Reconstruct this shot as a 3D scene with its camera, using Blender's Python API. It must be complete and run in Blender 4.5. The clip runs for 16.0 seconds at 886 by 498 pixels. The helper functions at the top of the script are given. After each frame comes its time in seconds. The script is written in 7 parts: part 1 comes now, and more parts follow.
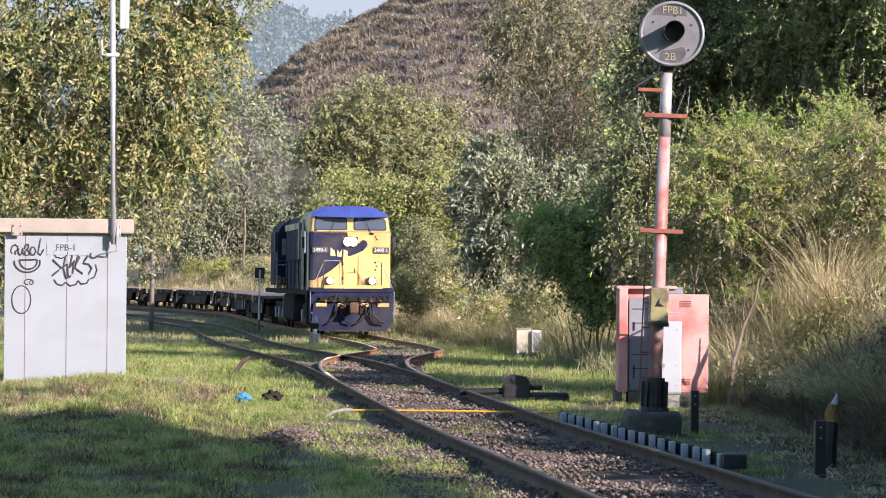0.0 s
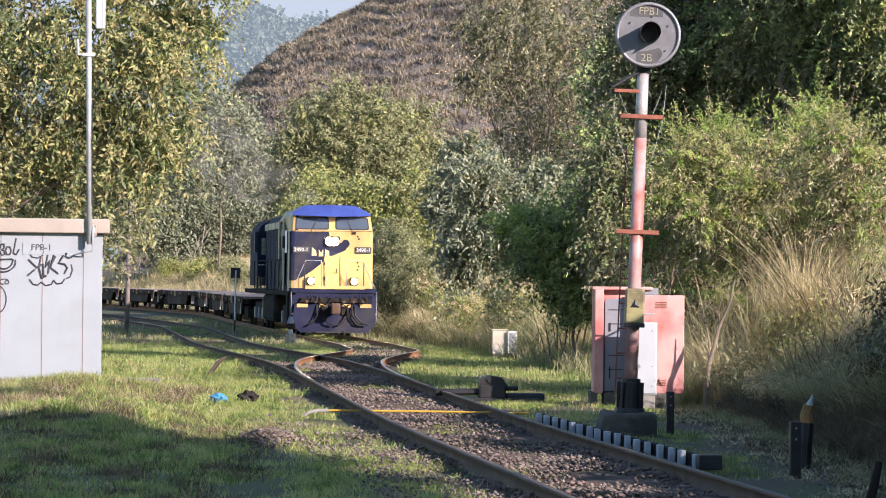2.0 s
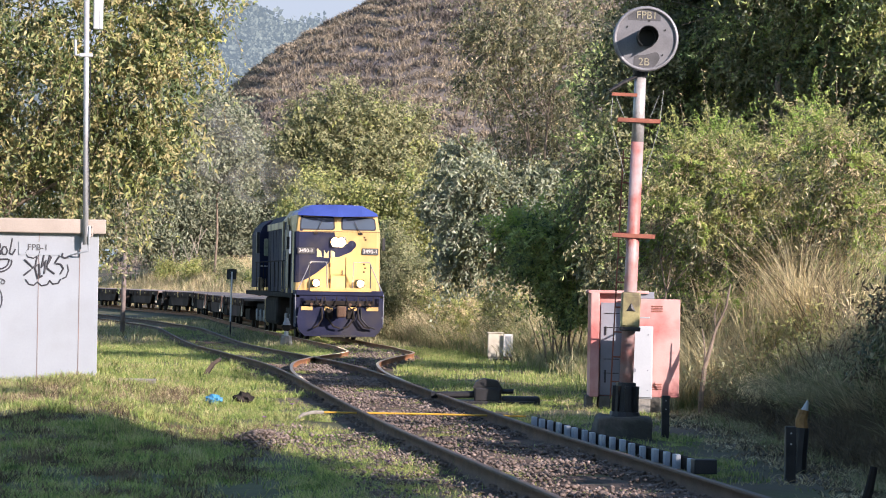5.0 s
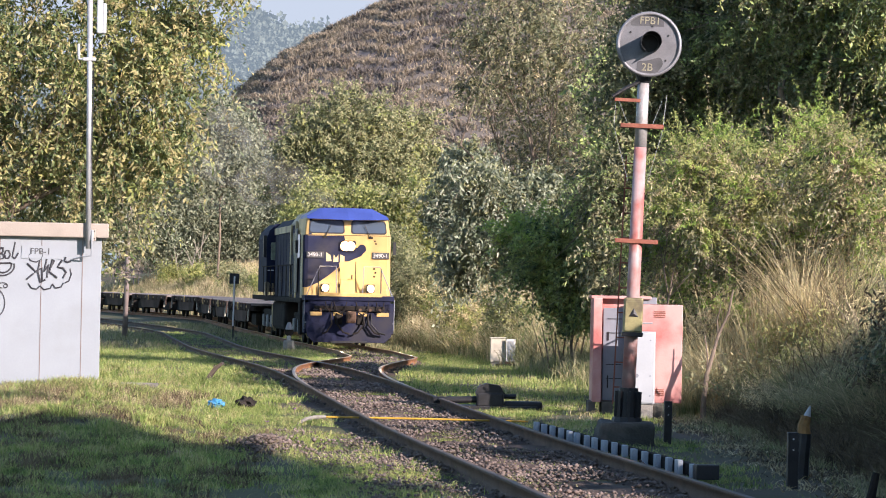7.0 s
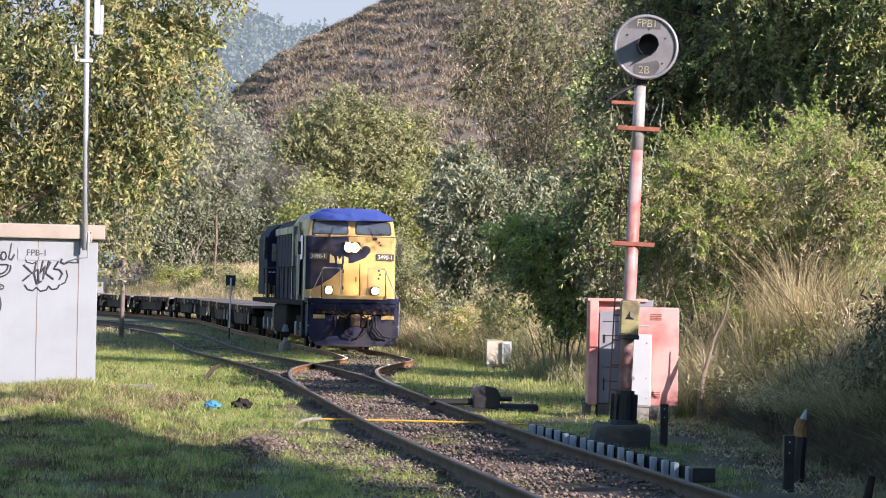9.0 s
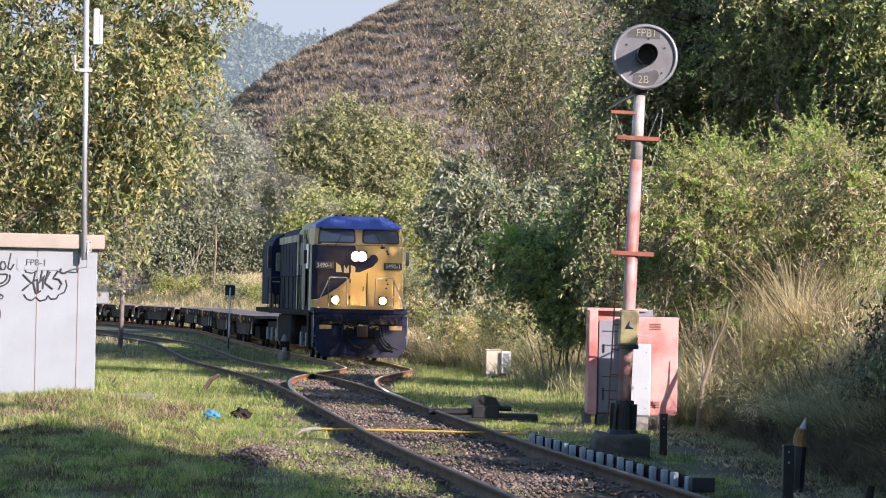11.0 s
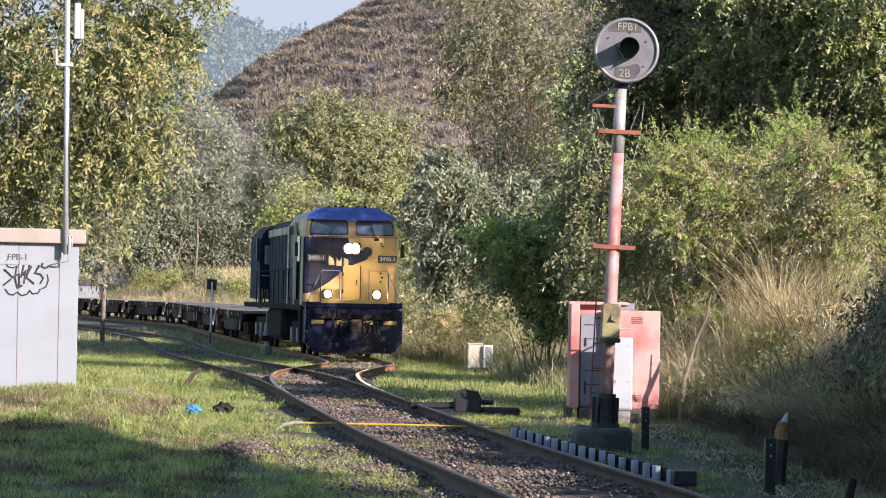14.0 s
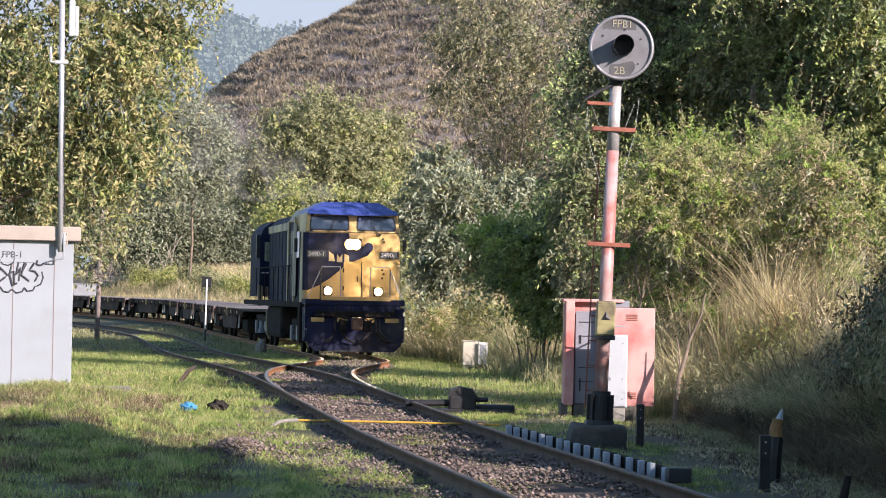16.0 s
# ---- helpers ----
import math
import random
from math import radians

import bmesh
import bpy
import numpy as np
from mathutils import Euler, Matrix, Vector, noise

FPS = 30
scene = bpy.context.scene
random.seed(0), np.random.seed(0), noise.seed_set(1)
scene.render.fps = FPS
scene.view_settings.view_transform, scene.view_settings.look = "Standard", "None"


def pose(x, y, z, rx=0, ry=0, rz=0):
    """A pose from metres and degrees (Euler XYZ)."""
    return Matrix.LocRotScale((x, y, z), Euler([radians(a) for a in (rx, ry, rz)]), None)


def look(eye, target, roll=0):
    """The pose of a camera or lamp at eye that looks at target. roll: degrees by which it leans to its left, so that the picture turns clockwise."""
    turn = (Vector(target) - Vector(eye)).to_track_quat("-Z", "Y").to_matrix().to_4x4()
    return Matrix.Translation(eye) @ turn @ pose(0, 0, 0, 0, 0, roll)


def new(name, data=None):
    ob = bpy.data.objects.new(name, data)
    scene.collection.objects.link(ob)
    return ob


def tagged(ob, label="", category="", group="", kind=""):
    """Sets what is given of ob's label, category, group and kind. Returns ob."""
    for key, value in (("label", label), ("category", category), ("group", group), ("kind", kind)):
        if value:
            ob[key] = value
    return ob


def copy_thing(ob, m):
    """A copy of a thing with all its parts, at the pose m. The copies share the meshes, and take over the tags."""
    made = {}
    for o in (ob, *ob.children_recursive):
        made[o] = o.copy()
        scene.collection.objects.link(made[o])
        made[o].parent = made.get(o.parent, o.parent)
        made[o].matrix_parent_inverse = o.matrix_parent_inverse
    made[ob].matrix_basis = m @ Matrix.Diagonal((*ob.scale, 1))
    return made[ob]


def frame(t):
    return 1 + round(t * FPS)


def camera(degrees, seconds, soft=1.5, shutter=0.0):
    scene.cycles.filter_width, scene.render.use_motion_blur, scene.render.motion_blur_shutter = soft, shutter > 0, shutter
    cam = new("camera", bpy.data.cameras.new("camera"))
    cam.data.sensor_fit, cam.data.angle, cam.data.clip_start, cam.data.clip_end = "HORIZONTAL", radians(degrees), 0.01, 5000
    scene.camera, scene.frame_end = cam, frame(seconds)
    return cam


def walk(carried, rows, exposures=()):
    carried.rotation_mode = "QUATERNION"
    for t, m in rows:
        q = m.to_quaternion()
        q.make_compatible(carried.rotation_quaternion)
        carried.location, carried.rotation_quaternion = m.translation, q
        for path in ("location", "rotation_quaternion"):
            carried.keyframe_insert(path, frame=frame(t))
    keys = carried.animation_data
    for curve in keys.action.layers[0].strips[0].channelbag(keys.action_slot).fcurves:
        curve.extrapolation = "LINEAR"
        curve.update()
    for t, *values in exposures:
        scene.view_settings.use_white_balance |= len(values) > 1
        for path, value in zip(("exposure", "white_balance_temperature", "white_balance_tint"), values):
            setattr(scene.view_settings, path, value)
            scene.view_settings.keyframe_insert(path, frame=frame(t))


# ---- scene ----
cam = camera(16.5, 16.0, soft=1.0)
PATH = [
    (0, pose(0, 0, 1.62, 90.5722, 0, -0.0000) @ pose(0, 0, 0, 0, 0, 0.500)),
    (0.5, pose(0, 0, 1.62, 90.5878, 0, -0.1011) @ pose(0, 0, 0, 0, 0, 0.529)),
    (1, pose(0, 0, 1.62, 90.6374, 0, -0.1734) @ pose(0, 0, 0, 0, 0, 0.591)),
    (1.5, pose(0, 0, 1.62, 90.6210, 0, -0.2811) @ pose(0, 0, 0, 0, 0, 0.608)),
    (2, pose(0, 0, 1.62, 90.5861, 0, -0.4503) @ pose(0, 0, 0, 0, 0, 0.609)),
    (2.5, pose(0, 0, 1.62, 90.5887, 0, -0.5670) @ pose(0, 0, 0, 0, 0, 0.728)),
    (3, pose(0, 0, 1.62, 90.6194, 0, -0.5669) @ pose(0, 0, 0, 0, 0, 0.830)),
    (3.5, pose(0, 0, 1.62, 90.6387, 0, -0.5766) @ pose(0, 0, 0, 0, 0, 0.802)),
    (4, pose(0, 0, 1.62, 90.5844, 0, -0.5863) @ pose(0, 0, 0, 0, 0, 0.877)),
    (6.5, pose(0, 0, 1.62, 90.7320, 0, -0.4510) @ pose(0, 0, 0, 0, 0, 1.060)),
    (7, pose(0, 0, 1.62, 90.7280, 0, -0.4666) @ pose(0, 0, 0, 0, 0, 1.113)),
    (7.5, pose(0, 0, 1.62, 90.7108, 0, -0.4806) @ pose(0, 0, 0, 0, 0, 1.139)),
    (8, pose(0, 0, 1.62, 90.6835, 0, -0.5017) @ pose(0, 0, 0, 0, 0, 1.184)),
    (8.5, pose(0, 0, 1.62, 90.6910, 0, -0.5268) @ pose(0, 0, 0, 0, 0, 1.247)),
    (9, pose(0, 0, 1.62, 90.7723, 0, -0.5321) @ pose(0, 0, 0, 0, 0, 1.229)),
    (11.5, pose(0, 0, 1.62, 90.9569, 0, -0.5476) @ pose(0, 0, 0, 0, 0, 1.210)),
    (12, pose(0, 0, 1.62, 90.9433, 0, -0.6018) @ pose(0, 0, 0, 0, 0, 1.187)),
    (12.5, pose(0, 0, 1.62, 90.9096, 0, -0.7065) @ pose(0, 0, 0, 0, 0, 1.133)),
    (13, pose(0, 0, 1.62, 90.8942, 0, -0.7348) @ pose(0, 0, 0, 0, 0, 1.155)),
    (13.5, pose(0, 0, 1.62, 90.8953, 0, -0.8043) @ pose(0, 0, 0, 0, 0, 1.133)),
    (14, pose(0, 0, 1.62, 90.8467, 0, -0.8848) @ pose(0, 0, 0, 0, 0, 1.121)),
    (14.5, pose(0, 0, 1.62, 90.7908, 0, -0.9522) @ pose(0, 0, 0, 0, 0, 1.120)),
    (15, pose(0, 0, 1.62, 90.8020, 0, -1.0006) @ pose(0, 0, 0, 0, 0, 1.134)),
    (15.5, pose(0, 0, 1.62, 90.8328, 0, -1.0016) @ pose(0, 0, 0, 0, 0, 1.131)),
    (16, pose(0, 0, 1.62, 90.7990, 0, -0.9826) @ pose(0, 0, 0, 0, 0, 1.113)),
]
walk(cam, PATH, exposures=[(0.0, 1.15), (16.0, 1.15)])

# world and sun: a low evening sun behind the viewer, over the right shoulder
SUN_AZ, SUN_EL = 135.0, 21.0
world = bpy.data.worlds.new("sky")
scene.world = world
world.use_nodes = True
wn = world.node_tree.nodes
sky = wn.new("ShaderNodeTexSky")
sky.sky_type = "NISHITA"
sky.sun_disc = False
sky.sun_elevation, sky.sun_rotation = radians(SUN_EL), radians(SUN_AZ)
sky.dust_density = 0.5
sky.ozone_density = 2.6
world.node_tree.links.new(sky.outputs[0], wn["Background"].inputs[0])
wn["Background"].inputs[1].default_value = 0.110
sun_data = bpy.data.lights.new("sun", "SUN")
sun_data.energy, sun_data.angle, sun_data.color = 5.0, radians(0.6), (1.0, 0.845, 0.785)
sun = new("sun", sun_data)
ce, se = math.cos(radians(SUN_EL)), math.sin(radians(SUN_EL))
SUN_DIR = Vector((math.sin(radians(SUN_AZ)) * ce, math.cos(radians(SUN_AZ)) * ce, se))
sun.matrix_world = look(SUN_DIR * 60, (0, 0, 0))


# ---- materials ----
def material(name, base, rough=0.6, metal=0.0, var=0.25, scale=6.0, bump=0.15, fine=60.0, spec=0.4, stain=None, amount=0.5, coord="Object", grain_mix=0.5):
    """A surface with colour variation at two scales, optional stains of a second colour, and fine relief."""
    m = bpy.data.materials.new(name)
    m.use_nodes = True
    nt = m.node_tree
    n, l = nt.nodes, nt.links
    b = n["Principled BSDF"]
    b.inputs["Roughness"].default_value = rough
    b.inputs["Metallic"].default_value = metal
    b.inputs["Specular IOR Level"].default_value = spec
    tc = n.new("ShaderNodeTexCoord")
    big, small = n.new("ShaderNodeTexNoise"), n.new("ShaderNodeTexNoise")
    big.inputs["Scale"].default_value, small.inputs["Scale"].default_value = scale, fine
    big.inputs["Detail"].default_value, small.inputs["Detail"].default_value = 6, 4
    for t in (big, small):
        l.new(tc.outputs[coord], t.inputs["Vector"])
    ramp = n.new("ShaderNodeValToRGB")
    ramp.color_ramp.elements[0].position, ramp.color_ramp.elements[1].position = 0.3, 0.7
    ramp.color_ramp.elements[0].color = (*[c * (1 - var) for c in base], 1)
    ramp.color_ramp.elements[1].color = (*[min(1, c * (1 + var)) for c in base], 1)
    l.new(big.outputs[0], ramp.inputs[0])
    mixer = n.new("ShaderNodeMix")
    mixer.data_type, mixer.blend_type = "RGBA", "MULTIPLY"
    mixer.inputs[0].default_value = grain_mix
    l.new(ramp.outputs[0], mixer.inputs[6])
    grain = n.new("ShaderNodeValToRGB")
    grain.color_ramp.elements[0].position, grain.color_ramp.elements[1].position = 0.25, 0.75
    grain.color_ramp.elements[0].color, grain.color_ramp.elements[1].color = (0.55, 0.55, 0.55, 1), (1, 1, 1, 1)
    l.new(small.outputs[0], grain.inputs[0])
    l.new(grain.outputs[0], mixer.inputs[7])
    out = mixer.outputs[2]
    if stain:
        s = n.new("ShaderNodeTexNoise")
        s.inputs["Scale"].default_value, s.inputs["Detail"].default_value = scale * 0.6, 8
        l.new(tc.outputs[coord], s.inputs["Vector"])
        r = n.new("ShaderNodeValToRGB")
        r.color_ramp.elements[0].position, r.color_ramp.elements[1].position = 0.62 - 0.3 * amount, 0.72 - 0.2 * amount
        l.new(s.outputs[0], r.inputs[0])
        mx = n.new("ShaderNodeMix")
        mx.data_type = "RGBA"
        l.new(r.outputs[0], mx.inputs[0])
        l.new(out, mx.inputs[6])
        mx.inputs[7].default_value = (*stain, 1)
        out = mx.outputs[2]
    l.new(out, b.inputs["Base Color"])
    bp = n.new("ShaderNodeBump")
    bp.inputs["Strength"].default_value, bp.inputs["Distance"].default_value = bump, 0.02
    l.new(small.outputs[0], bp.inputs["Height"])
    l.new(bp.outputs[0], b.inputs["Normal"])
    return m


def leafy(name, colours, rough=0.45, trans=0.35, spec=0.35, clump_scale=2.6):
    """Leaves or grass: each blade takes its own colour from the row, and lets light through."""
    m = bpy.data.materials.new(name)
    m.use_nodes = True
    nt = m.node_tree
    n, l = nt.nodes, nt.links
    b = n["Principled BSDF"]
    b.inputs["Roughness"].default_value = rough
    b.inputs["Specular IOR Level"].default_value = spec
    g = n.new("ShaderNodeNewGeometry")
    ramp = n.new("ShaderNodeValToRGB")
    els = ramp.color_ramp.elements
    while len(els) < len(colours):
        els.new(0.5)
    for i, c in enumerate(colours):
        els[i].position = i / (len(colours) - 1)
        els[i].color = (*c, 1)
    tc, no, clump_noise = n.new("ShaderNodeTexCoord"), n.new("ShaderNodeTexNoise"), n.new("ShaderNodeTexNoise")
    no.inputs["Scale"].default_value = 0.9
    # neighbouring leaves share a tint: part of the choice is the leaf's own, the rest its clump's
    clump_noise.inputs["Scale"].default_value, clump_noise.inputs["Detail"].default_value = clump_scale, 2
    l.new(tc.outputs["Object"], clump_noise.inputs["Vector"])
    spread, own = n.new("ShaderNodeMapRange"), n.new("ShaderNodeMath")
    spread.inputs[1].default_value, spread.inputs[2].default_value, spread.inputs[3].default_value, spread.inputs[4].default_value = 0.36, 0.64, -0.06, 0.78
    l.new(clump_noise.outputs[0], spread.inputs[0])
    own.operation = "MULTIPLY_ADD"
    own.inputs[1].default_value = 0.28
    l.new(g.outputs["Random Per Island"], own.inputs[0])
    l.new(spread.outputs[0], own.inputs[2])
    l.new(own.outputs[0], ramp.inputs[0])
    l.new(tc.outputs["Object"], no.inputs["Vector"])
    hsv = n.new("ShaderNodeHueSaturation")
    mr = n.new("ShaderNodeMapRange")
    mr.inputs[3].default_value, mr.inputs[4].default_value = 0.55, 1.5
    l.new(no.outputs[0], mr.inputs[0])
    l.new(mr.outputs[0], hsv.inputs["Value"])
    l.new(ramp.outputs[0], hsv.inputs["Color"])
    l.new(hsv.outputs[0], b.inputs["Base Color"])
    tr = n.new("ShaderNodeBsdfTranslucent")
    l.new(hsv.outputs[0], tr.inputs[0])
    mx = n.new("ShaderNodeMixShader")
    mx.inputs[0].default_value = trans
    l.new(b.outputs[0], mx.inputs[1])
    l.new(tr.outputs[0], mx.inputs[2])
    l.new(mx.outputs[0], n["Material Output"].inputs[0])
    return m


def glowing(name, colour, strength):
    m = bpy.data.materials.new(name)
    m.use_nodes = True
    b = m.node_tree.nodes["Principled BSDF"]
    b.inputs["Base Color"].default_value = (*colour, 1)
    b.inputs["Emission Color"].default_value = (*colour, 1)
    b.inputs["Emission Strength"].default_value = strength
    return m


M_RUST = material("rusty_rail_steel", (0.105, 0.062, 0.042), 0.8, 0.2, 0.35, 3.0, 0.4, 50)
# rust lightened towards orange, with the sunlit look of these rails painted in
M_RUST_SUNLIT = material("orange_rusty_sunlit_rail_steel", (0.27, 0.125, 0.06), 0.8, 0.1, 0.35, 3.0, 0.4, 50)
M_RAIL_TOP = material("worn_rail_head", (0.105, 0.075, 0.058), 0.6, 0.2, 0.3, 2.0, 0.06, 30)
M_RAIL_BRIGHT = material("polished_rail_head", (0.46, 0.28, 0.165), 0.32, 0.9, 0.25, 2.0, 0.05, 30)
M_SLEEPER = material("weathered_sleeper", (0.10, 0.075, 0.06), 0.9, 0, 0.4, 4.0, 0.5, 40)
M_STONE = leafy("ballast_stone", [(0.06, 0.05, 0.047), (0.16, 0.125, 0.11), (0.11, 0.09, 0.083), (0.27, 0.215, 0.19)], 0.9, 0.0, 0.2, 4.0)
M_CONC = material("old_concrete", (0.32, 0.30, 0.27), 0.9, 0, 0.3, 3.0, 0.4, 50, stain=(0.10, 0.095, 0.08), amount=0.6)
# darker concrete; the shade at the signal's foot is put into its colour
M_CONC_DARK = material("dark_concrete", (0.12, 0.11, 0.10), 0.92, 0, 0.4, 3.0, 0.5, 40, stain=(0.04, 0.04, 0.035), amount=0.6)
M_HUT = material("pale_grey_painted_panel", (0.265, 0.29, 0.325), 0.55, 0, 0.05, 1.6, 0.06, 30, stain=(0.235, 0.255, 0.28), amount=0.35, grain_mix=0.12)
M_HUT_ROOF = material("dusty_cream_slab", (0.31, 0.268, 0.235), 0.8, 0, 0.15, 2.0, 0.2, 40, grain_mix=0.12)
M_JOINT = material("brown_panel_joint", (0.20, 0.14, 0.12), 0.9, 0, 0.3, 3.0, 0.2, 40)
M_GALV = material("galvanised_steel", (0.37, 0.38, 0.40), 0.5, 0.15, 0.15, 5.0, 0.05, 60)
M_SPRAY = material("black_spray_paint", (0.045, 0.045, 0.055), 0.6, 0, 0.3, 8.0, 0.05, 60)
M_WHITE = material("white_painted_steel", (0.37, 0.39, 0.42), 0.45, 0, 0.06, 2.0, 0.05, 40, grain_mix=0.12)
M_WHITE_BRIGHT = material("fresh_white_paint", (0.62, 0.62, 0.62), 0.45, 0, 0.06, 2.0, 0.05, 40, grain_mix=0.12)
M_GREYDOOR = material("grey_painted_door", (0.19, 0.20, 0.235), 0.5, 0, 0.15, 2.0, 0.08, 40, grain_mix=0.12)
M_RED = material("faded_red_paint", (0.40, 0.13, 0.12), 0.65, 0, 0.12, 2.2, 0.1, 40, stain=(0.50, 0.29, 0.27), amount=0.8)
M_MAST = material("faded_red_and_silver_mast_paint", (0.40, 0.14, 0.12), 0.5, 0.05, 0.2, 4.5, 0.1, 40, stain=(0.38, 0.28, 0.28), amount=0.7)
M_MAST_SILVER = material("silver_mast_paint", (0.43, 0.41, 0.41), 0.45, 0.3, 0.15, 2.5, 0.1, 40, stain=(0.50, 0.26, 0.22), amount=0.2)
M_BROWN = material("rust_red_bracket", (0.26, 0.09, 0.06), 0.7, 0.1, 0.3, 6.0, 0.2, 50)
M_DISC = material("dark_grey_disc_paint", (0.15, 0.15, 0.165), 0.5, 0.1, 0.15, 5.0, 0.05, 60, stain=(0.07, 0.07, 0.08), amount=0.15)
M_RIM = material("worn_disc_rim", (0.24, 0.24, 0.26), 0.45, 0.3, 0.2, 6.0, 0.05, 60)
M_BLACK = material("black_iron", (0.022, 0.022, 0.025), 0.5, 0.2, 0.4, 5.0, 0.2, 50)
M_PATCH = material("dull_black_paint", (0.065, 0.065, 0.072), 0.6, 0, 0.3, 9.0, 0.05, 60)
M_LETTER = material("cream_lettering", (0.27, 0.25, 0.18), 0.6, 0, 0.2, 8.0, 0.05, 60)
M_OLIVE = material("olive_cast_box", (0.30, 0.27, 0.13), 0.55, 0.1, 0.2, 5.0, 0.1, 50, stain=(0.12, 0.10, 0.06), amount=0.3)
M_BLUEBLOCK = material("pale_blue_grey_steel", (0.36, 0.40, 0.46), 0.6, 0.1, 0.2, 4.0, 0.15, 50, stain=(0.22, 0.18, 0.16), amount=0.3)
M_YPIPE = material("yellow_plastic_pipe", (0.48, 0.29, 0.04), 0.5, 0, 0.1, 4.0, 0.03, 40)
M_NAVY = material("navy_blue_loco_paint", (0.017, 0.020, 0.048), 0.75, 0, 0.3, 1.2, 0.05, 30, spec=0.12, stain=(0.035, 0.034, 0.045), amount=0.4)
M_ROOFBLUE = material("bright_blue_cab_roof", (0.055, 0.085, 0.33), 0.42, 0, 0.12, 1.2, 0.04, 30)
M_YELLOW = material("yellow_loco_paint", (0.52, 0.345, 0.135), 0.5, 0, 0.14, 1.2, 0.05, 30, spec=0.25, stain=(0.38, 0.26, 0.11), amount=0.4, grain_mix=0.25)
M_CREAM = material("dirty_cream_paint", (0.50, 0.40, 0.22), 0.55, 0, 0.2, 1.5, 0.1, 30, stain=(0.2, 0.15, 0.1), amount=0.4)
M_GRIME = material("grimy_underframe", (0.030, 0.026, 0.024), 0.9, 0.0, 0.4, 2.0, 0.3, 30, spec=0.08)
M_BEIGE = material("weathered_beige_paint", (0.50, 0.46, 0.38), 0.6, 0, 0.12, 3.0, 0.1, 30, grain_mix=0.2)
M_GLASS = material("tinted_windscreen", (0.06, 0.075, 0.10), 0.08, 0, 0.1, 1.0, 0.0, 10, spec=1.0, grain_mix=0.0)
# pane colour paints the bright greenery that shows through the glass
M_GLASS_GREEN = material("greenery_tinted_end_window", (0.22, 0.24, 0.17), 0.3, 0, 0.3, 5.0, 0.0, 10, spec=0.6)
M_LETTER_WHITE = material("white_lettering", (0.62, 0.60, 0.58), 0.6, 0, 0.1, 8.0, 0.05, 60)
M_DECK = material("worn_wagon_deck", (0.24, 0.20, 0.185), 0.85, 0, 0.3, 1.0, 0.3, 12)
M_WAGON = material("brown_wagon_steel", (0.095, 0.066, 0.055), 0.9, 0.0, 0.35, 1.0, 0.2, 20, spec=0.08)
M_GREYBIN = material("grey_steel_box", (0.20, 0.21, 0.23), 0.6, 0.1, 0.2, 1.5, 0.1, 30)
# orange glow for discs that paint a halo round the lit lenses
M_HALO = glowing("warm_lamp_halo", (1.0, 0.50, 0.14), 2.2)
M_HEAD = glowing("headlight_lens", (1.0, 0.78, 0.45), 520)
M_DITCH = glowing("ditch_light_lens", (1.0, 0.76, 0.43), 520)
M_BARK = material("grey_brown_bark", (0.20, 0.155, 0.12), 0.9, 0, 0.35, 3.0, 0.6, 30)
M_PALEBARK = material("pale_bark", (0.30, 0.26, 0.22), 0.85, 0, 0.3, 3.0, 0.4, 30)
M_POLE = material("old_wooden_pole", (0.22, 0.18, 0.17), 0.9, 0, 0.3, 3.0, 0.4, 30)
M_PURPLE = material("purple_petal", (0.42, 0.16, 0.62), 0.6, 0, 0.1, 20, 0.0, 60)
M_BLUETRASH = material("blue_plastic", (0.06, 0.25, 0.45), 0.35, 0, 0.2, 9, 0.2, 40)
M_ORANGE = material("orange_brown_paint", (0.22, 0.12, 0.04), 0.7, 0, 0.4, 9, 0.2, 40)

L_HANG = leafy("olive_hanging_leaves", [(0.040, 0.062, 0.032), (0.135, 0.185, 0.075), (0.28, 0.30, 0.13), (0.46, 0.38, 0.19), (0.15, 0.195, 0.08)])
L_OLIVE = leafy("olive_green_leaves", [(0.082, 0.102, 0.052), (0.225, 0.242, 0.118), (0.345, 0.325, 0.18), (0.16, 0.185, 0.085)])
# greyed leaf colours: the distance haze is mixed into them
L_FAR = leafy("haze_greyed_far_leaves", [(0.112, 0.135, 0.094), (0.208, 0.232, 0.151), (0.282, 0.290, 0.202), (0.153, 0.179, 0.132)])
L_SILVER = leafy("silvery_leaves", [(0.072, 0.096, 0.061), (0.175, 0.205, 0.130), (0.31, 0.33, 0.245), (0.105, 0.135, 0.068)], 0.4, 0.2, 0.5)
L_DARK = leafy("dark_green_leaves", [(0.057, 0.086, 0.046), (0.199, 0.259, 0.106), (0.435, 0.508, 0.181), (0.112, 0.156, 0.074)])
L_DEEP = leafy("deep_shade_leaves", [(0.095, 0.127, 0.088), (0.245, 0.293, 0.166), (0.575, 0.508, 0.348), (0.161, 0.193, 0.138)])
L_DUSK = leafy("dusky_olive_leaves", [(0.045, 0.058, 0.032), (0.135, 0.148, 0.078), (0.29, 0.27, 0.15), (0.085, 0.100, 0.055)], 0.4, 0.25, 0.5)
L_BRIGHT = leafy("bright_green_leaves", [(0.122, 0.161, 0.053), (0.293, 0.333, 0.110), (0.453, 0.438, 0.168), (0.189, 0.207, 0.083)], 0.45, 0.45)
L_LIME = leafy("lime_young_leaves", [(0.13, 0.20, 0.045), (0.28, 0.40, 0.09), (0.42, 0.50, 0.14), (0.34, 0.36, 0.13)], 0.45, 0.5)
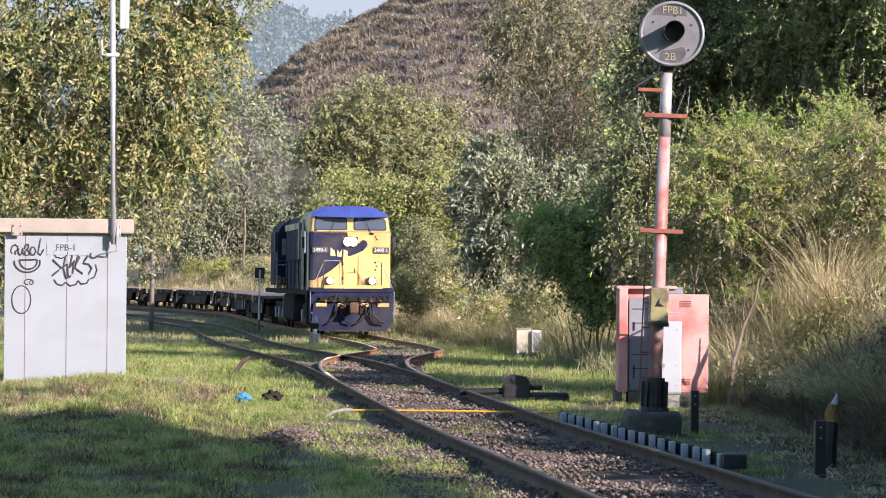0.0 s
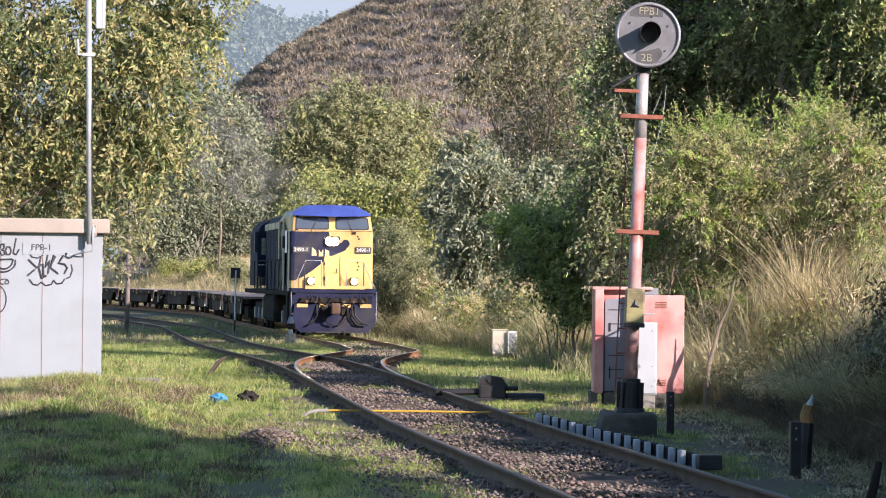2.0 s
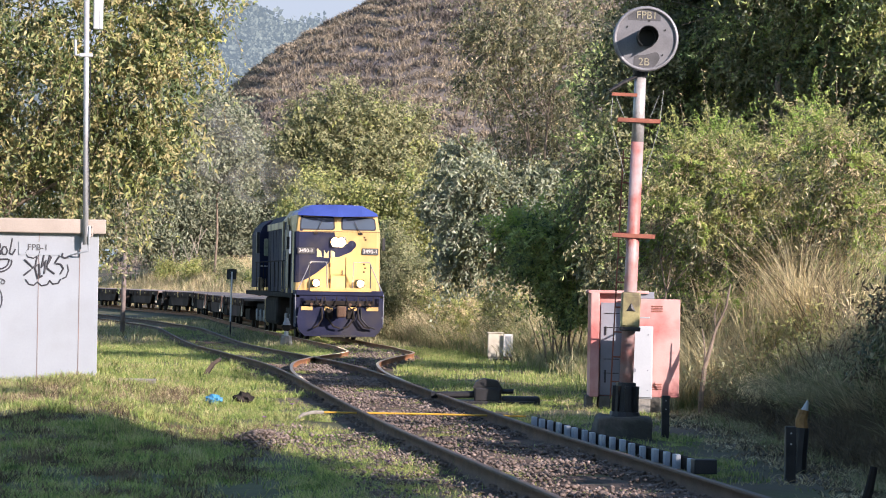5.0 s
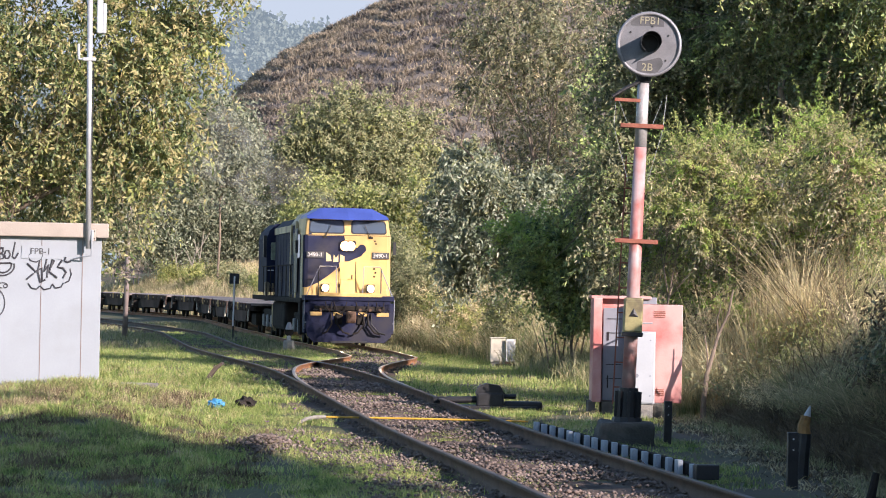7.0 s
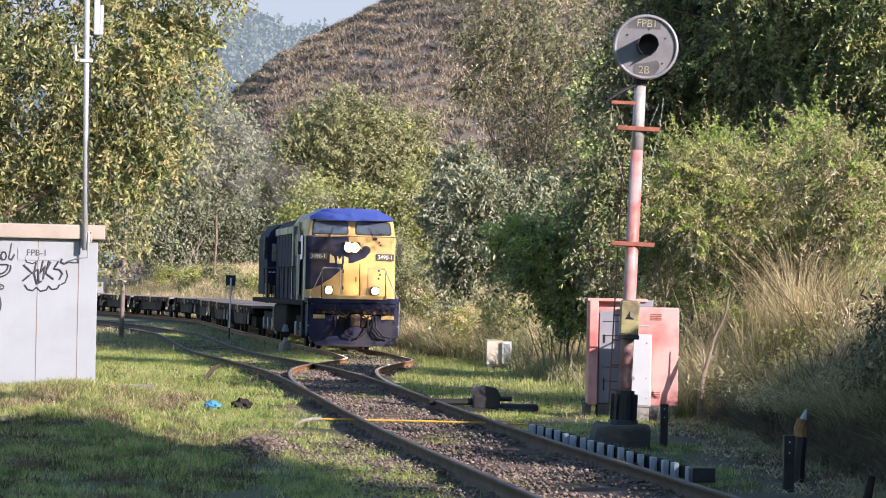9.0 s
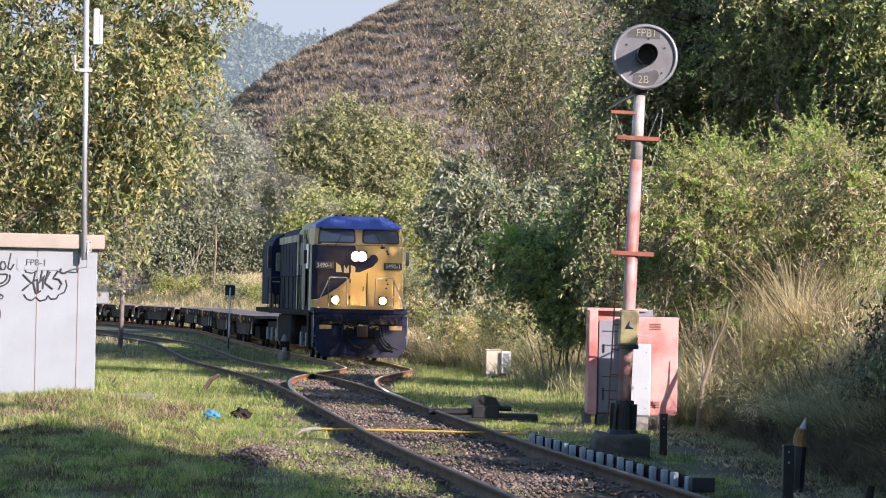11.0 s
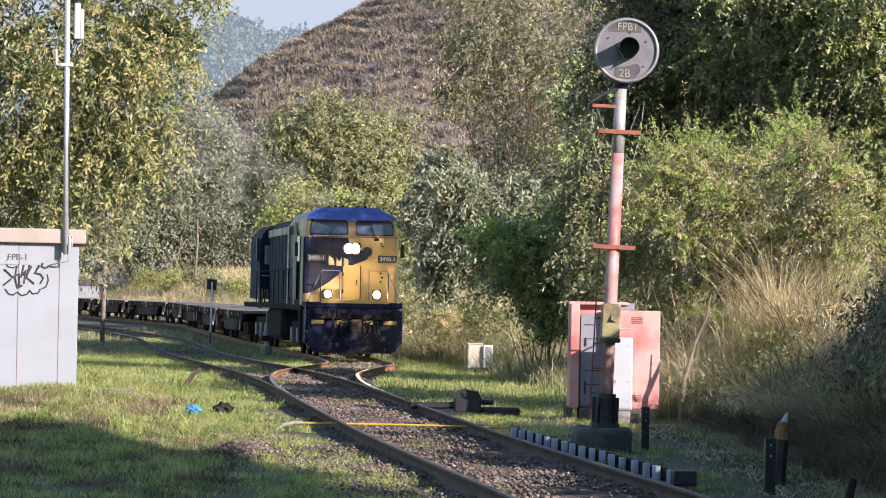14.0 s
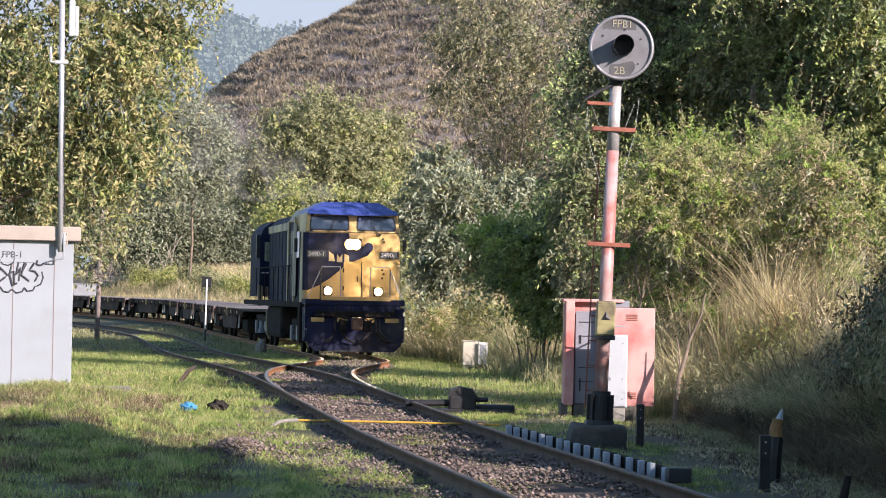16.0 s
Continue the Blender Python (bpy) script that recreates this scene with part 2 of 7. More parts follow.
L_DRY = leafy("dry_straw", [(0.27, 0.215, 0.115), (0.47, 0.385, 0.215), (0.64, 0.54, 0.345), (0.36, 0.285, 0.16)], 0.6, 0.35)
L_STRAW = leafy("golden_straw", [(0.50, 0.41, 0.22), (0.72, 0.61, 0.35), (0.84, 0.73, 0.46), (0.42, 0.34, 0.18)], 0.6, 0.4)
L_GRASS = leafy("green_grass", [(0.075, 0.115, 0.036), (0.19, 0.268, 0.066), (0.33, 0.41, 0.115), (0.49, 0.445, 0.20), (0.15, 0.21, 0.06)], 0.5, 0.4, 0.35, 3.5)
L_MIX = leafy("mixed_grass", [(0.108, 0.144, 0.050), (0.242, 0.256, 0.113), (0.406, 0.348, 0.203), (0.179, 0.179, 0.089)], 0.5, 0.35)
L_BROWN = leafy("brown_dead_grass", [(0.05, 0.04, 0.03), (0.12, 0.092, 0.062), (0.20, 0.155, 0.10), (0.08, 0.07, 0.045)], 0.8, 0.15, 0.1)
L_HILL = leafy("hill_grass", [(0.13, 0.115, 0.11), (0.24, 0.205, 0.165), (0.36, 0.30, 0.22), (0.11, 0.10, 0.10)], 0.8, 0.2, 0.1, 0.12)


# ---- mesh helpers ----
def part(name, bm, mat, parent=None, label="", smooth=False):
    """Links a bmesh as one mesh object, under a thing where one is given."""
    me = bpy.data.meshes.new(name)
    bm.to_mesh(me)
    bm.free()
    me.materials.append(mat)
    if smooth:
        me.shade_smooth()
    ob = new(name, me)
    if parent:
        ob.parent = parent
    return tagged(ob, label)


def thing(name, m, label, category, group="", kind=""):
    ob = new(name)
    ob.matrix_world = m
    ob.empty_display_size = 0.2
    return tagged(ob, label, category, group, kind)


def box(x0, x1, y0, y1, z0, z1, bevel=0.0, bm=None):
    bm = bm or bmesh.new()
    r = bmesh.ops.create_cube(bm, size=1, matrix=Matrix.LocRotScale(((x0 + x1) / 2, (y0 + y1) / 2, (z0 + z1) / 2), None, (x1 - x0, y1 - y0, z1 - z0)))
    if bevel:
        es = list({e for v in r["verts"] for e in v.link_edges})
        bmesh.ops.bevel(bm, geom=es, offset=bevel, segments=2, affect="EDGES", profile=0.5)
    return bm


def rod(p, q, r, r2=None, n=10, bm=None):
    bm = bm or bmesh.new()
    p, q = Vector(p), Vector(q)
    d = q - p
    m = Matrix.Translation((p + q) / 2) @ d.to_track_quat("Z", "Y").to_matrix().to_4x4()
    bmesh.ops.create_cone(bm, cap_ends=True, segments=n, radius1=r, radius2=r if r2 is None else r2, depth=d.length, matrix=m)
    return bm


def tube(points, r, n=8, bm=None, r2=None):
    """A bent pipe through points, tapering from r to r2."""
    bm = bm or bmesh.new()
    pts = [Vector(p) for p in points]
    rings = []
    for i, p in enumerate(pts):
        d = (pts[min(i + 1, len(pts) - 1)] - pts[max(i - 1, 0)]).normalized()
        a = d.cross(Vector((0.31, 0.2, 0.93)))
        if a.length < 0.1:
            a = d.cross(Vector((1, 0, 0)))
        a.normalize()
        b = d.cross(a)
        rr = r + ((r2 if r2 is not None else r) - r) * i / (len(pts) - 1)
        rings.append([bm.verts.new(p + (a * math.cos(2 * math.pi * k / n) + b * math.sin(2 * math.pi * k / n)) * rr) for k in range(n)])
    for u, v in zip(rings, rings[1:]):
        for k in range(n):
            bm.faces.new((u[k], u[(k + 1) % n], v[(k + 1) % n], v[k]))
    bm.faces.new(rings[0][::-1])
    bm.faces.new(rings[-1])
    return bm


def prism(outline, y0, y1, bm=None):
    """A closed outline in x, z drawn out along y."""
    bm = bm or bmesh.new()
    a = [bm.verts.new((x, y0, z)) for x, z in outline]
    b = [bm.verts.new((x, y1, z)) for x, z in outline]
    n = len(a)
    for i in range(n):
        bm.faces.new((a[i], a[(i + 1) % n], b[(i + 1) % n], b[i]))
    bm.faces.new(a[::-1])
    bm.faces.new(b)
    bmesh.ops.recalc_face_normals(bm, faces=bm.faces)
    return bm


def from_arrays(name, verts, faces, mat, parent=None, label="", smooth=False):
    """A mesh from arrays of vertices (n, 3) and faces (m, k)."""
    me = bpy.data.meshes.new(name)
    k = faces.shape[1]
    me.vertices.add(len(verts))
    me.vertices.foreach_set("co", np.ascontiguousarray(verts, dtype=np.float32).ravel())
    me.loops.add(faces.size)
    me.loops.foreach_set("vertex_index", np.ascontiguousarray(faces, dtype=np.int32).ravel())
    me.polygons.add(len(faces))
    me.polygons.foreach_set("loop_start", np.arange(0, faces.size, k, dtype=np.int32))
    me.update(calc_edges=True)
    me.validate()
    me.materials.append(mat)
    if smooth:
        me.shade_smooth()
    ob = new(name, me)
    if parent:
        ob.parent = parent
    return tagged(ob, label)


def lettering(text, size, m, mat, parent, name="lettering"):
    """Raised words in the built-in font, as a mesh."""
    cu = bpy.data.curves.new("words", "FONT")
    cu.body, cu.size, cu.extrude, cu.align_x, cu.align_y = text, size, 0.004, "CENTER", "CENTER"
    ob = bpy.data.objects.new("words", cu)
    me = bpy.data.meshes.new_from_object(ob)
    bpy.data.objects.remove(ob)
    me.materials.append(mat)
    o = new(name, me)
    o.parent = parent
    o.matrix_local = m
    return o


def front_plate(outline, depth, proud, thick=0.02):
    """A thin plate of the outline (x, z) lying on a front that leans as depth(z) says."""
    bm = bmesh.new()
    a = [bm.verts.new((x, depth(z) - proud, z)) for x, z in outline]
    b = [bm.verts.new((x, depth(z) - proud + thick, z)) for x, z in outline]
    n = len(a)
    bm.faces.new(a)
    bm.faces.new(b[::-1])
    for k in range(n):
        bm.faces.new((a[k], a[(k + 1) % n], b[(k + 1) % n], b[k]))
    bmesh.ops.recalc_face_normals(bm, faces=bm.faces)
    return bm


def rounded(corners, r=0.06):
    """Cuts the corners of an outline."""
    out = []
    n = len(corners)
    for k in range(n):
        p, a, b = Vector(corners[k]), Vector(corners[k - 1]), Vector(corners[(k + 1) % n])
        u, v = (a - p).normalized() * r, (b - p).normalized() * r
        out += [tuple(p + u), tuple(p + (u + v) * 0.29), tuple(p + v)]
    return out


# ---- the lie of the land: rail level is 0 near the viewer and sinks gently towards the train ----
def ease(a, b, v):
    t = np.clip((v - a) / (b - a), 0, 1)
    return t * t * (3 - 2 * t)


def level(y):
    """Height of the rail heads at depth y."""
    return -0.28 * ease(58, 96, y)


EDGE_Y = [0, 25, 33, 45, 60, 75, 88, 102, 115, 140, 170, 210, 400]
EDGE_X = [5.2, 4.4, 4.3, 4.1, 3.4, 2.6, 1.9, 0.2, -1.4, -4.2, -8.0, -18.0, -60.0]


FAR_Y = [111, 130, 168, 205, 250, 300, 420]
FAR_X = [-4.2, -6.5, -11.0, -20.0, -34.0, -52.0, -100.0]


def land(x, y):
    """Height of the ground."""
    x, y = np.asarray(x, float), np.asarray(y, float)
    z = level(y) - 0.17
    e = np.interp(y, EDGE_Y, EDGE_X)
    rise = np.clip(x - e, 0, 14)
    z = z + rise * np.interp(y, [0, 30, 60, 100, 200], [0.42, 0.42, 0.3, 0.12, 0.05]) * ease(0, 2.0, x - e + 0.3)
    # a grassy bank beyond the side track's long curve
    z = z + 2.3 * ease(3.2, 15, x - np.interp(y, FAR_Y, FAR_X)) * ease(118, 165, y) * (1 - ease(330, 420, y))
    # low mound beside the hut, and a soft swell on the grassy side
    z = z + 0.24 * np.exp(-((x + 4.0) / 1.3) ** 2 - ((y - 36.5) / 3.6) ** 2)
    z = z + 0.20 * np.exp(-((x + 5.1) / 1.3) ** 2 - ((y - 45.5) / 2.2) ** 2)
    z = z + 0.10 * np.exp(-((x + 1.62) / 0.30) ** 2 - ((y - 33.0) / 1.0) ** 2)
    z = z + 0.025 * np.sin(x * 2.3 + y * 0.7) * np.sin(y * 0.9 - x) * np.clip(1 - abs(x) / 80, 0, 1)
    return z


MAIN = [(15, 2.95), (23.6, 1.95), (26.4, 1.61), (34.5, 0.59), (42.5, -0.23), (51.5, -1.1), (60, -2.06), (68, -3.2), (86, -5.3), (119, -9.1), (136, -12.4), (160, -17.5), (200, -29)]
SIDE = [(49, -0.850), (55, -1.380), (62, -1.620), (70, -1.150), (77, -0.720), (85.6, -1.264), (89.2, -1.425), (95.3, -2.183), (101.9, -3.048), (111, -4.157), (130, -6.531), (168, -11.000), (205, -20.000), (250, -34.000)]


def track_line(points, spread):
    p = np.array(points, float)
    ys = np.arange(p[0, 0], p[-1, 0] + 0.01, 0.5)
    n = int(spread * 6)
    k = np.exp(-0.5 * (np.arange(-n, n + 1) * 0.5 / spread) ** 2)
    k /= k.sum()
    xs = np.interp(ys, p[:, 0], p[:, 1])
    lo = xs[0] - (xs[1] - xs[0]) * np.arange(n, 0, -1)
    hi = xs[-1] + (xs[-1] - xs[-2]) * np.arange(1, n + 1)
    return ys, np.convolve(np.concatenate((lo, xs, hi)), k, "valid")


MAIN_Y, MAIN_X = track_line(MAIN, 3.0)
SIDE_Y, SIDE_X = track_line(SIDE, 2.2)
GAUGE = 1.6


# ---- ground ----
def ground():
    xs = np.concatenate((-np.geomspace(1500, 14, 40), np.arange(-13.5, 13.6, 0.3), np.geomspace(14, 1500, 40)))
    ys = np.concatenate((-np.geomspace(1500, 6, 20), np.arange(-4, 16, 2.0), np.arange(16, 110, 0.35), np.geomspace(111, 4500, 90)))
    gx, gy = np.meshgrid(xs, ys)
    v = np.stack((gx, gy, land(gx, gy)), -1).reshape(-1, 3)
    w = len(xs)
    i = (np.arange(len(ys) - 1)[:, None] * w + np.arange(w - 1)[None, :]).ravel()
    ob = from_arrays("ground", v, np.stack((i, i + 1, i + w + 1, i + w), -1), M_GROUND, smooth=True)
    return tagged(ob, "earth and short grass beside the railway tracks", "ground", kind="structure")


M_GROUND = material("earth_and_short_grass", (0.075, 0.08, 0.032), 0.95, 0, 0.4, 0.5, 0.6, 9, stain=(0.085, 0.065, 0.048), amount=0.5)
ground()


# ---- tracks ----
def strip(ys, xs, offset, outline, zoff=0.0):
    """A bar of the given outline (across, up) along a track, offset sideways."""
    dx = np.gradient(xs, ys)
    nx, ny = 1 / np.sqrt(1 + dx ** 2), -dx / np.sqrt(1 + dx ** 2)
    o = np.array(outline)
    k = len(o)
    v = np.zeros((len(ys), k, 3))
    a = offset + o[None, :, 0]
    v[:, :, 0] = xs[:, None] + nx[:, None] * a
    v[:, :, 1] = ys[:, None] + ny[:, None] * a
    v[:, :, 2] = level(ys)[:, None] + o[None, :, 1] + zoff
    i = np.arange(len(ys) - 1)[:, None] * k
    j = np.arange(k)[None, :]
    q = np.stack((i + j, i + (j + 1) % k, i + k + (j + 1) % k, i + k + j), -1).reshape(-1, 4)
    return v.reshape(-1, 3), q[:, ::-1]


RAIL_WEB = [(-0.07, -0.165), (0.07, -0.165), (0.07, -0.152), (0.010, -0.135), (0.010, -0.038), (0.034, -0.028), (0.034, -0.006), (-0.034, -0.006), (-0.034, -0.028), (-0.010, -0.038), (-0.010, -0.135), (-0.07, -0.152)]
RAIL_HEAD = [(-0.031, -0.006), (0.031, -0.006), (0.031, -0.003), (0.022, 0.0), (-0.022, 0.0), (-0.031, -0.003)]


def railway(name, ys, xs, label, first, last, steel, top):
    t = thing(name, pose(0, 0, 0), label, "railway track", kind="structure")
    for side in (-1, 1):
        v, q = strip(ys, xs, side * (GAUGE / 2 + 0.034), RAIL_WEB)
        rail = from_arrays("rail", v, q, steel, t, "rusty steel rail")
        v, q = strip(ys, xs, side * (GAUGE / 2 + 0.034), RAIL_HEAD)
        from_arrays("running_surface", v, q, top, rail, "worn shiny rail head")
    bm = box(-1.35, 1.35, -0.11, 0.11, -0.32, -0.162, 0.012)
    me = bpy.data.meshes.new("sleeper")
    bm.to_mesh(me)
    bm.free()
    me.materials.append(M_SLEEPER)
    y = first
    while y < last:
        x = np.interp(y, ys, xs)
        a = math.atan2(np.interp(y + 0.5, ys, xs) - x, 0.5)
        s = new("sleeper", me)
        s.parent = t
        s.matrix_local = pose(x, y, float(level(y)) + random.uniform(-0.008, 0.004), 0, 0, -math.degrees(a) + random.uniform(-1.5, 1.5))
        y += 0.62
    return t


railway("main_track", MAIN_Y, MAIN_X, "broad gauge railway track with rusty rails curving away", 16, 130, M_RUST, M_RAIL_TOP)
railway("side_track", SIDE_Y, SIDE_X, "railway track winding into the main track through a turnout", 62, 112, M_RUST_SUNLIT, M_RAIL_BRIGHT)


# ---- foliage ----
def blades(rng, base, length, width, lean, seg=2):
    """Grass blades or straw: narrow bent strips standing on the points in base."""
    n = len(base)
    az = rng.uniform(0, 2 * np.pi, n)
    L = length * rng.uniform(0.45, 1.25, n)
    W = width * rng.uniform(0.6, 1.3, n)
    ln = lean * rng.uniform(0.2, 1.6, n)
    d = np.stack((np.cos(az), np.sin(az), np.zeros(n)), -1)
    face = rng.uniform(0, 2 * np.pi, n)
    s = np.stack((np.cos(face), np.sin(face), np.zeros(n)), -1)
    vs, per = [], 2 * seg + 1
    for i in range(seg + 1):
        f = i / seg
        c = base + d * (L * ln * f ** 1.8)[:, None] + np.array([0, 0, 1.0]) * (L * f * (1 - 0.35 * np.minimum(ln, 1.4) * f))[:, None]
        if i < seg:
            w = (W * (1 - 0.75 * f) / 2)[:, None]
            vs += [c - s * w, c + s * w]
        else:
            vs.append(c)
    v = np.stack(vs, 1).reshape(-1, 3)
    o = np.arange(n) * per
    tris = []
    for i in range(seg - 1):
        a = o + 2 * i
        tris += [np.stack((a, a + 1, a + 3), -1), np.stack((a, a + 3, a + 2), -1)]
    a = o + 2 * (seg - 1)
    tris.append(np.stack((a, a + 1, a + 2), -1))
    return v, np.concatenate(tris)


def leaves(rng, centre, length, width, hang):
    """Pointed, folded leaves at the points in centre; hang: 1 points down, 0 any way."""
    n = len(centre)
    d = rng.normal(size=(n, 3))
    d /= np.linalg.norm(d, axis=1)[:, None]
    d = d * (1 - hang) + np.array([0, 0, -1.0]) * hang
    d /= np.linalg.norm(d, axis=1)[:, None]
    s = np.cross(d, rng.normal(size=(n, 3)) + np.array([0.5, -0.7, 0.9]))
    s /= np.linalg.norm(s, axis=1)[:, None]
    u = np.cross(s, d)
    L = (length * rng.uniform(0.55, 1.3, n))[:, None]
    W = (width * rng.uniform(0.6, 1.3, n))[:, None]
    p0 = centre
    p1 = centre + d * L * 0.45 + s * W * 0.5 + u * W * 0.22
    p2 = centre + d * L
    p3 = centre + d * L * 0.45 - s * W * 0.5 + u * W * 0.22
    v = np.stack((p0, p1, p2, p3), 1).reshape(-1, 3)
    o = np.arange(n) * 4
    return v, np.concatenate((np.stack((o, o + 1, o + 2), -1), np.stack((o, o + 2, o + 3), -1)))


def scatter(rng, blobs, n, clump, tight):
    """Points in twig clumps over a set of egg shapes (x, y, z, rx, ry, rz), thicker towards the outside, with gaps."""
    out = []
    vol = np.array([b[3] * b[4] * b[5] for b in blobs]) ** 0.67
    for b, share in zip(blobs, vol / vol.sum()):
        c0, r0 = np.array(b[:3]), np.array(b[3:])
        k = 24
        d = rng.normal(size=(k, 3))
        d /= np.linalg.norm(d, axis=1)[:, None]
        sub = c0 + d * rng.uniform(0.45, 1.0, (k, 1)) * r0
        rad = rng.uniform(0.2, 0.42, (k, 1)) * r0
        m = max(13, int(n * share / clump))
        pick = rng.integers(0, k, m)
        e = rng.normal(size=(m, 3))
        e /= np.linalg.norm(e, axis=1)[:, None]
        c = sub[pick] + e * rng.uniform(0.3, 1.0, (m, 1)) ** 0.5 * rad[pick] * (1 + 0.25 * rng.normal(size=(m, 1)))
        inner = rng.uniform(size=m) < 0.3
        c[inner] = c0 + e[inner] * rng.uniform(0.2, 0.9, (inner.sum(), 1)) * r0
        twig = e + rng.normal(size=(m, 3)) * 0.6 + np.array([0, 0, 0.25])
        twig *= (r0.mean() * rng.uniform(0.10, 0.42, (m, 1))) / np.linalg.norm(twig, axis=1)[:, None]
        along_twig = np.repeat(twig, clump, 0) * rng.uniform(0, 1, (m * clump, 1))
        p = np.repeat(c, clump, 0) + along_twig + rng.normal(size=(m * clump, 3)) * tight * 0.5
        out.append(p)
    return np.concatenate(out)


def limbs(rng, base, blobs, r, mat, parent, stems=1, twigs=9):
    bm = bmesh.new()
    base = Vector(base)
    fork = base + Vector((rng.normal() * 0.15, 0, (min(b[2] for b in blobs) - base.z) * 0.75))
    tube([base, (base + fork) / 2 + Vector((rng.normal() * 0.08, rng.normal() * 0.08, 0)), fork], r, 8, bm, r * 0.75)
    for b in blobs:
        c = Vector(b[:3])
        mid = (fork + c) / 2 + Vector((rng.normal(), rng.normal(), rng.normal())) * 0.12 * (c - fork).length
        tube([fork, mid, c], r * 0.55, 6, bm, r * 0.16)
        for _ in range(twigs):
            e = c + Vector(rng.normal(size=3)) * 0.62 * Vector(b[3:]).length / 1.7
            m2 = (c + e) / 2 + Vector(rng.normal(size=3)) * 0.1
            tube([mid.lerp(c, rng.uniform(0.3, 1)), m2, e], r * 0.16, 4, bm, r * 0.04)
    return part("trunk", bm, mat, parent)


def tree(name, seed, base, blobs, n, leaf, mat, hang=0.3, clump=14, tight=0.25, trunk=0.12, bark=None, label="", category="tree", group="", extra=None):
    rng = np.random.default_rng(seed)
    t = thing(name, pose(0, 0, 0), label, category, group)
    limbs(rng, base, blobs, trunk, bark or M_BARK, t)
    v, q = leaves(rng, scatter(rng, blobs, n, clump, tight), leaf[0], leaf[1], hang)
    from_arrays("crown", v, q, mat, t)
    if extra:
        m2, n2, leaf2, hang2 = extra
        v, q = leaves(rng, scatter(rng, blobs, n2, clump, tight), leaf2[0], leaf2[1], hang2)
        from_arrays("young_leaves", v, q, m2, t)
    return t


def shoots(t, seed, blobs, n, length, leaf, mat):
    """Feathery shoots that arch out of a shrub's outline, with leaflets along each."""
    rng = np.random.default_rng(seed)
    b = np.array(blobs)[rng.integers(0, len(blobs), n)]
    d = rng.normal(size=(n, 3)) * np.array([0.8, 0.5, 0.5]) + np.array([0, -0.2, 0.8])
    d /= np.linalg.norm(d, axis=1)[:, None]
    p0 = b[:, :3] + d * b[:, 3:] * 0.6
    L = length * rng.uniform(0.4, 1.2, n)[:, None]
    k = 44
    f = np.tile(np.linspace(0, 1, k), n)[:, None]
    sag = np.repeat(rng.uniform(0.1, 0.5, (n, 1)) * L, k, 0)
    c = np.repeat(p0, k, 0) + np.repeat(d * L, k, 0) * f - np.array([0, 0, 1.0]) * sag * f ** 2 + rng.normal(size=(n * k, 3)) * 0.035 * (1.15 - f)
    v, q = leaves(rng, c, leaf[0], leaf[1], 0.3)
    from_arrays("young_growth", v, q, mat, t)


def sprays(t, seed, blobs, n, length, leaf, mat, sag=0.8, up=0.1, k=26, side=(0.25, -0.6), name="leaf_spray", bark=None):
    """Twigs that spring from a crown's sunny side and bow down under their leaves; up lifts them first."""
    rng = np.random.default_rng(seed)
    w = np.array([b[3] * b[5] for b in blobs])
    b = np.array(blobs)[rng.choice(len(blobs), n, p=w / w.sum())]
    d = rng.normal(size=(n, 3)) * np.array([0.9, 0.6, 0.6]) + np.array([side[0], side[1], up])
    d /= np.linalg.norm(d, axis=1)[:, None]
    p0 = b[:, :3] + d * b[:, 3:] * rng.uniform(0.55, 0.95, (n, 1))
    L = length * rng.uniform(0.35, 1.25, (n, 1))
    drop = rng.uniform(0.5, 1.3, (n, 1)) * sag * L
    f = np.tile(np.linspace(0.08, 1, k), n)[:, None]
    rep = lambda a: np.repeat(a, k, 0)
    c = rep(p0) + rep(d * L) * f - np.array([0, 0, 1.0]) * rep(drop) * f ** 2 + rng.normal(size=(n * k, 3)) * leaf[0] * 0.22
    v, q = leaves(rng, c, leaf[0], leaf[1], 0.35 if sag > 0.3 else 0.15)
    tagged(from_arrays(name, v, q, mat, t), kind="stuff")
    # the twigs themselves, as slender three-sided rods in two bends
    g = np.array([0.0, 0.5, 1.0])
    c = p0[:, None] + (d * L)[:, None] * g[None, :, None] - np.array([0, 0, 1.0]) * drop[:, None] * (g ** 2)[None, :, None]
    r = (leaf[1] * 0.14 * np.array([1.0, 0.7, 0.25]))[None, :, None, None]
    tri = np.array([(1, 0, 0), (-0.5, 0.87, 0), (-0.5, -0.3, 0.6)])
    v = (c[:, :, None] + tri[None, None] * r).reshape(-1, 3)
    o = (np.arange(n)[:, None] * 9 + np.array([0, 3])[None]).ravel()[:, None, None]
    j = np.arange(3)
    q = np.stack((j, (j + 1) % 3, (j + 1) % 3 + 3, j + 3), -1)[None]
    tagged(from_arrays("brushwood", v, (o + q).reshape(-1, 4), bark or M_BARK, t), kind="stuff")


def grass(name, seed, region, n, length, width, lean, mat, label, patch=None, seg=2):
    """A patch of grass; region(rng, n) gives x and y."""
    rng = np.random.default_rng(seed)
    x, y = region(rng, n)
    v, q = blades(rng, np.stack((x, y, land(x, y) - 0.01), -1), length, width, lean, seg)
    ob = from_arrays(name, v, q, mat)
    return tagged(ob, label, "grass", kind="stuff")


def clumpy(x0, x1, y0, y1, size=0.35, per=30):
    def region(rng, n):
        m = max(1, n // per)
        cx, cy = rng.uniform(x0, x1, m), rng.uniform(y0, y1, m)
        return (np.repeat(cx, per) + rng.normal(size=m * per) * size, np.repeat(cy, per) + rng.normal(size=m * per) * size)
    return region


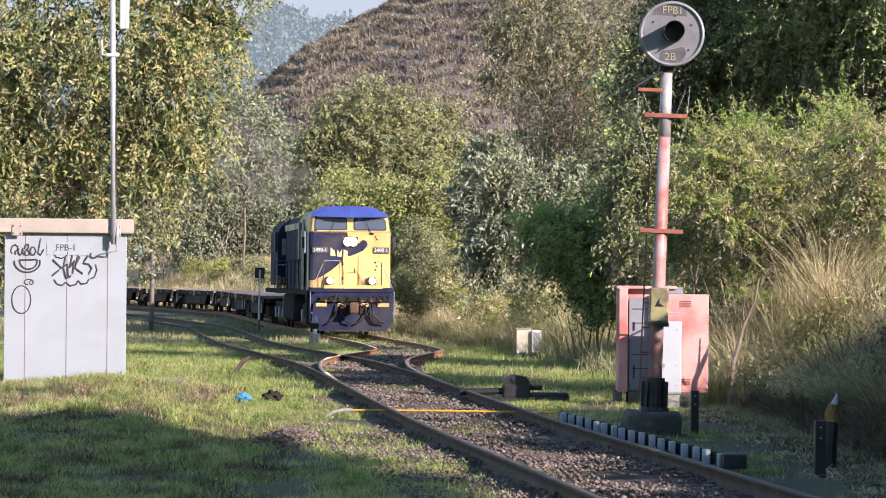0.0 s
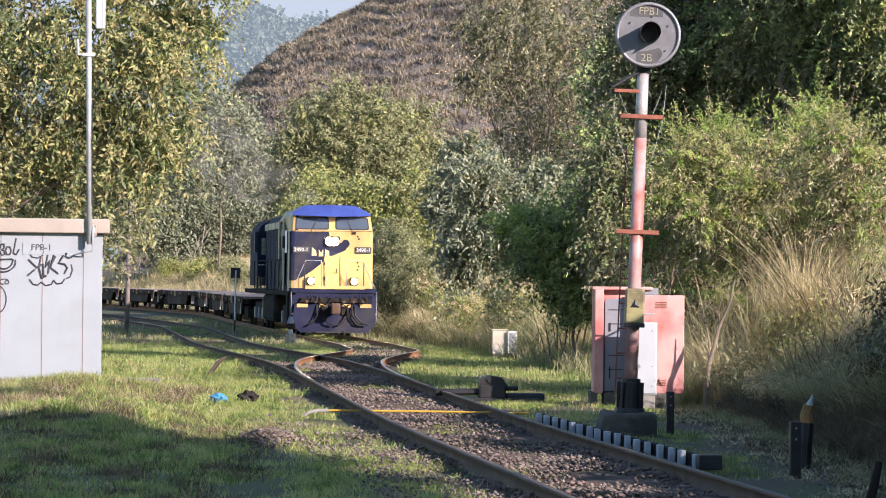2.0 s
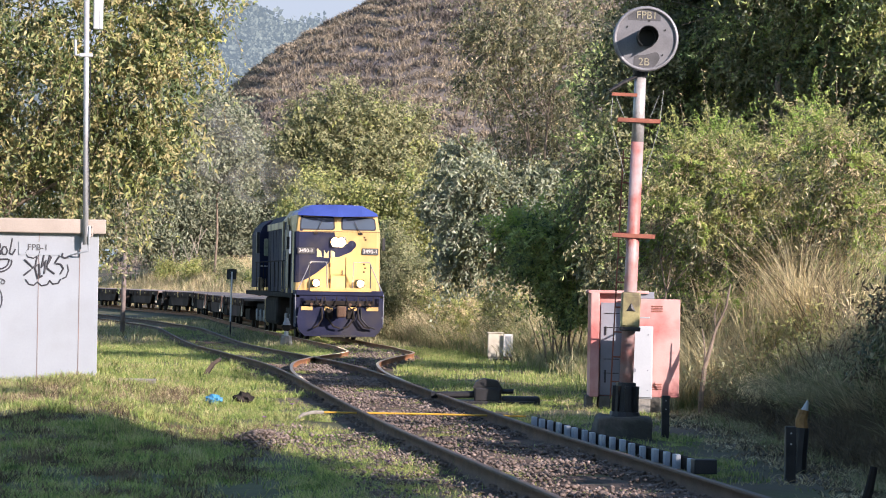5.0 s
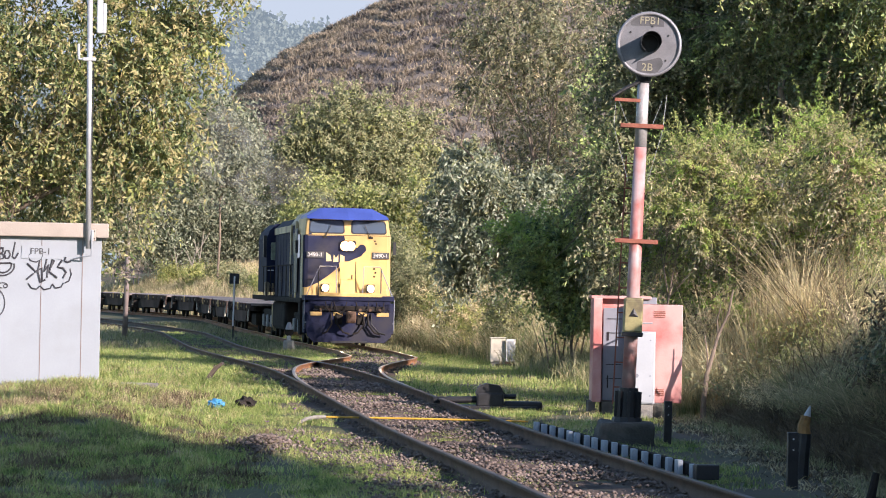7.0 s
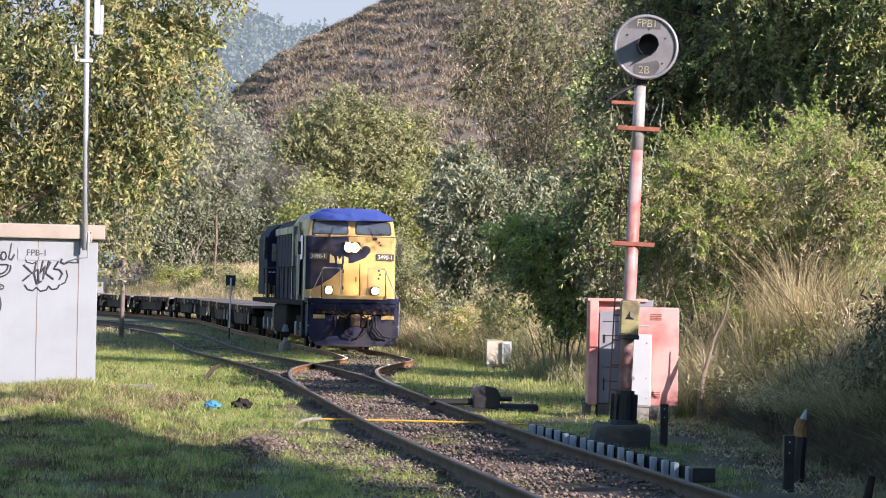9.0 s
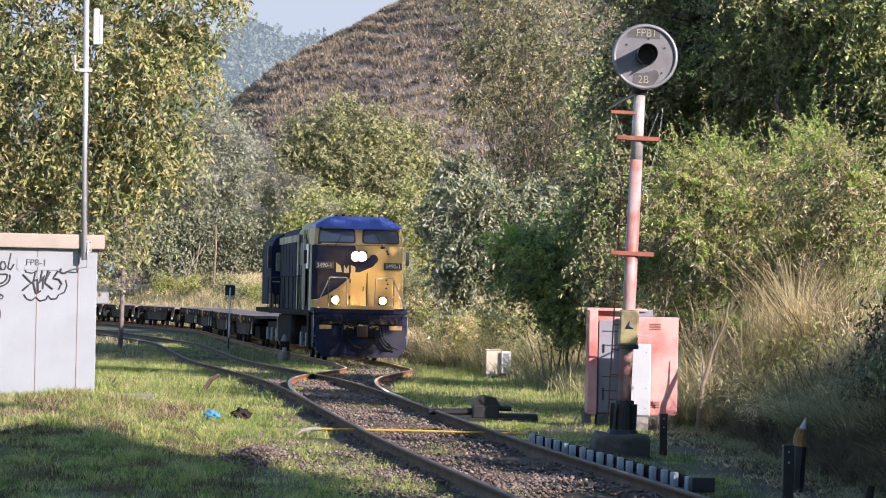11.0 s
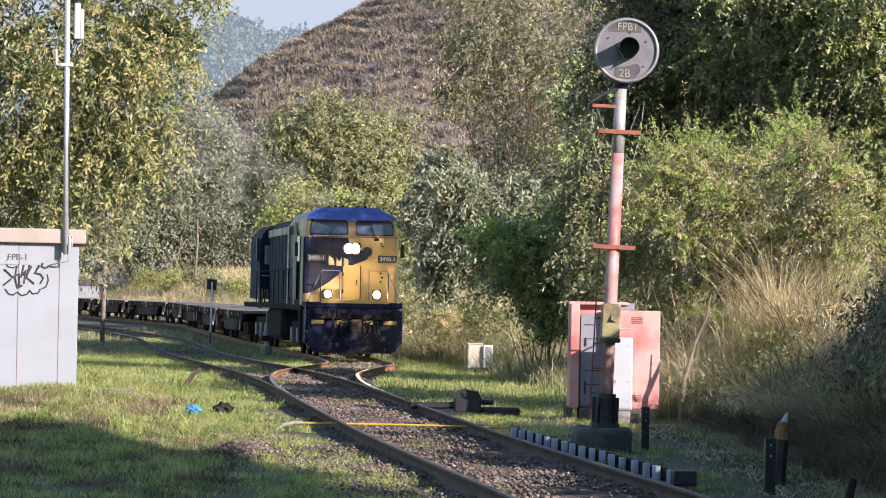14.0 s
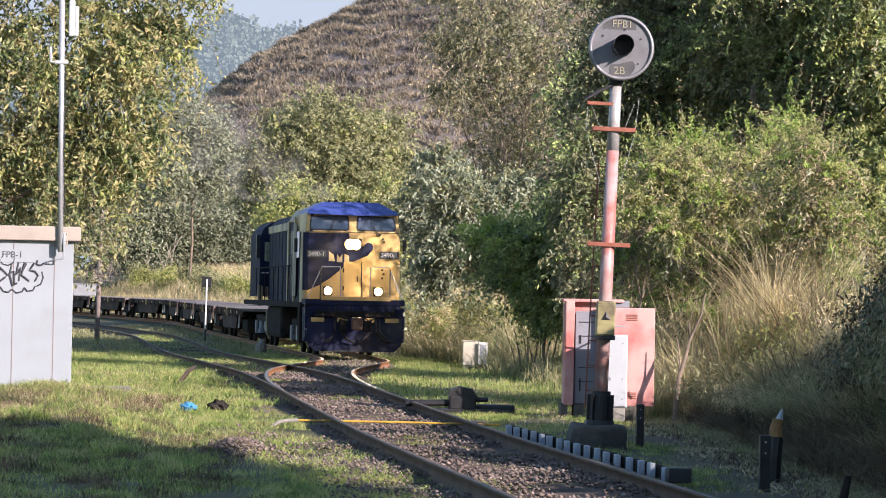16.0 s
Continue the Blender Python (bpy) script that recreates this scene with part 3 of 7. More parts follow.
# hills
def hill():
    rng = np.random.default_rng(5)
    xs, ys = np.arange(-60, 150, 1.2), np.arange(470, 690, 2.2)
    gx, gy = np.meshgrid(xs, ys)
    z = hill_height(gx, gy)
    v = np.stack((gx, gy, z), -1).reshape(-1, 3)
    w = len(xs)
    i = (np.arange(len(ys) - 1)[:, None] * w + np.arange(w - 1)[None, :]).ravel()
    h = from_arrays("hill", v, np.stack((i, i + 1, i + w + 1, i + w), -1), M_HILL, smooth=True)
    tagged(h, "brown grassy hill with cattle terraces", "hill", kind="structure")
    n = 300000
    x, y = rng.uniform(-55, 45, n), rng.uniform(480, 625, n)
    # tufts keep to the lips of the terraces
    zz = hill_height(x, y)
    lip = np.sin(terrace_phase(x, y, zz))
    keep = lip + 0.9 * np.sin(x * 0.8 + y * 0.1) * np.sin(y * 0.23 - x * 0.17) > rng.uniform(-2.0, 1.2, n)
    x, y, zz = x[keep], y[keep], zz[keep]
    v, q = blades(rng, np.stack((x, y, zz - 0.1), -1), 1.15, 0.24, 0.9, 2)
    tagged(from_arrays("hill_grass", v, q, L_HILL), "dry brown grass tufts along the hill's terraces", "grass", kind="stuff")


def hill_shape(x, y):
    ridge = np.interp(x, [-60, -48, -37, -28, -20, -10, -2, 15, 40, 80, 150], [-6, 24, 41, 48.8, 53.4, 58.8, 63.5, 73, 84, 92, 70])
    return ridge * ease(468, 620, y) ** 0.9 * (1 - 0.25 * ease(625, 690, y)) - 1


def terrace_phase(x, y, z):
    return z * 2.4 + 2.2 * np.sin(x * 0.11 + y * 0.02) + 1.5 * np.sin(x * 0.27 - y * 0.05) + 0.9 * np.sin(x * 0.61 + y * 0.03)


def hill_height(x, y):
    z = hill_shape(x, y)
    return z + 0.24 * np.sin(terrace_phase(x, y, z)) + 0.25 * np.sin(x * 0.9) * np.sin(y * 0.7)


M_HILL = material("dry_hill_earth", (0.145, 0.128, 0.128), 0.95, 0, 0.35, 0.05, 0.5, 1.2, stain=(0.16, 0.14, 0.125), amount=0.5)
hill()


def far_ridge():
    xs = np.arange(-420, 140, 6.0)
    top = 1.6 + np.interp(xs, [-420, -260, -200, -170, -130, -95, -60, 140], [120, 178, 190, 205, 215, 200, 190, 170])
    rng = np.random.default_rng(8)
    top = top + np.convolve(rng.normal(size=len(xs)), np.ones(4) / 4, "same") * 7
    v = np.concatenate((np.stack((xs, np.full(len(xs), 2300.0), np.full(len(xs), -5.0)), -1), np.stack((xs, np.full(len(xs), 2450.0), top), -1), np.stack((xs, np.full(len(xs), 2700.0), top - 60), -1)))
    n = len(xs)
    i = np.arange(n - 1)
    q = np.concatenate((np.stack((i, i + 1, i + n + 1, i + n), -1), np.stack((i + n, i + n + 1, i + 2 * n + 1, i + 2 * n), -1)))
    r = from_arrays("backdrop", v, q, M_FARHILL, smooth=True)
    tagged(r, "wooded hills far behind, with blue haze painted on as glow", "hills", kind="structure")
    # woods over the whole slope, up to the skyline
    m = 5200
    x = rng.uniform(-330, 20, m)
    f = rng.uniform(0.55, 1.0, m) ** 0.5
    z = np.interp(x, xs, top) * f + rng.uniform(-3, 6, m)
    c = np.stack((x, 2296 + 150 * f, z), -1)
    v, q = leaves(rng, np.repeat(c, 9, 0) + rng.normal(size=(m * 9, 3)) * np.array([3.4, 2.0, 2.6]), 4.6, 4.0, 0.0)
    tagged(from_arrays("backdrop_woods", v, q, L_RIDGE), "treetops on the far hills with blue haze painted on as glow", "trees", kind="stuff")


# a faint blue emission paints the distance haze onto far woods and hill
L_RIDGE = leafy("far_woods_haze_glow", [(0.05, 0.065, 0.06), (0.07, 0.085, 0.075), (0.09, 0.10, 0.085), (0.06, 0.075, 0.07)], 1.0, 0.0, 0.0)
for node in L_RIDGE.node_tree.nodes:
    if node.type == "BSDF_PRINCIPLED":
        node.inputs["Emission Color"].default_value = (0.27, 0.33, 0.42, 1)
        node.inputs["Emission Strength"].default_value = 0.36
M_FARHILL = material("wooded_hill_haze_glow", (0.10, 0.13, 0.14), 1.0, 0, 0.2, 0.02, 0.0, 0.08, spec=0.0, stain=(0.15, 0.18, 0.19), amount=0.5)
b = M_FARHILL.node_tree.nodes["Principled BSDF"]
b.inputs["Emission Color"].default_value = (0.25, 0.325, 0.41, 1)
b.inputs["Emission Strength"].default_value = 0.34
far_ridge()

# the pale haze of the sky low over the hills
def sky_backdrop():
    m = bpy.data.materials.new("pale_hazy_sky")
    m.use_nodes = True
    n, l = m.node_tree.nodes, m.node_tree.links
    em, tc, no, ramp = n.new("ShaderNodeEmission"), n.new("ShaderNodeTexCoord"), n.new("ShaderNodeTexNoise"), n.new("ShaderNodeValToRGB")
    no.inputs["Scale"].default_value = 0.002
    ramp.color_ramp.elements[0].color, ramp.color_ramp.elements[1].color = (0.262, 0.302, 0.385, 1), (0.29, 0.32, 0.385, 1)
    l.new(tc.outputs["Object"], no.inputs["Vector"])
    l.new(no.outputs[0], ramp.inputs[0])
    l.new(ramp.outputs[0], em.inputs[0])
    l.new(em.outputs[0], n["Material Output"].inputs[0])
    xs = np.linspace(-1400, 900, 24)
    rows = [np.stack((xs, np.full(24, 4200.0), np.full(24, z)), -1) for z in (-20.0, 900.0)]
    i = np.arange(23)
    ob = from_arrays("sky_backdrop", np.concatenate(rows), np.stack((i, i + 1, i + 25, i + 24), -1), m)
    tagged(ob, "pale hazy blue sky above the far hills", "sky", kind="structure")


sky_backdrop()

# the big drooping tree behind the hut
DROOPING_CROWN = [(-8.84, 66.0, 6.12, 1.83, 1.90, 1.46), (-6.84, 65.0, 6.43, 1.56, 1.70, 1.32), (-5.54, 66.0, 6.52, 1.10, 1.50, 1.10), (-8.35, 67.0, 3.96, 1.61, 1.80, 1.36), (-6.64, 66.0, 4.43, 1.34, 1.50, 1.34), (-5.66, 66.0, 4.93, 0.73, 1.20, 1.10), (-10.30, 66.0, 4.77, 1.46, 1.80, 2.44), (-4.75, 66.0, 7.13, 0.49, 0.50, 0.37), (-5.91, 66.0, 8.34, 2.44, 2.00, 1.10), (-8.84, 66.0, 8.56, 2.44, 2.00, 1.10)]
drooping = tree("drooping_tree", 11, (-8.84, 66.0, 0.26), DROOPING_CROWN,
     34000, (0.17, 0.055), L_HANG, 0.42, 16, 0.20, 0.09, None, "large tree with drooping olive and yellowing leaves behind the hut", extra=(L_BRIGHT, 2600, (0.20, 0.06), 0.5))
sprays(drooping, 311, DROOPING_CROWN, 760, 0.85, (0.15, 0.058), L_HANG, 1.0, 0.2, 30, (0.2, -0.5))
sprays(drooping, 312, DROOPING_CROWN, 110, 0.8, (0.16, 0.05), L_BRIGHT, 0.9, 0.2, 26, (0.1, -0.6), "young_spray")
tree("shrub", 12, (-10.12, 80.0, -0.32), [(-10.71, 80.0, 2.64, 2.22, 2.00, 1.63), (-8.86, 82.0, 2.98, 1.52, 2.00, 1.36), (-12.49, 80.0, 2.62, 1.78, 2.00, 1.92), (-10.32, 84.0, 4.56, 3.42, 1.50, 2.17)],
     24000, (0.14, 0.07), L_DUSK, 0.3, 14, 0.3, 0.08, None, "dense shady shrub beneath the drooping tree", "shrub", extra=(L_BRIGHT, 1500, (0.16, 0.08), 0.2))

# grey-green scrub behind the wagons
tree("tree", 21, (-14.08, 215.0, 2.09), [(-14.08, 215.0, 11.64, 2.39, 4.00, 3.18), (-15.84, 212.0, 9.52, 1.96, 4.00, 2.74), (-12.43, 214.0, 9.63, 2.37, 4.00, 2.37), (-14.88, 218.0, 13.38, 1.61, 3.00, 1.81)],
     20000, (0.34,0.17), L_FAR, 0.25, 12, 0.6, 0.09, M_BARK, "olive tree far behind the wagons, greyed with painted haze")
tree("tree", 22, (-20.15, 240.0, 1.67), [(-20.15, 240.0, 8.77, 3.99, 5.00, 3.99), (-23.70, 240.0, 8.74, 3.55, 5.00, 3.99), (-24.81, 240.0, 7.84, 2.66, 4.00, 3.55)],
     18000, (0.34, 0.17), L_FAR, 0.25, 12, 0.7, 0.09, M_BARK, "olive tree far behind the wagons, greyed with painted haze")
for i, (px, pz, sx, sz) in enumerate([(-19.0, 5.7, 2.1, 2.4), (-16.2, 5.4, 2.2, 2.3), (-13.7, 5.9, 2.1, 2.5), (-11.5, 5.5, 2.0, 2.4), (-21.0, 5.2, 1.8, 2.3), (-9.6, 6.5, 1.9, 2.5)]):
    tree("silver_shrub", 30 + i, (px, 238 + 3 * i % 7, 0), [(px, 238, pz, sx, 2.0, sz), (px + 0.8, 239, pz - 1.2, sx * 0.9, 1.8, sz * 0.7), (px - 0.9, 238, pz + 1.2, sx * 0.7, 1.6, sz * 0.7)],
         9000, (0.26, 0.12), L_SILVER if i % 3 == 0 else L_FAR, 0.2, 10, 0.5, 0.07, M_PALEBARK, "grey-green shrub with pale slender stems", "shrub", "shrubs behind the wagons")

# the round-headed tree behind the locomotive
ROUND_TREE_CROWN = [(-3.44, 150.0, 9.36, 2.08, 3.00, 1.66), (-5.38, 150.0, 8.37, 1.53, 2.50, 1.66), (-1.10, 152.0, 8.50, 1.97, 3.00, 1.83), (-2.87, 149.0, 6.97, 3.03, 3.20, 1.93), (-6.21, 150.0, 6.42, 1.39, 2.20, 1.66), (0.17, 152.0, 7.10, 1.27, 2.20, 1.69)]
round_tree = tree("round_tree", 41, (-2.61, 150.0, 2.01), ROUND_TREE_CROWN,
     34000, (0.22, 0.10), L_OLIVE, 0.2, 14, 0.36, 0.16, None, "broad olive-green tree with an uneven rounded crown", extra=(L_BRIGHT, 2500, (0.26, 0.12), 0.2))
sprays(round_tree, 341, ROUND_TREE_CROWN, 420, 1.5, (0.22, 0.09), L_OLIVE, 0.15, 0.7, 30, (0.1, -0.4))
tree("shrub", 42, (-2.10, 135.0, 0.98), [(-3.35, 135.0, 4.46, 2.25, 2.00, 1.50), (-1.09, 134.0, 4.21, 1.49, 2.00, 1.98), (-4.70, 138.0, 5.02, 1.28, 1.80, 1.40), (-0.10, 134.0, 3.97, 1.24, 2.00, 1.98), (-1.48, 125.0, 2.42, 1.16, 1.50, 1.39)],
     26000, (0.2, 0.09), L_BRIGHT, 0.2, 14, 0.3, 0.08, None, "bright green shrub behind the locomotive", "shrub", extra=(L_OLIVE, 9000, (0.24, 0.1), 0.2))
tree("shrub", 43, (-0.50, 112.0, 0.27), [(-0.81, 112.0, 2.34, 0.93, 1.20, 1.45), (-1.00, 110.0, 1.10, 0.81, 1.00, 1.02), (0.12, 108.0, 1.72, 0.80, 1.20, 1.20)],
     16000, (0.12, 0.05), L_OLIVE, 0.3, 12, 0.2, 0.05, None, "olive shrub beside the line", "shrub")
# right of the line
SILVER_TREE_CROWN = [(1.91, 120.0, 6.19, 1.11, 1.20, 1.00), (2.57, 120.0, 5.08, 1.55, 1.40, 1.11), (1.24, 120.0, 4.85, 1.00, 1.20, 1.11), (2.13, 120.0, 3.52, 1.33, 1.30, 1.33), (3.91, 120.0, 4.43, 1.11, 1.20, 1.11)]
silver_tree = tree("silver_tree", 51, (2.13, 120.0, 0.20), SILVER_TREE_CROWN,
     15000, (0.22, 0.09), L_SILVER, 0.5, 12, 0.2, 0.09, M_PALEBARK, "small tree with silvery hanging leaves")
# olive leaves on the sunny side brighten this crown by colour
sprays(silver_tree, 355, SILVER_TREE_CROWN, 230, 1.0, (0.20, 0.08), L_OLIVE, 0.4, 0.4, 26, (0.5, -0.5), "sunward_spray", M_PALEBARK)
sprays(silver_tree, 351, SILVER_TREE_CROWN, 240, 1.0, (0.22, 0.08), L_SILVER, 0.8, 0.1, 26, (0.0, -0.6), bark=M_PALEBARK)
SPARSE_CROWN = [(2.73, 84.0, 8.40, 1.40, 1.60, 0.93), (1.65, 84.0, 8.39, 0.78, 1.00, 0.62), (1.65, 84.0, 6.99, 0.78, 1.00, 0.78), (3.40, 85.0, 7.07, 1.41, 1.60, 1.26), (4.18, 85.0, 8.65, 1.26, 1.50, 1.10), (3.12, 86.0, 5.70, 1.11, 1.30, 0.95), (4.39, 86.0, 5.71, 1.11, 1.40, 1.27), (2.42, 84.0, 9.95, 1.86, 2.00, 0.93), (3.12, 86.0, 4.59, 0.80, 1.00, 0.80), (2.35, 87.0, 4.46, 0.64, 1.00, 0.72), (4.15, 86.0, 4.44, 0.80, 1.10, 0.95)]
sparse = tree("sparse_tree", 52, (3.51, 84.0, -0.29), SPARSE_CROWN,
     12000, (0.16, 0.05), L_DUSK, 0.4, 14, 0.2, 0.075, M_BARK, "tall sparse tree with bare pale branches and drooping leaves", extra=(L_DUSK, 4000, (0.15, 0.05), 0.4))
sprays(sparse, 352, SPARSE_CROWN, 440, 0.9, (0.15, 0.042), L_DUSK, 0.8, 0.3, 26, (0.0, -0.5), bark=M_PALEBARK)
sprays(sparse, 353, SPARSE_CROWN, 150, 1.5, (0.10, 0.04), L_DRY, 0.4, 0.3, 9, (-0.1, -0.6), "bare_spray", M_PALEBARK)
for i, (px, py, h) in enumerate([(1.55, 96.0, 1.5), (1.9, 90.0, 1.3), (2.5, 84.0, 1.6), (0.9, 102.0, 1.7), (2.9, 79.0, 1.3)]):
    g = float(land(px, py))
    low_crown = [(px, py, g + h * 0.6, 0.7, 0.8, h * 0.42), (px + 0.5, py + 0.4, g + h * 0.4, 0.6, 0.7, h * 0.35), (px - 0.4, py + 0.5, g + h * 0.9, 0.45, 0.5, h * 0.3)]
    low_shrub = tree("low_shrub", 660 + i, (px, py, g - 0.1), low_crown, 3500, (0.11, 0.04), (L_OLIVE, L_BRIGHT)[i % 2], 0.3, 10, 0.15, 0.025, M_BARK, "low olive shrub in the dry grass by the line", "shrub", "low shrubs by the line")
    sprays(low_shrub, 680 + i, low_crown, 60, 0.7, (0.10, 0.03), L_DRY if i % 2 else L_BRIGHT, 0.3, 0.7, 20, (0.1, -0.4))
dark = tree("dark_shrub", 53, (3.40, 66.0, -0.12), [(3.28, 66.0, 2.56, 0.80, 1.10, 0.64), (2.85, 66.0, 2.07, 0.54, 0.90, 0.58), (3.65, 66.0, 1.71, 0.70, 1.10, 0.89), (3.40, 66.0, 1.34, 0.59, 0.90, 0.58), (2.33, 67.0, 2.62, 0.47, 0.70, 0.44), (3.94, 67.0, 2.95, 0.65, 1.00, 0.78)],
     26000, (0.11, 0.046), L_DARK, 0.3, 14, 0.15, 0.04, None, "dense dark green shrub with bare stems below", "shrub", extra=(L_BRIGHT, 9000, (0.10, 0.042), 0.2))
sprays(dark, 453, [(3.28, 66.0, 2.56, 0.89, 1.10, 0.73), (2.75, 66.0, 1.97, 0.63, 0.90, 0.63), (3.65, 66.0, 1.62, 0.79, 1.10, 0.89), (2.33, 67.0, 2.62, 0.53, 0.70, 0.44), (3.94, 67.0, 2.95, 0.65, 1.00, 0.78)], 420, 0.7, (0.12, 0.048), L_DARK, 0.7, 0.3, 26, (0.0, -0.5))
# brighter leaves towards the sun: the sunlit flecks are in their colour
sprays(dark, 454, [(3.28, 66.0, 2.56, 0.85, 1.1, 0.7), (2.85, 66.0, 2.05, 0.6, 0.9, 0.6), (3.65, 66.0, 1.6, 0.7, 1.1, 0.85), (2.33, 67.0, 2.6, 0.5, 0.7, 0.42)], 230, 0.5, (0.085, 0.034), L_BRIGHT, 0.5, 0.5, 26, (0.2, -0.6), "sunward_spray")
shoots(dark, 253, [(3.28, 66.0, 2.56, 0.80, 1.10, 0.64), (2.85, 66.0, 2.07, 0.54, 0.90, 0.58), (3.65, 66.0, 2.07, 0.70, 1.00, 0.77), (2.33, 67.0, 2.62, 0.47, 0.70, 0.44), (3.94, 67.0, 2.95, 0.65, 1.00, 0.78)], 170, 1.0, (0.10, 0.036), L_LIME)
THIN_SHRUB_CROWN = [(1.60, 78.0, 4.16, 0.72, 0.90, 0.65), (2.47, 78.0, 3.37, 0.79, 0.90, 0.65), (1.38, 78.0, 3.00, 0.61, 0.80, 0.65), (3.16, 79.0, 4.06, 0.73, 0.90, 0.73), (1.11, 79.0, 2.14, 0.44, 0.60, 0.66), (2.28, 79.0, 2.44, 0.73, 0.80, 0.58)]
thin_shrub = tree("silver_shrub", 54, (3.10, 78.4, -0.16), THIN_SHRUB_CROWN,
     12000, (0.15, 0.055), L_SILVER, 0.45, 12, 0.3, 0.03, M_BARK, "thin silvery shrub with slender stems", "shrub", extra=(L_OLIVE, 9000, (0.15, 0.05), 0.4))
sprays(thin_shrub, 354, THIN_SHRUB_CROWN, 300, 0.6, (0.16, 0.06), L_SILVER, 0.7, 0.2, 22, (0.0, -0.6))
SHADE_TREE_A_CROWN = [(4.54, 62.0, 5.96, 1.03, 1.50, 1.38), (5.78, 63.0, 6.51, 1.28, 1.80, 1.28), (4.13, 61.0, 3.63, 1.02, 1.30, 1.24), (5.23, 62.0, 4.36, 0.92, 1.30, 1.26), (3.73, 60.0, 2.15, 0.55, 0.90, 0.67), (5.55, 63.0, 8.13, 1.86, 2.00, 0.93)]
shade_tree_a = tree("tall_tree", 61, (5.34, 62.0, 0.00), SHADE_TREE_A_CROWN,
     46000, (0.12, 0.05), L_DUSK, 0.3, 14, 0.2, 0.16, None, "tall dark tree in deep shade on the bank", extra=(L_DUSK, 14000, (0.12, 0.045), 0.5))
sprays(shade_tree_a, 361, SHADE_TREE_A_CROWN, 620, 0.9, (0.115, 0.042), L_DARK, 0.6, 0.2, 28, (0.3, -0.6))
sprays(shade_tree_a, 461, SHADE_TREE_A_CROWN, 340, 0.85, (0.105, 0.036), L_DUSK, 0.5, 0.3, 34, (0.4, -0.6), "sunward_spray")
SHADE_TREE_B_CROWN = [(6.95, 61.0, 6.59, 1.24, 1.80, 1.24), (8.17, 60.0, 6.19, 1.22, 1.80, 1.33), (7.64, 62.0, 5.07, 1.26, 1.50, 0.92), (9.05, 60.0, 4.75, 1.00, 1.80, 1.78), (7.72, 60.0, 7.85, 1.89, 2.00, 0.89)]
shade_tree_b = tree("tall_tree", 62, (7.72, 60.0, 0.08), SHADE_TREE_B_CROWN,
     40000, (0.12, 0.055), L_DEEP, 0.3, 14, 0.2, 0.16, None, "tall dark tree in deep shade on the bank", extra=(L_OLIVE, 24000, (0.15, 0.055), 0.4))
sprays(shade_tree_b, 362, SHADE_TREE_B_CROWN, 620, 0.9, (0.115, 0.042), L_DARK, 0.6, 0.2, 28, (0.3, -0.6))
# lighter leaf colours on the sunny side paint in the sunlit clusters
sprays(shade_tree_b, 464, SHADE_TREE_B_CROWN + [(5.78, 63.0, 6.51, 1.28, 1.80, 1.28)], 330, 0.9, (0.12, 0.045), L_BRIGHT, 0.5, 0.3, 30, (0.6, -0.6), "bright_spray")
sprays(shade_tree_b, 462, SHADE_TREE_B_CROWN, 620, 0.85, (0.105, 0.036), L_OLIVE, 0.5, 0.3, 34, (0.4, -0.6), "sunward_spray")
SHADE_TREE_C_CROWN = [(9.18, 58.0, 6.15, 0.97, 1.60, 1.18), (9.83, 58.0, 4.66, 0.97, 1.60, 1.18), (9.02, 57.0, 3.44, 0.74, 1.20, 0.84), (9.72, 58.0, 2.51, 0.64, 1.00, 0.64), (10.47, 58.0, 5.73, 0.97, 1.60, 1.50), (8.97, 58.0, 7.33, 1.07, 1.60, 0.86)]
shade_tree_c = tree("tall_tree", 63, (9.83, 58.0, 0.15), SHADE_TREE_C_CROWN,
     30000, (0.12, 0.055), L_DEEP, 0.3, 14, 0.2, 0.14, None, "tall dark tree in deep shade on the bank", extra=(L_BRIGHT, 24000, (0.14, 0.055), 0.4))
sprays(shade_tree_c, 363, SHADE_TREE_C_CROWN, 620, 0.9, (0.115, 0.042), L_DARK, 0.6, 0.2, 28, (0.3, -0.6))
# bright leaves facing the sun carry the sunlight in their colour
sprays(shade_tree_c, 463, SHADE_TREE_C_CROWN, 480, 0.85, (0.105, 0.036), L_BRIGHT, 0.5, 0.3, 34, (0.4, -0.6), "sunward_spray")
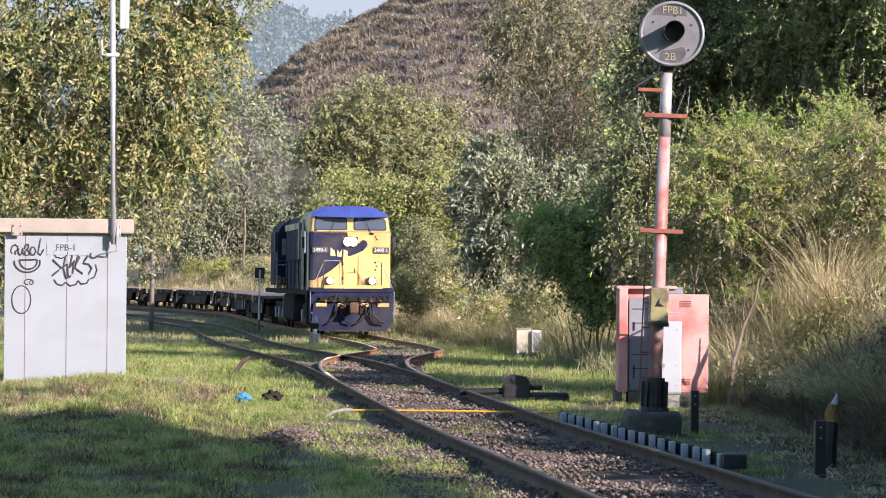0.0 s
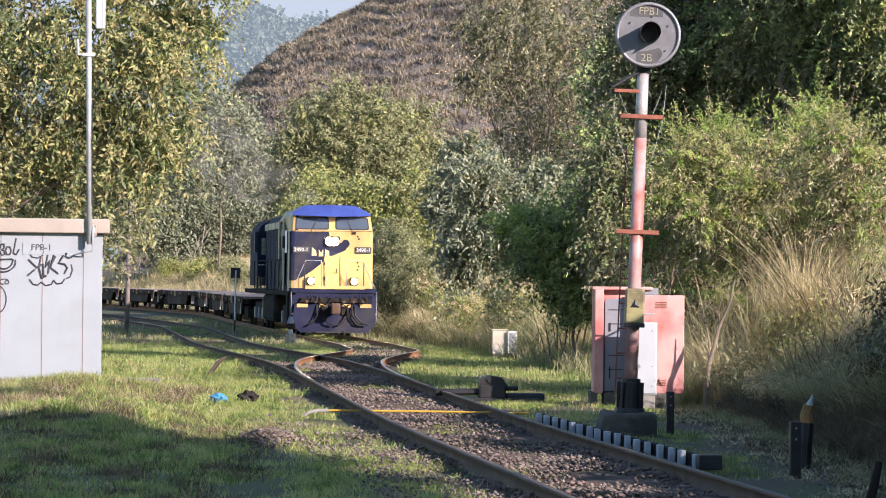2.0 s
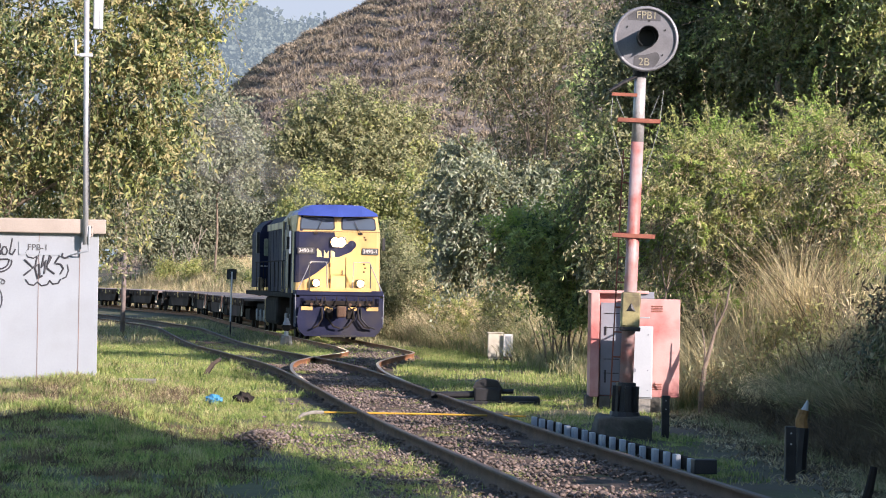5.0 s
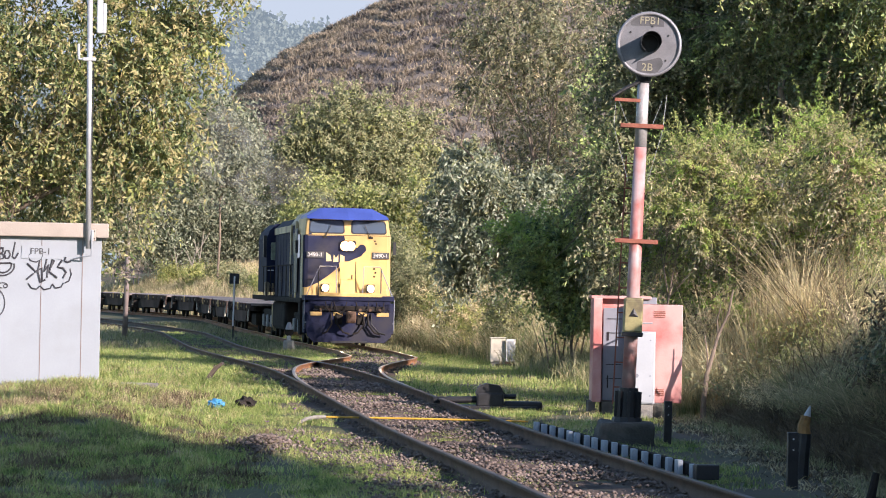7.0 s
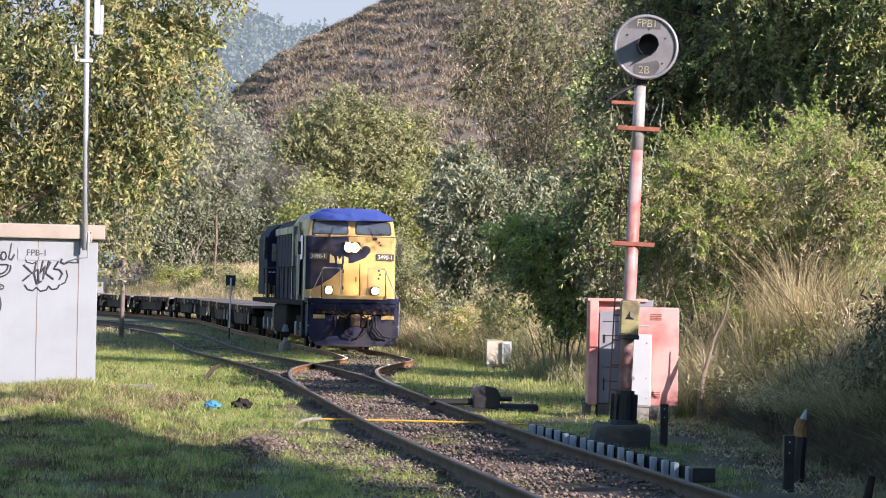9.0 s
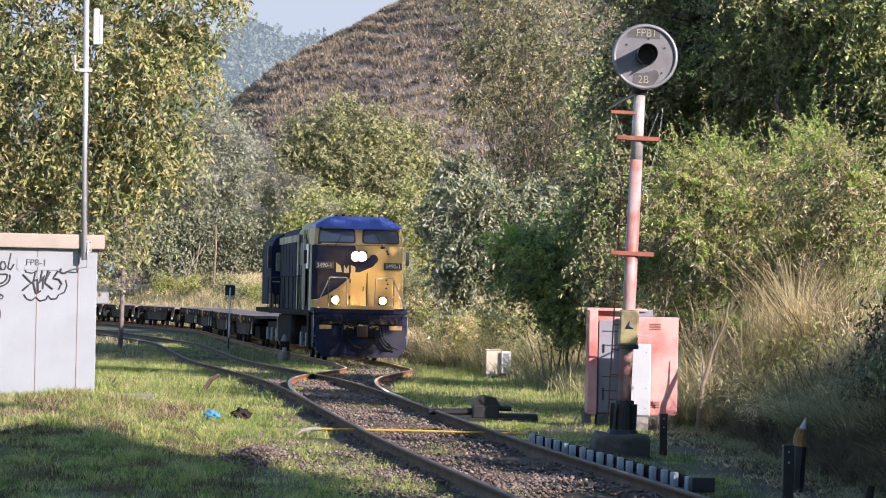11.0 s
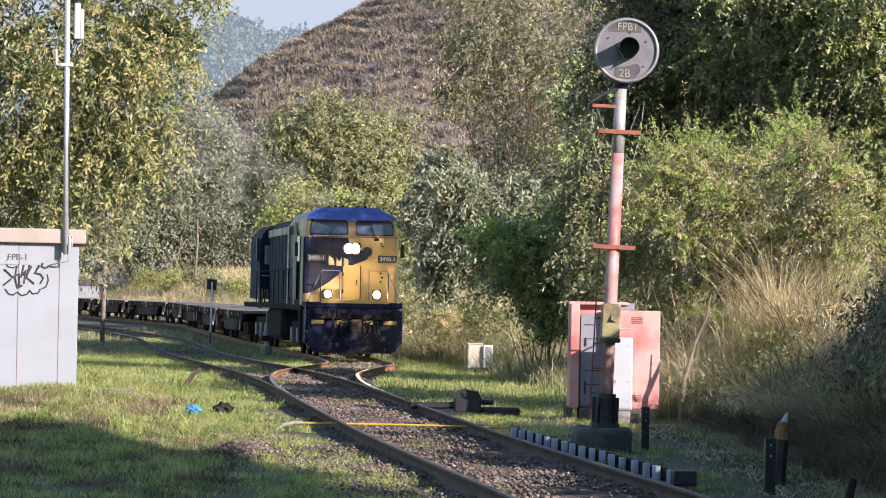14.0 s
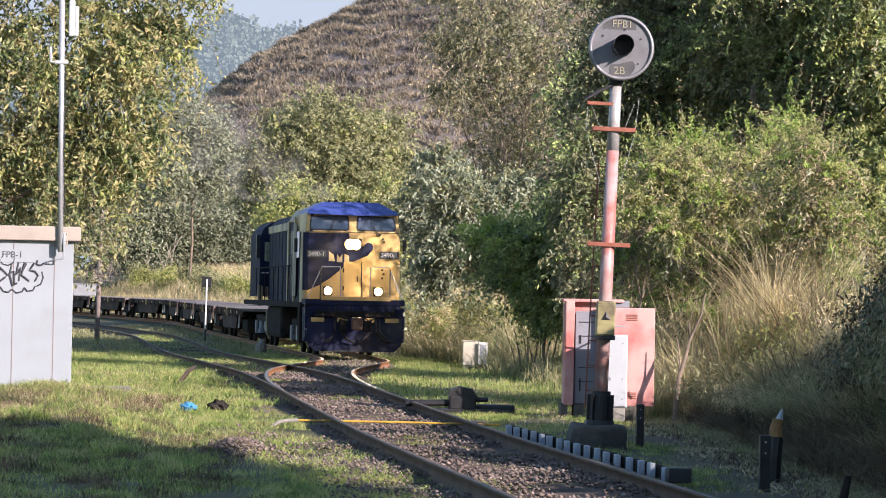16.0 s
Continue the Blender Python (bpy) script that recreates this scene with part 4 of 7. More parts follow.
BANK = [
    [(3.88, 47.0, 2.91, 0.35, 0.60, 0.35), (4.18, 47.0, 3.44, 0.30, 0.60, 0.35), (4.30, 46.0, 2.55, 0.38, 0.60, 0.34), (3.83, 48.0, 2.14, 0.36, 0.60, 0.40), (4.66, 47.0, 3.27, 0.39, 0.60, 0.39), (4.99, 46.0, 2.98, 0.38, 0.60, 0.38)],
    [(4.86, 50.0, 3.74, 0.42, 0.70, 0.42), (5.05, 50.0, 3.10, 0.51, 0.80, 0.46), (4.49, 51.0, 3.03, 0.42, 0.70, 0.47), (4.77, 50.0, 2.26, 0.55, 0.80, 0.46), (4.40, 50.0, 1.61, 0.42, 0.60, 0.46)],
    [(5.65, 48.0, 3.40, 0.49, 0.80, 0.49), (5.58, 49.0, 2.71, 0.50, 0.80, 0.45), (6.31, 49.0, 3.99, 0.41, 0.70, 0.45), (5.82, 48.0, 2.07, 0.44, 0.70, 0.44), (5.20, 48.0, 1.89, 0.40, 0.70, 0.44)],
    [(6.35, 46.0, 3.42, 0.47, 0.80, 0.60), (6.60, 46.0, 2.57, 0.47, 0.80, 0.51), (6.14, 47.0, 2.50, 0.39, 0.70, 0.43), (6.75, 47.0, 1.98, 0.39, 0.60, 0.35)],
    [(4.19, 52.0, 2.38, 0.43, 0.70, 0.58), (3.88, 53.0, 1.80, 0.39, 0.60, 0.49), (4.40, 49.0, 0.98, 0.36, 0.50, 0.45), (4.83, 47.0, 1.10, 0.39, 0.60, 0.39)],
]
for i, bl in enumerate(BANK):
    c = bl[0]
    low = i >= 4
    shrub = tree("bank_shrub", 70 + i, (c[0], c[1], float(land(c[0], c[1])) - 0.1), bl, 2500 if low else 6000, (0.075, 0.028), (L_BRIGHT, L_DARK, L_OLIVE, L_DARK, L_OLIVE, L_MIX)[i], 0.25, 12, 0.10, 0.022, M_BARK, "dry straggling shrub with thin stems on the bank" if low else "sunlit leafy shrub with thin stems on the bank", "shrub", "shrubs on the bank", extra=(L_DRY if i % 2 else L_OLIVE, 3500, (0.09, 0.018), 0.5))
    few = 0.35 if low else 1
    shoots(shrub, 270 + i, bl, int(150 * few), 1.15, (0.072, 0.023), L_LIME if i % 3 else L_BRIGHT)
    sprays(shrub, 370 + i, bl, int(170 * few), 0.42, (0.062, 0.020), L_LIME if i % 3 != 2 else L_BRIGHT, 0.35, 0.5, 44, (0.1, -0.5))
    sprays(shrub, 470 + i, bl, 110, 0.75, (0.10, 0.018), L_DRY, 0.7, 0.5, 14, (0.1, -0.6), "dry_spray", M_PALEBARK)
    sprays(shrub, 520 + i, bl, 60, 0.6, (0.09, 0.024), L_BROWN, 0.7, 0.3, 18, (0.0, -0.7), "withered_spray")
    # dusky leaves paint the shaded gaps between the lighter sprays
    sprays(shrub, 570 + i, bl, int(150 * few), 0.5, (0.09, 0.030), L_DUSK, 0.8, 0.0, 18, (0.0, -0.4), "shade_tinted_spray")
    sprays(shrub, 720 + i, bl, 6 if low else 22, 1.05, (0.085, 0.016), L_DRY, 0.05, 1.7, 15, (0.0, -0.2), "seed_spray", M_PALEBARK)


# dry grass and weeds
def along(x_of, w, y0, y1, size=0.3, per=30):
    def region(rng, n):
        m = max(1, n // per)
        cy = rng.uniform(y0, y1, m)
        cx = x_of(cy) + rng.uniform(0, 1, m) * w
        return np.repeat(cx, per) + rng.normal(size=m * per) * size, np.repeat(cy, per) + rng.normal(size=m * per) * size
    return region


def edge(y):
    return np.interp(y, EDGE_Y, EDGE_X)


grass("dry_grass", 81, along(edge, 3.0, 70, 118, 0.14, 50), 9000, 1.3, 0.018, 0.7, L_DRY, "tall straw-coloured dry grass beside the line", seg=3)
def tussock(seed, x, y, n, length, lean, mat, width=0.012):
    rng = np.random.default_rng(seed)
    k = 6
    bx, by = x + rng.normal(size=k) * 0.20, y + rng.normal(size=k) * 0.25
    pick = rng.integers(0, k, n)
    px, py = bx[pick] + rng.normal(size=n) * 0.06, by[pick] + rng.normal(size=n) * 0.06
    tall = rng.uniform(0.5, 1.1, k)[pick] * length
    v, q = blades(rng, np.stack((px, py, land(px, py) - 0.02), -1), tall, width, lean, 4)
    # each bunch bends its own way in the upper part
    way = rng.uniform(0, 6.28, k)[pick]
    bend = rng.uniform(0.1, 0.5, k)[pick]
    per = 9
    h = (v.reshape(n, per, 3)[:, :, 2] - (land(px, py) - 0.02)[:, None]) / tall[:, None]
    vv = v.reshape(n, per, 3)
    push = np.clip(h, 0, 1.2) ** 2 * (bend * tall)[:, None]
    vv[:, :, 0] += push * np.cos(way)[:, None]
    vv[:, :, 1] += push * np.sin(way)[:, None] * 0.5
    vv[:, :, 2] -= push * 0.35
    label = {L_MIX: "tall fanning tussock of green grass", L_BROWN: "withered brown tussock of dead stalks"}.get(mat, "tall fanning tussock of straw-coloured grass")
    tagged(from_arrays("grass_tussock", vv.reshape(-1, 3), q, mat), label, "grass", "straw tussocks on the bank")


for i, (x, y, n, ln, le) in enumerate([(4.25, 45.5, 700, 1.2, 0.7), (4.75, 47.0, 700, 1.5, 0.7), (5.35, 45.5, 800, 1.9, 0.8), (5.75, 45.0, 800, 2.1, 0.8), (6.0, 44.2, 500, 1.7, 0.9), (6.4, 44.0, 500, 1.8, 0.8), (4.5, 44.9, 500, 1.1, 0.8), (4.9, 45.2, 500, 1.5, 0.7), (5.9, 46.5, 600, 2.3, 0.6), (4.3, 46.9, 500, 1.7, 0.5), (4.2, 49.5, 700, 1.5, 0.6), (5.2, 49.0, 700, 1.9, 0.7), (6.3, 47.0, 700, 2.2, 0.7), (4.1, 46.6, 500, 1.3, 0.7), (4.5, 46.2, 500, 1.2, 0.8), (3.9, 48.0, 500, 1.4, 0.6), (4.05, 44.6, 500, 1.0, 0.7), (4.2, 45.6, 500, 1.3, 0.6), (4.45, 45.4, 500, 1.2, 0.7), (3.95, 46.0, 500, 1.2, 0.6), (4.9, 46.0, 500, 1.5, 0.8), (5.0, 50.5, 600, 2.2, 0.6)]):
    tussock(800 + i, x, y, int(n * 0.65), ln * 1.15, le * 0.55, (L_BROWN, L_MIX)[i % 2] if x > 5.95 else (L_STRAW, L_STRAW, L_DRY, L_STRAW, L_MIX, L_STRAW)[i % 6])
for i, (off, y, ln) in enumerate([(1.7, 74, 1.7), (1.6, 79, 1.9), (2.0, 84, 2.0), (1.3, 88, 1.9), (2.2, 90, 2.1), (0.3, 70, 1.3), (0.7, 72, 1.5), (0.2, 74, 1.4), (0.9, 75, 1.6), (0.4, 77, 1.5), (1.1, 78, 1.7), (0.5, 81, 1.6), (1.2, 83, 1.7), (0.3, 86, 1.7), (0.8, 71, 1.2)]):
    tussock(840 + i, float(edge(y)) + off, y, 520, ln, 0.4, (L_STRAW, L_MIX, L_DRY, L_OLIVE)[i % 4], 0.018)
grass("rank_weeds", 89, along(edge, 3.0, 72, 118, 0.25, 50), 34000, 0.95, 0.024, 0.9, L_MIX, "olive weeds among the dry grass", seg=3)
grass("bank_grass", 83, along(lambda y: edge(y) - 0.3, 3.4, 24, 46, 0.15, 40), 30000, 0.15, 0.010, 1.2, L_MIX, "rank mixed grass on the shaded bank", seg=3)
def far_bank(y):
    return np.interp(y, FAR_Y, FAR_X) + 4.0


grass("dry_grass", 84, along(far_bank, 15, 122, 250, 0.5, 30), 46000, 1.15, 0.05, 0.5, L_DRY, "band of dry grass behind the wagons")
grass("dry_grass", 68, along(far_bank, 16, 122, 250, 0.35, 40), 22000, 0.9, 0.05, 0.7, L_GRASS, "green weeds among the dry grass behind the wagons")
for i, (px, py, h) in enumerate([(-16.5, 226, 2.0), (-14.0, 222, 1.7), (-18.8, 232, 2.2), (-11.5, 205, 1.6), (-9.6, 196, 1.8), (-12.8, 214, 1.4), (-7.5, 185, 1.5)]):
    g = float(land(px, py))
    bush_crown = [(px, py, g + h * 0.5, 1.1, 1.2, h * 0.45), (px + 0.9, py, g + h * 0.35, 0.8, 1.0, h * 0.35)]
    tree("bank_bush", 630 + i, (px, py, g - 0.1), bush_crown, 3200, (0.20, 0.08), (L_BRIGHT, L_OLIVE)[i % 2], 0.3, 10, 0.3, 0.04, M_BARK, "small green bush in the dry grass behind the wagons", "shrub", "bushes behind the wagons")
grass("dry_grass", 85, along(far_bank, 16, 118, 240, 0.7, 40), 24000, 0.9, 0.05, 0.6, L_MIX, "rough grass behind the wagons")
grass("bank_grass", 87, along(lambda y: edge(y) + 0.8, 2.6, 38, 54, 0.16, 70), 8000, 0.8, 0.014, 1.1, L_MIX, "long mixed grass blades on the bank", seg=3)
grass("dead_grass", 75, along(lambda y: edge(y) + 0.1, 2.6, 25, 43, 0.09, 110), 42000, 0.40, 0.012, 1.3, L_BROWN, "brown dead grass hanging over the shaded bank", seg=3)
grass("dead_grass", 76, along(lambda y: edge(y) + 0.7, 2.6, 30, 43, 0.09, 90), 7000, 0.55, 0.015, 1.4, L_MIX, "long grass hanging down the shaded bank", seg=4)
grass("dead_grass", 77, along(lambda y: edge(y) + 0.9, 2.4, 33, 44, 0.10, 80), 5000, 0.75, 0.012, 1.5, L_DRY, "straw-coloured grass hanging down the shaded bank", seg=4)
grass("dry_stalks", 74, along(lambda y: edge(y) + 0.5, 2.7, 44.5, 51, 0.12, 16), 900, 1.5, 0.016, 0.30, L_STRAW, "tall pale dry stalks standing on the bank", seg=4)
grass("dry_stalks", 73, along(lambda y: edge(y) + 0.6, 2.6, 38, 49, 0.10, 30), 700, 1.2, 0.018, 0.5, L_BROWN, "tall dead brown stalks standing on the bank", seg=4)
grass("long_grass", 72, along(lambda y: edge(y) + 0.5, 2.0, 36, 47, 0.07, 60), 2600, 0.85, 0.022, 1.2, L_MIX, "coarse long grass arching over the bank", seg=4)


def weed_clump(seed, x, y, w, h, n, leaf, mat, label):
    """A low leafy weed: stems fanning from one root with leaves along them."""
    rng = np.random.default_rng(seed)
    z = float(land(x, y))
    t = thing("weed_clump", pose(0, 0, 0), label, "weed", "weeds on the bank")
    k = 18
    m = n // k
    tip = np.stack((rng.normal(size=m) * w, rng.normal(size=m) * w, h * rng.uniform(0.5, 1.15, m)), -1)
    f = np.tile(np.linspace(0.15, 1, k), m)[:, None]
    tips = np.repeat(tip, k, 0)
    c = np.array([x, y, z]) + tips * f * np.array([1, 1, 0]) + np.array([0, 0, 1.0]) * tips[:, 2:] * (1.5 * f - 0.5 * f * f) + rng.normal(size=(m * k, 3)) * leaf[0] * 0.35
    v, q = leaves(rng, c, leaf[0], leaf[1], 0.3)
    tagged(from_arrays("foliage", v, q, mat, t), kind="stuff")
    bm = bmesh.new()
    for a in tip[:14]:
        tube([(x, y, z - 0.05), (x + a[0] * 0.4, y + a[1] * 0.4, z + a[2] * 0.55), (x + a[0], y + a[1], z + a[2])], 0.008, 5, bm, 0.003)
    tagged(part("stalk", bm, M_BARK, t), kind="stuff")


for i, (x, y, w, h) in enumerate([(4.55, 42.6, 0.25, 0.55), (4.95, 42.0, 0.22, 0.45), (5.35, 43.2, 0.3, 0.7), (4.75, 41.0, 0.22, 0.4), (5.6, 41.5, 0.3, 0.6), (5.0, 39.5, 0.25, 0.4), (5.9, 43.6, 0.35, 0.9), (5.4, 38.5, 0.25, 0.45), (4.6, 44.2, 0.3, 0.8), (6.3, 42.0, 0.35, 0.9), (5.2, 44.6, 0.3, 1.1), (5.7, 44.8, 0.3, 1.3)]):
    weed_clump(640 + i, x, y, w, h, 900, (0.12, 0.012) if i % 2 else (0.08, 0.026), (L_OLIVE, L_STRAW, L_BRIGHT, L_STRAW)[i % 4], ("olive leafy weed on the bank", "dry straw-coloured weed on the bank", "bright green leafy weed on the bank", "dry straw-coloured weed on the bank")[i % 4])
grass("leaf_litter", 88, along(lambda y: edge(y) - 0.6, 3.6, 23, 44, 0.2, 20), 30000, 0.07, 0.02, 1.6, L_BROWN, "fallen dry leaves and straw on the shaded bank")
grass("leaf_litter", 78, along(lambda y: edge(y) - 0.9, 3.2, 23, 44, 0.15, 14), 9000, 0.08, 0.02, 1.6, L_DRY, "pale fallen leaves on the shaded bank")
grass("bank_grass", 86, along(lambda y: edge(y) - 0.2, 4.0, 48, 75, 0.3, 40), 20000, 0.6, 0.02, 0.7, L_MIX, "rank grass under the shrubs", seg=3)


# lawn beside the tracks, kept off the ballast
def lawn(x0, x1, y0, y1, size, per, bare):
    base = clumpy(x0, x1, y0, y1, size, per)

    def region(rng, n):
        x, y = base(rng, n)
        m = np.abs(x - np.interp(y, MAIN_Y, MAIN_X))
        s = np.where(y > 50, np.abs(x - np.interp(y, SIDE_Y, SIDE_X)), 9)
        k = (m > bare + 0.35 * np.sin(y * 1.7)) & (s > bare) & (x < edge(y) + 0.4)
        return x[k], y[k]
    return region


grass("lawn", 91, lawn(-7.5, 3.2, 22, 48, 0.17, 140, 1.45), 190000, 0.095, 0.010, 0.9, L_GRASS, "bright green grass growing beside the track")
grass("lawn", 92, lawn(-13, 4.5, 46, 95, 0.25, 40, 1.15), 110000, 0.15, 0.014, 0.7, L_GRASS, "green grass further along the track")
grass("lawn", 93, lawn(-9, -2.0, 26, 62, 0.11, 170, 1.6), 30000, 0.19, 0.014, 1.0, L_GRASS, "longer grass tufts round the hut")
grass("lawn", 96, lawn(-6.8, -3.4, 41, 47.5, 0.13, 130, 1.6), 16000, 0.17, 0.009, 1.0, L_DRY, "dry brown tufts on the low mound")
grass("lawn", 64, lawn(-6.8, -3.6, 43, 48.5, 0.09, 60, 1.6), 11000, 0.20, 0.016, 0.9, L_GRASS, "leafy green tufts on the low mound")
grass("lawn", 65, lawn(-6.8, -3.2, 40, 47.5, 0.10, 70, 1.6), 12000, 0.20, 0.012, 1.1, L_BROWN, "withered brown tufts on the low mound")
grass("lawn", 79, lawn(-6.5, -1.5, 24, 38, 0.10, 90, 1.6), 22000, 0.13, 0.011, 1.1, L_BROWN, "withered brown patches in the shaded grass")
grass("lawn", 98, lawn(-9, 2.5, 30, 62, 0.12, 40, 1.6), 14000, 0.14, 0.008, 0.9, L_DRY, "dry blades among the grass")
grass("weeds", 66, along(lambda y: np.interp(y, MAIN_Y, MAIN_X) - 2.3, 1.3, 22, 60, 0.10, 50), 9000, 0.11, 0.010, 1.0, L_GRASS, "grass tufts creeping into the spilt ballast")
grass("weeds", 94, along(lambda y: np.interp(y, MAIN_Y, MAIN_X) - 0.6, 1.2, 22, 66, 0.12, 120), 16000, 0.08, 0.008, 0.9, L_GRASS, "small weeds between the rails")
grass("weeds", 97, along(lambda y: np.interp(y, MAIN_Y, MAIN_X) - 1.5, 3.0, 62, 125, 0.25, 40), 13000, 0.13, 0.016, 0.8, L_GRASS, "grass creeping over the far main track")
grass("weeds", 99, along(lambda y: np.interp(y, SIDE_Y, SIDE_X) - 1.5, 3.0, 70, 125, 0.2, 40), 12000, 0.13, 0.02, 0.8, L_GRASS, "grass creeping over the side track")
grass("lawn", 95, lawn(-22, 0, 90, 150, 0.6, 40, 1.3), 30000, 0.25, 0.03, 0.6, L_MIX, "grass between the far tracks")


# ballast
def stones(name, seed, region, n, size, label):
    rng = np.random.default_rng(seed)
    x, y = region(rng, n)
    n = len(x)
    ico = np.array([(0, 0, 1), (0.9, 0, 0.3), (0.2, 0.85, 0.2), (-0.75, 0.4, 0.3), (-0.6, -0.7, 0.25), (0.35, -0.85, 0.3), (0, 0, -0.7)])
    f = np.array([(0, 1, 2), (0, 2, 3), (0, 3, 4), (0, 4, 5), (0, 5, 1), (6, 2, 1), (6, 3, 2), (6, 4, 3), (6, 5, 4), (6, 1, 5)])
    a = rng.uniform(0, 6.28, n)
    s = size * np.clip(np.exp(rng.normal(size=n) * 0.4), 0.4, 1.7)
    p = ico[None] * rng.uniform(0.65, 1.25, (n, 7, 1)) * s[:, None, None]
    c, sn = np.cos(a)[:, None], np.sin(a)[:, None]
    q = np.stack((p[..., 0] * c - p[..., 1] * sn, p[..., 0] * sn + p[..., 1] * c, p[..., 2] * 0.75), -1)
    z = np.maximum(land(x, y), level(y) - 0.19) + s * 0.2 + rng.uniform(0, 0.05, n)
    v = (q + np.stack((x, y, z), -1)[:, None]).reshape(-1, 3)
    ff = (np.arange(n)[:, None, None] * 7 + f[None]).reshape(-1, 3)
    tagged(from_arrays(name, v, ff, M_STONE), label, "ballast", kind="stuff")


def bed(line_y, line_x, w, y0, y1):
    def region(rng, n):
        y = y0 + (y1 - y0) * rng.uniform(0, 1, n) ** 1.5
        off = rng.uniform(-1, 1, n) * w
        x = np.interp(y, line_y, line_x) + off
        k = np.sin(y * 1.9 + 2 * x) + np.sin(y * 0.83 + 1.0) + np.sin(x * 5.1 - y * 0.6) > rng.uniform(-2.4, 0.6, n)
        return x[k], y[k]
    return region


stones("ballast", 101, bed(MAIN_Y, MAIN_X, 0.98, 20, 64), 27000, 0.021, "reddish broken stone ballast between the rails")
stones("ballast", 102, bed(SIDE_Y, SIDE_X, 0.95, 52, 98), 9000, 0.03, "reddish broken stone ballast on the side track")
stones("ballast", 103, bed(MAIN_Y, MAIN_X - 1.55, 0.55, 21, 37), 4500, 0.018, "spilt ballast stones in the grass beside the rail")
stones("ballast", 104, bed(MAIN_Y, MAIN_X + 1.05, 0.22, 21, 31), 2500, 0.019, "spilt ballast stones beside the rail")
stones("ballast", 105, lambda rng, n: (-1.62 + rng.normal(size=n) * 0.16, 33.0 + rng.normal(size=n) * 0.7), 750, 0.024, "low heap of old ballast stones in the grass")


def track_bed(line_y, line_x, y0, y1, label):
    ys, off = np.arange(y0, y1, 0.16), np.linspace(-1.35, 1.35, 22)
    gy, go = np.meshgrid(ys, off, indexing="ij")
    gx = np.interp(gy, line_y, line_x) + go
    rng = np.random.default_rng(int(y1))
    z = level(gy) - 0.150 + 0.012 * np.sin(gy * 5.1 + go * 3) * np.sin(go * 6 - gy) + rng.normal(size=gy.shape) * 0.006
    z = z - 0.09 * ease(1.0, 1.35, np.abs(go))
    w = len(off)
    i = (np.arange(len(ys) - 1)[:, None] * w + np.arange(w - 1)[None, :]).ravel()
    ob = from_arrays("track_bed", np.stack((gx, gy, z), -1).reshape(-1, 3), np.stack((i, i + 1, i + w + 1, i + w), -1), M_DIRT, smooth=True)
    tagged(ob, label, "track bed", kind="structure")


M_DIRT = material("brown_gritty_track_dirt", (0.135, 0.10, 0.083), 0.95, 0, 0.4, 1.3, 0.9, 26, spec=0.1, stain=(0.06, 0.048, 0.042), amount=0.5)
track_bed(MAIN_Y, MAIN_X, 17, 112, "gritty brown track bed between the rails")
track_bed(SIDE_Y, SIDE_X, 62, 100, "gritty brown track bed of the side track")

# woods around and behind the viewer, which throw the long foreground shade
tree("spreading_tree", 119, (16.5, 2.6, 1.2), [(18.8, -0.4, 10.6, 0.95, 1.0, 0.5), (17.2, 0.1, 10.7, 0.95, 1.0, 0.5), (15.7, -0.4, 10.8, 0.95, 1.0, 0.5), (14.1, 0.1, 10.6, 0.95, 1.0, 0.5), (18.5, 1.8, 10.7, 0.95, 1.0, 0.5), (16.9, 2.3, 10.8, 0.95, 1.0, 0.5), (15.4, 1.8, 10.6, 0.95, 1.0, 0.5), (13.9, 2.3, 10.7, 0.95, 1.0, 0.5), (18.2, 4.0, 10.8, 0.95, 1.0, 0.5), (16.6, 4.5, 10.6, 0.95, 1.0, 0.5), (15.1, 4.0, 10.7, 0.95, 1.0, 0.5), (13.6, 4.5, 10.8, 0.95, 1.0, 0.5)],
     46000, (0.55, 0.34), L_DARK, 0.3, 10, 0.3, 0.2, None, "tall spreading leafy tree behind the viewpoint", "tree", "trees around the viewpoint")
tree("spreading_tree", 118, (16.0, 10.6, 1.8), [(17.9, 6.2, 10.6, 0.95, 1.0, 0.5), (16.3, 6.7, 10.7, 0.95, 1.0, 0.5), (14.8, 6.2, 10.8, 0.95, 1.0, 0.5), (13.2, 6.7, 10.6, 0.95, 1.0, 0.5), (17.4, 8.4, 10.7, 0.95, 1.0, 0.5), (15.9, 8.9, 10.8, 0.95, 1.0, 0.5), (14.3, 8.4, 10.6, 0.95, 1.0, 0.5), (16.9, 10.6, 10.7, 0.95, 1.0, 0.5), (15.4, 11.1, 10.8, 0.95, 1.0, 0.5), (13.9, 10.6, 10.6, 0.95, 1.0, 0.5), (16.2, 12.6, 10.7, 0.95, 1.0, 0.5), (14.7, 13.1, 10.8, 0.95, 1.0, 0.5), (13.2, 12.6, 10.6, 0.95, 1.0, 0.5), (15.4, 14.2, 10.7, 0.95, 1.0, 0.5)],
     46000, (0.55, 0.34), L_DARK, 0.3, 10, 0.3, 0.2, None, "tall spreading leafy tree behind the viewpoint", "tree", "trees around the viewpoint")
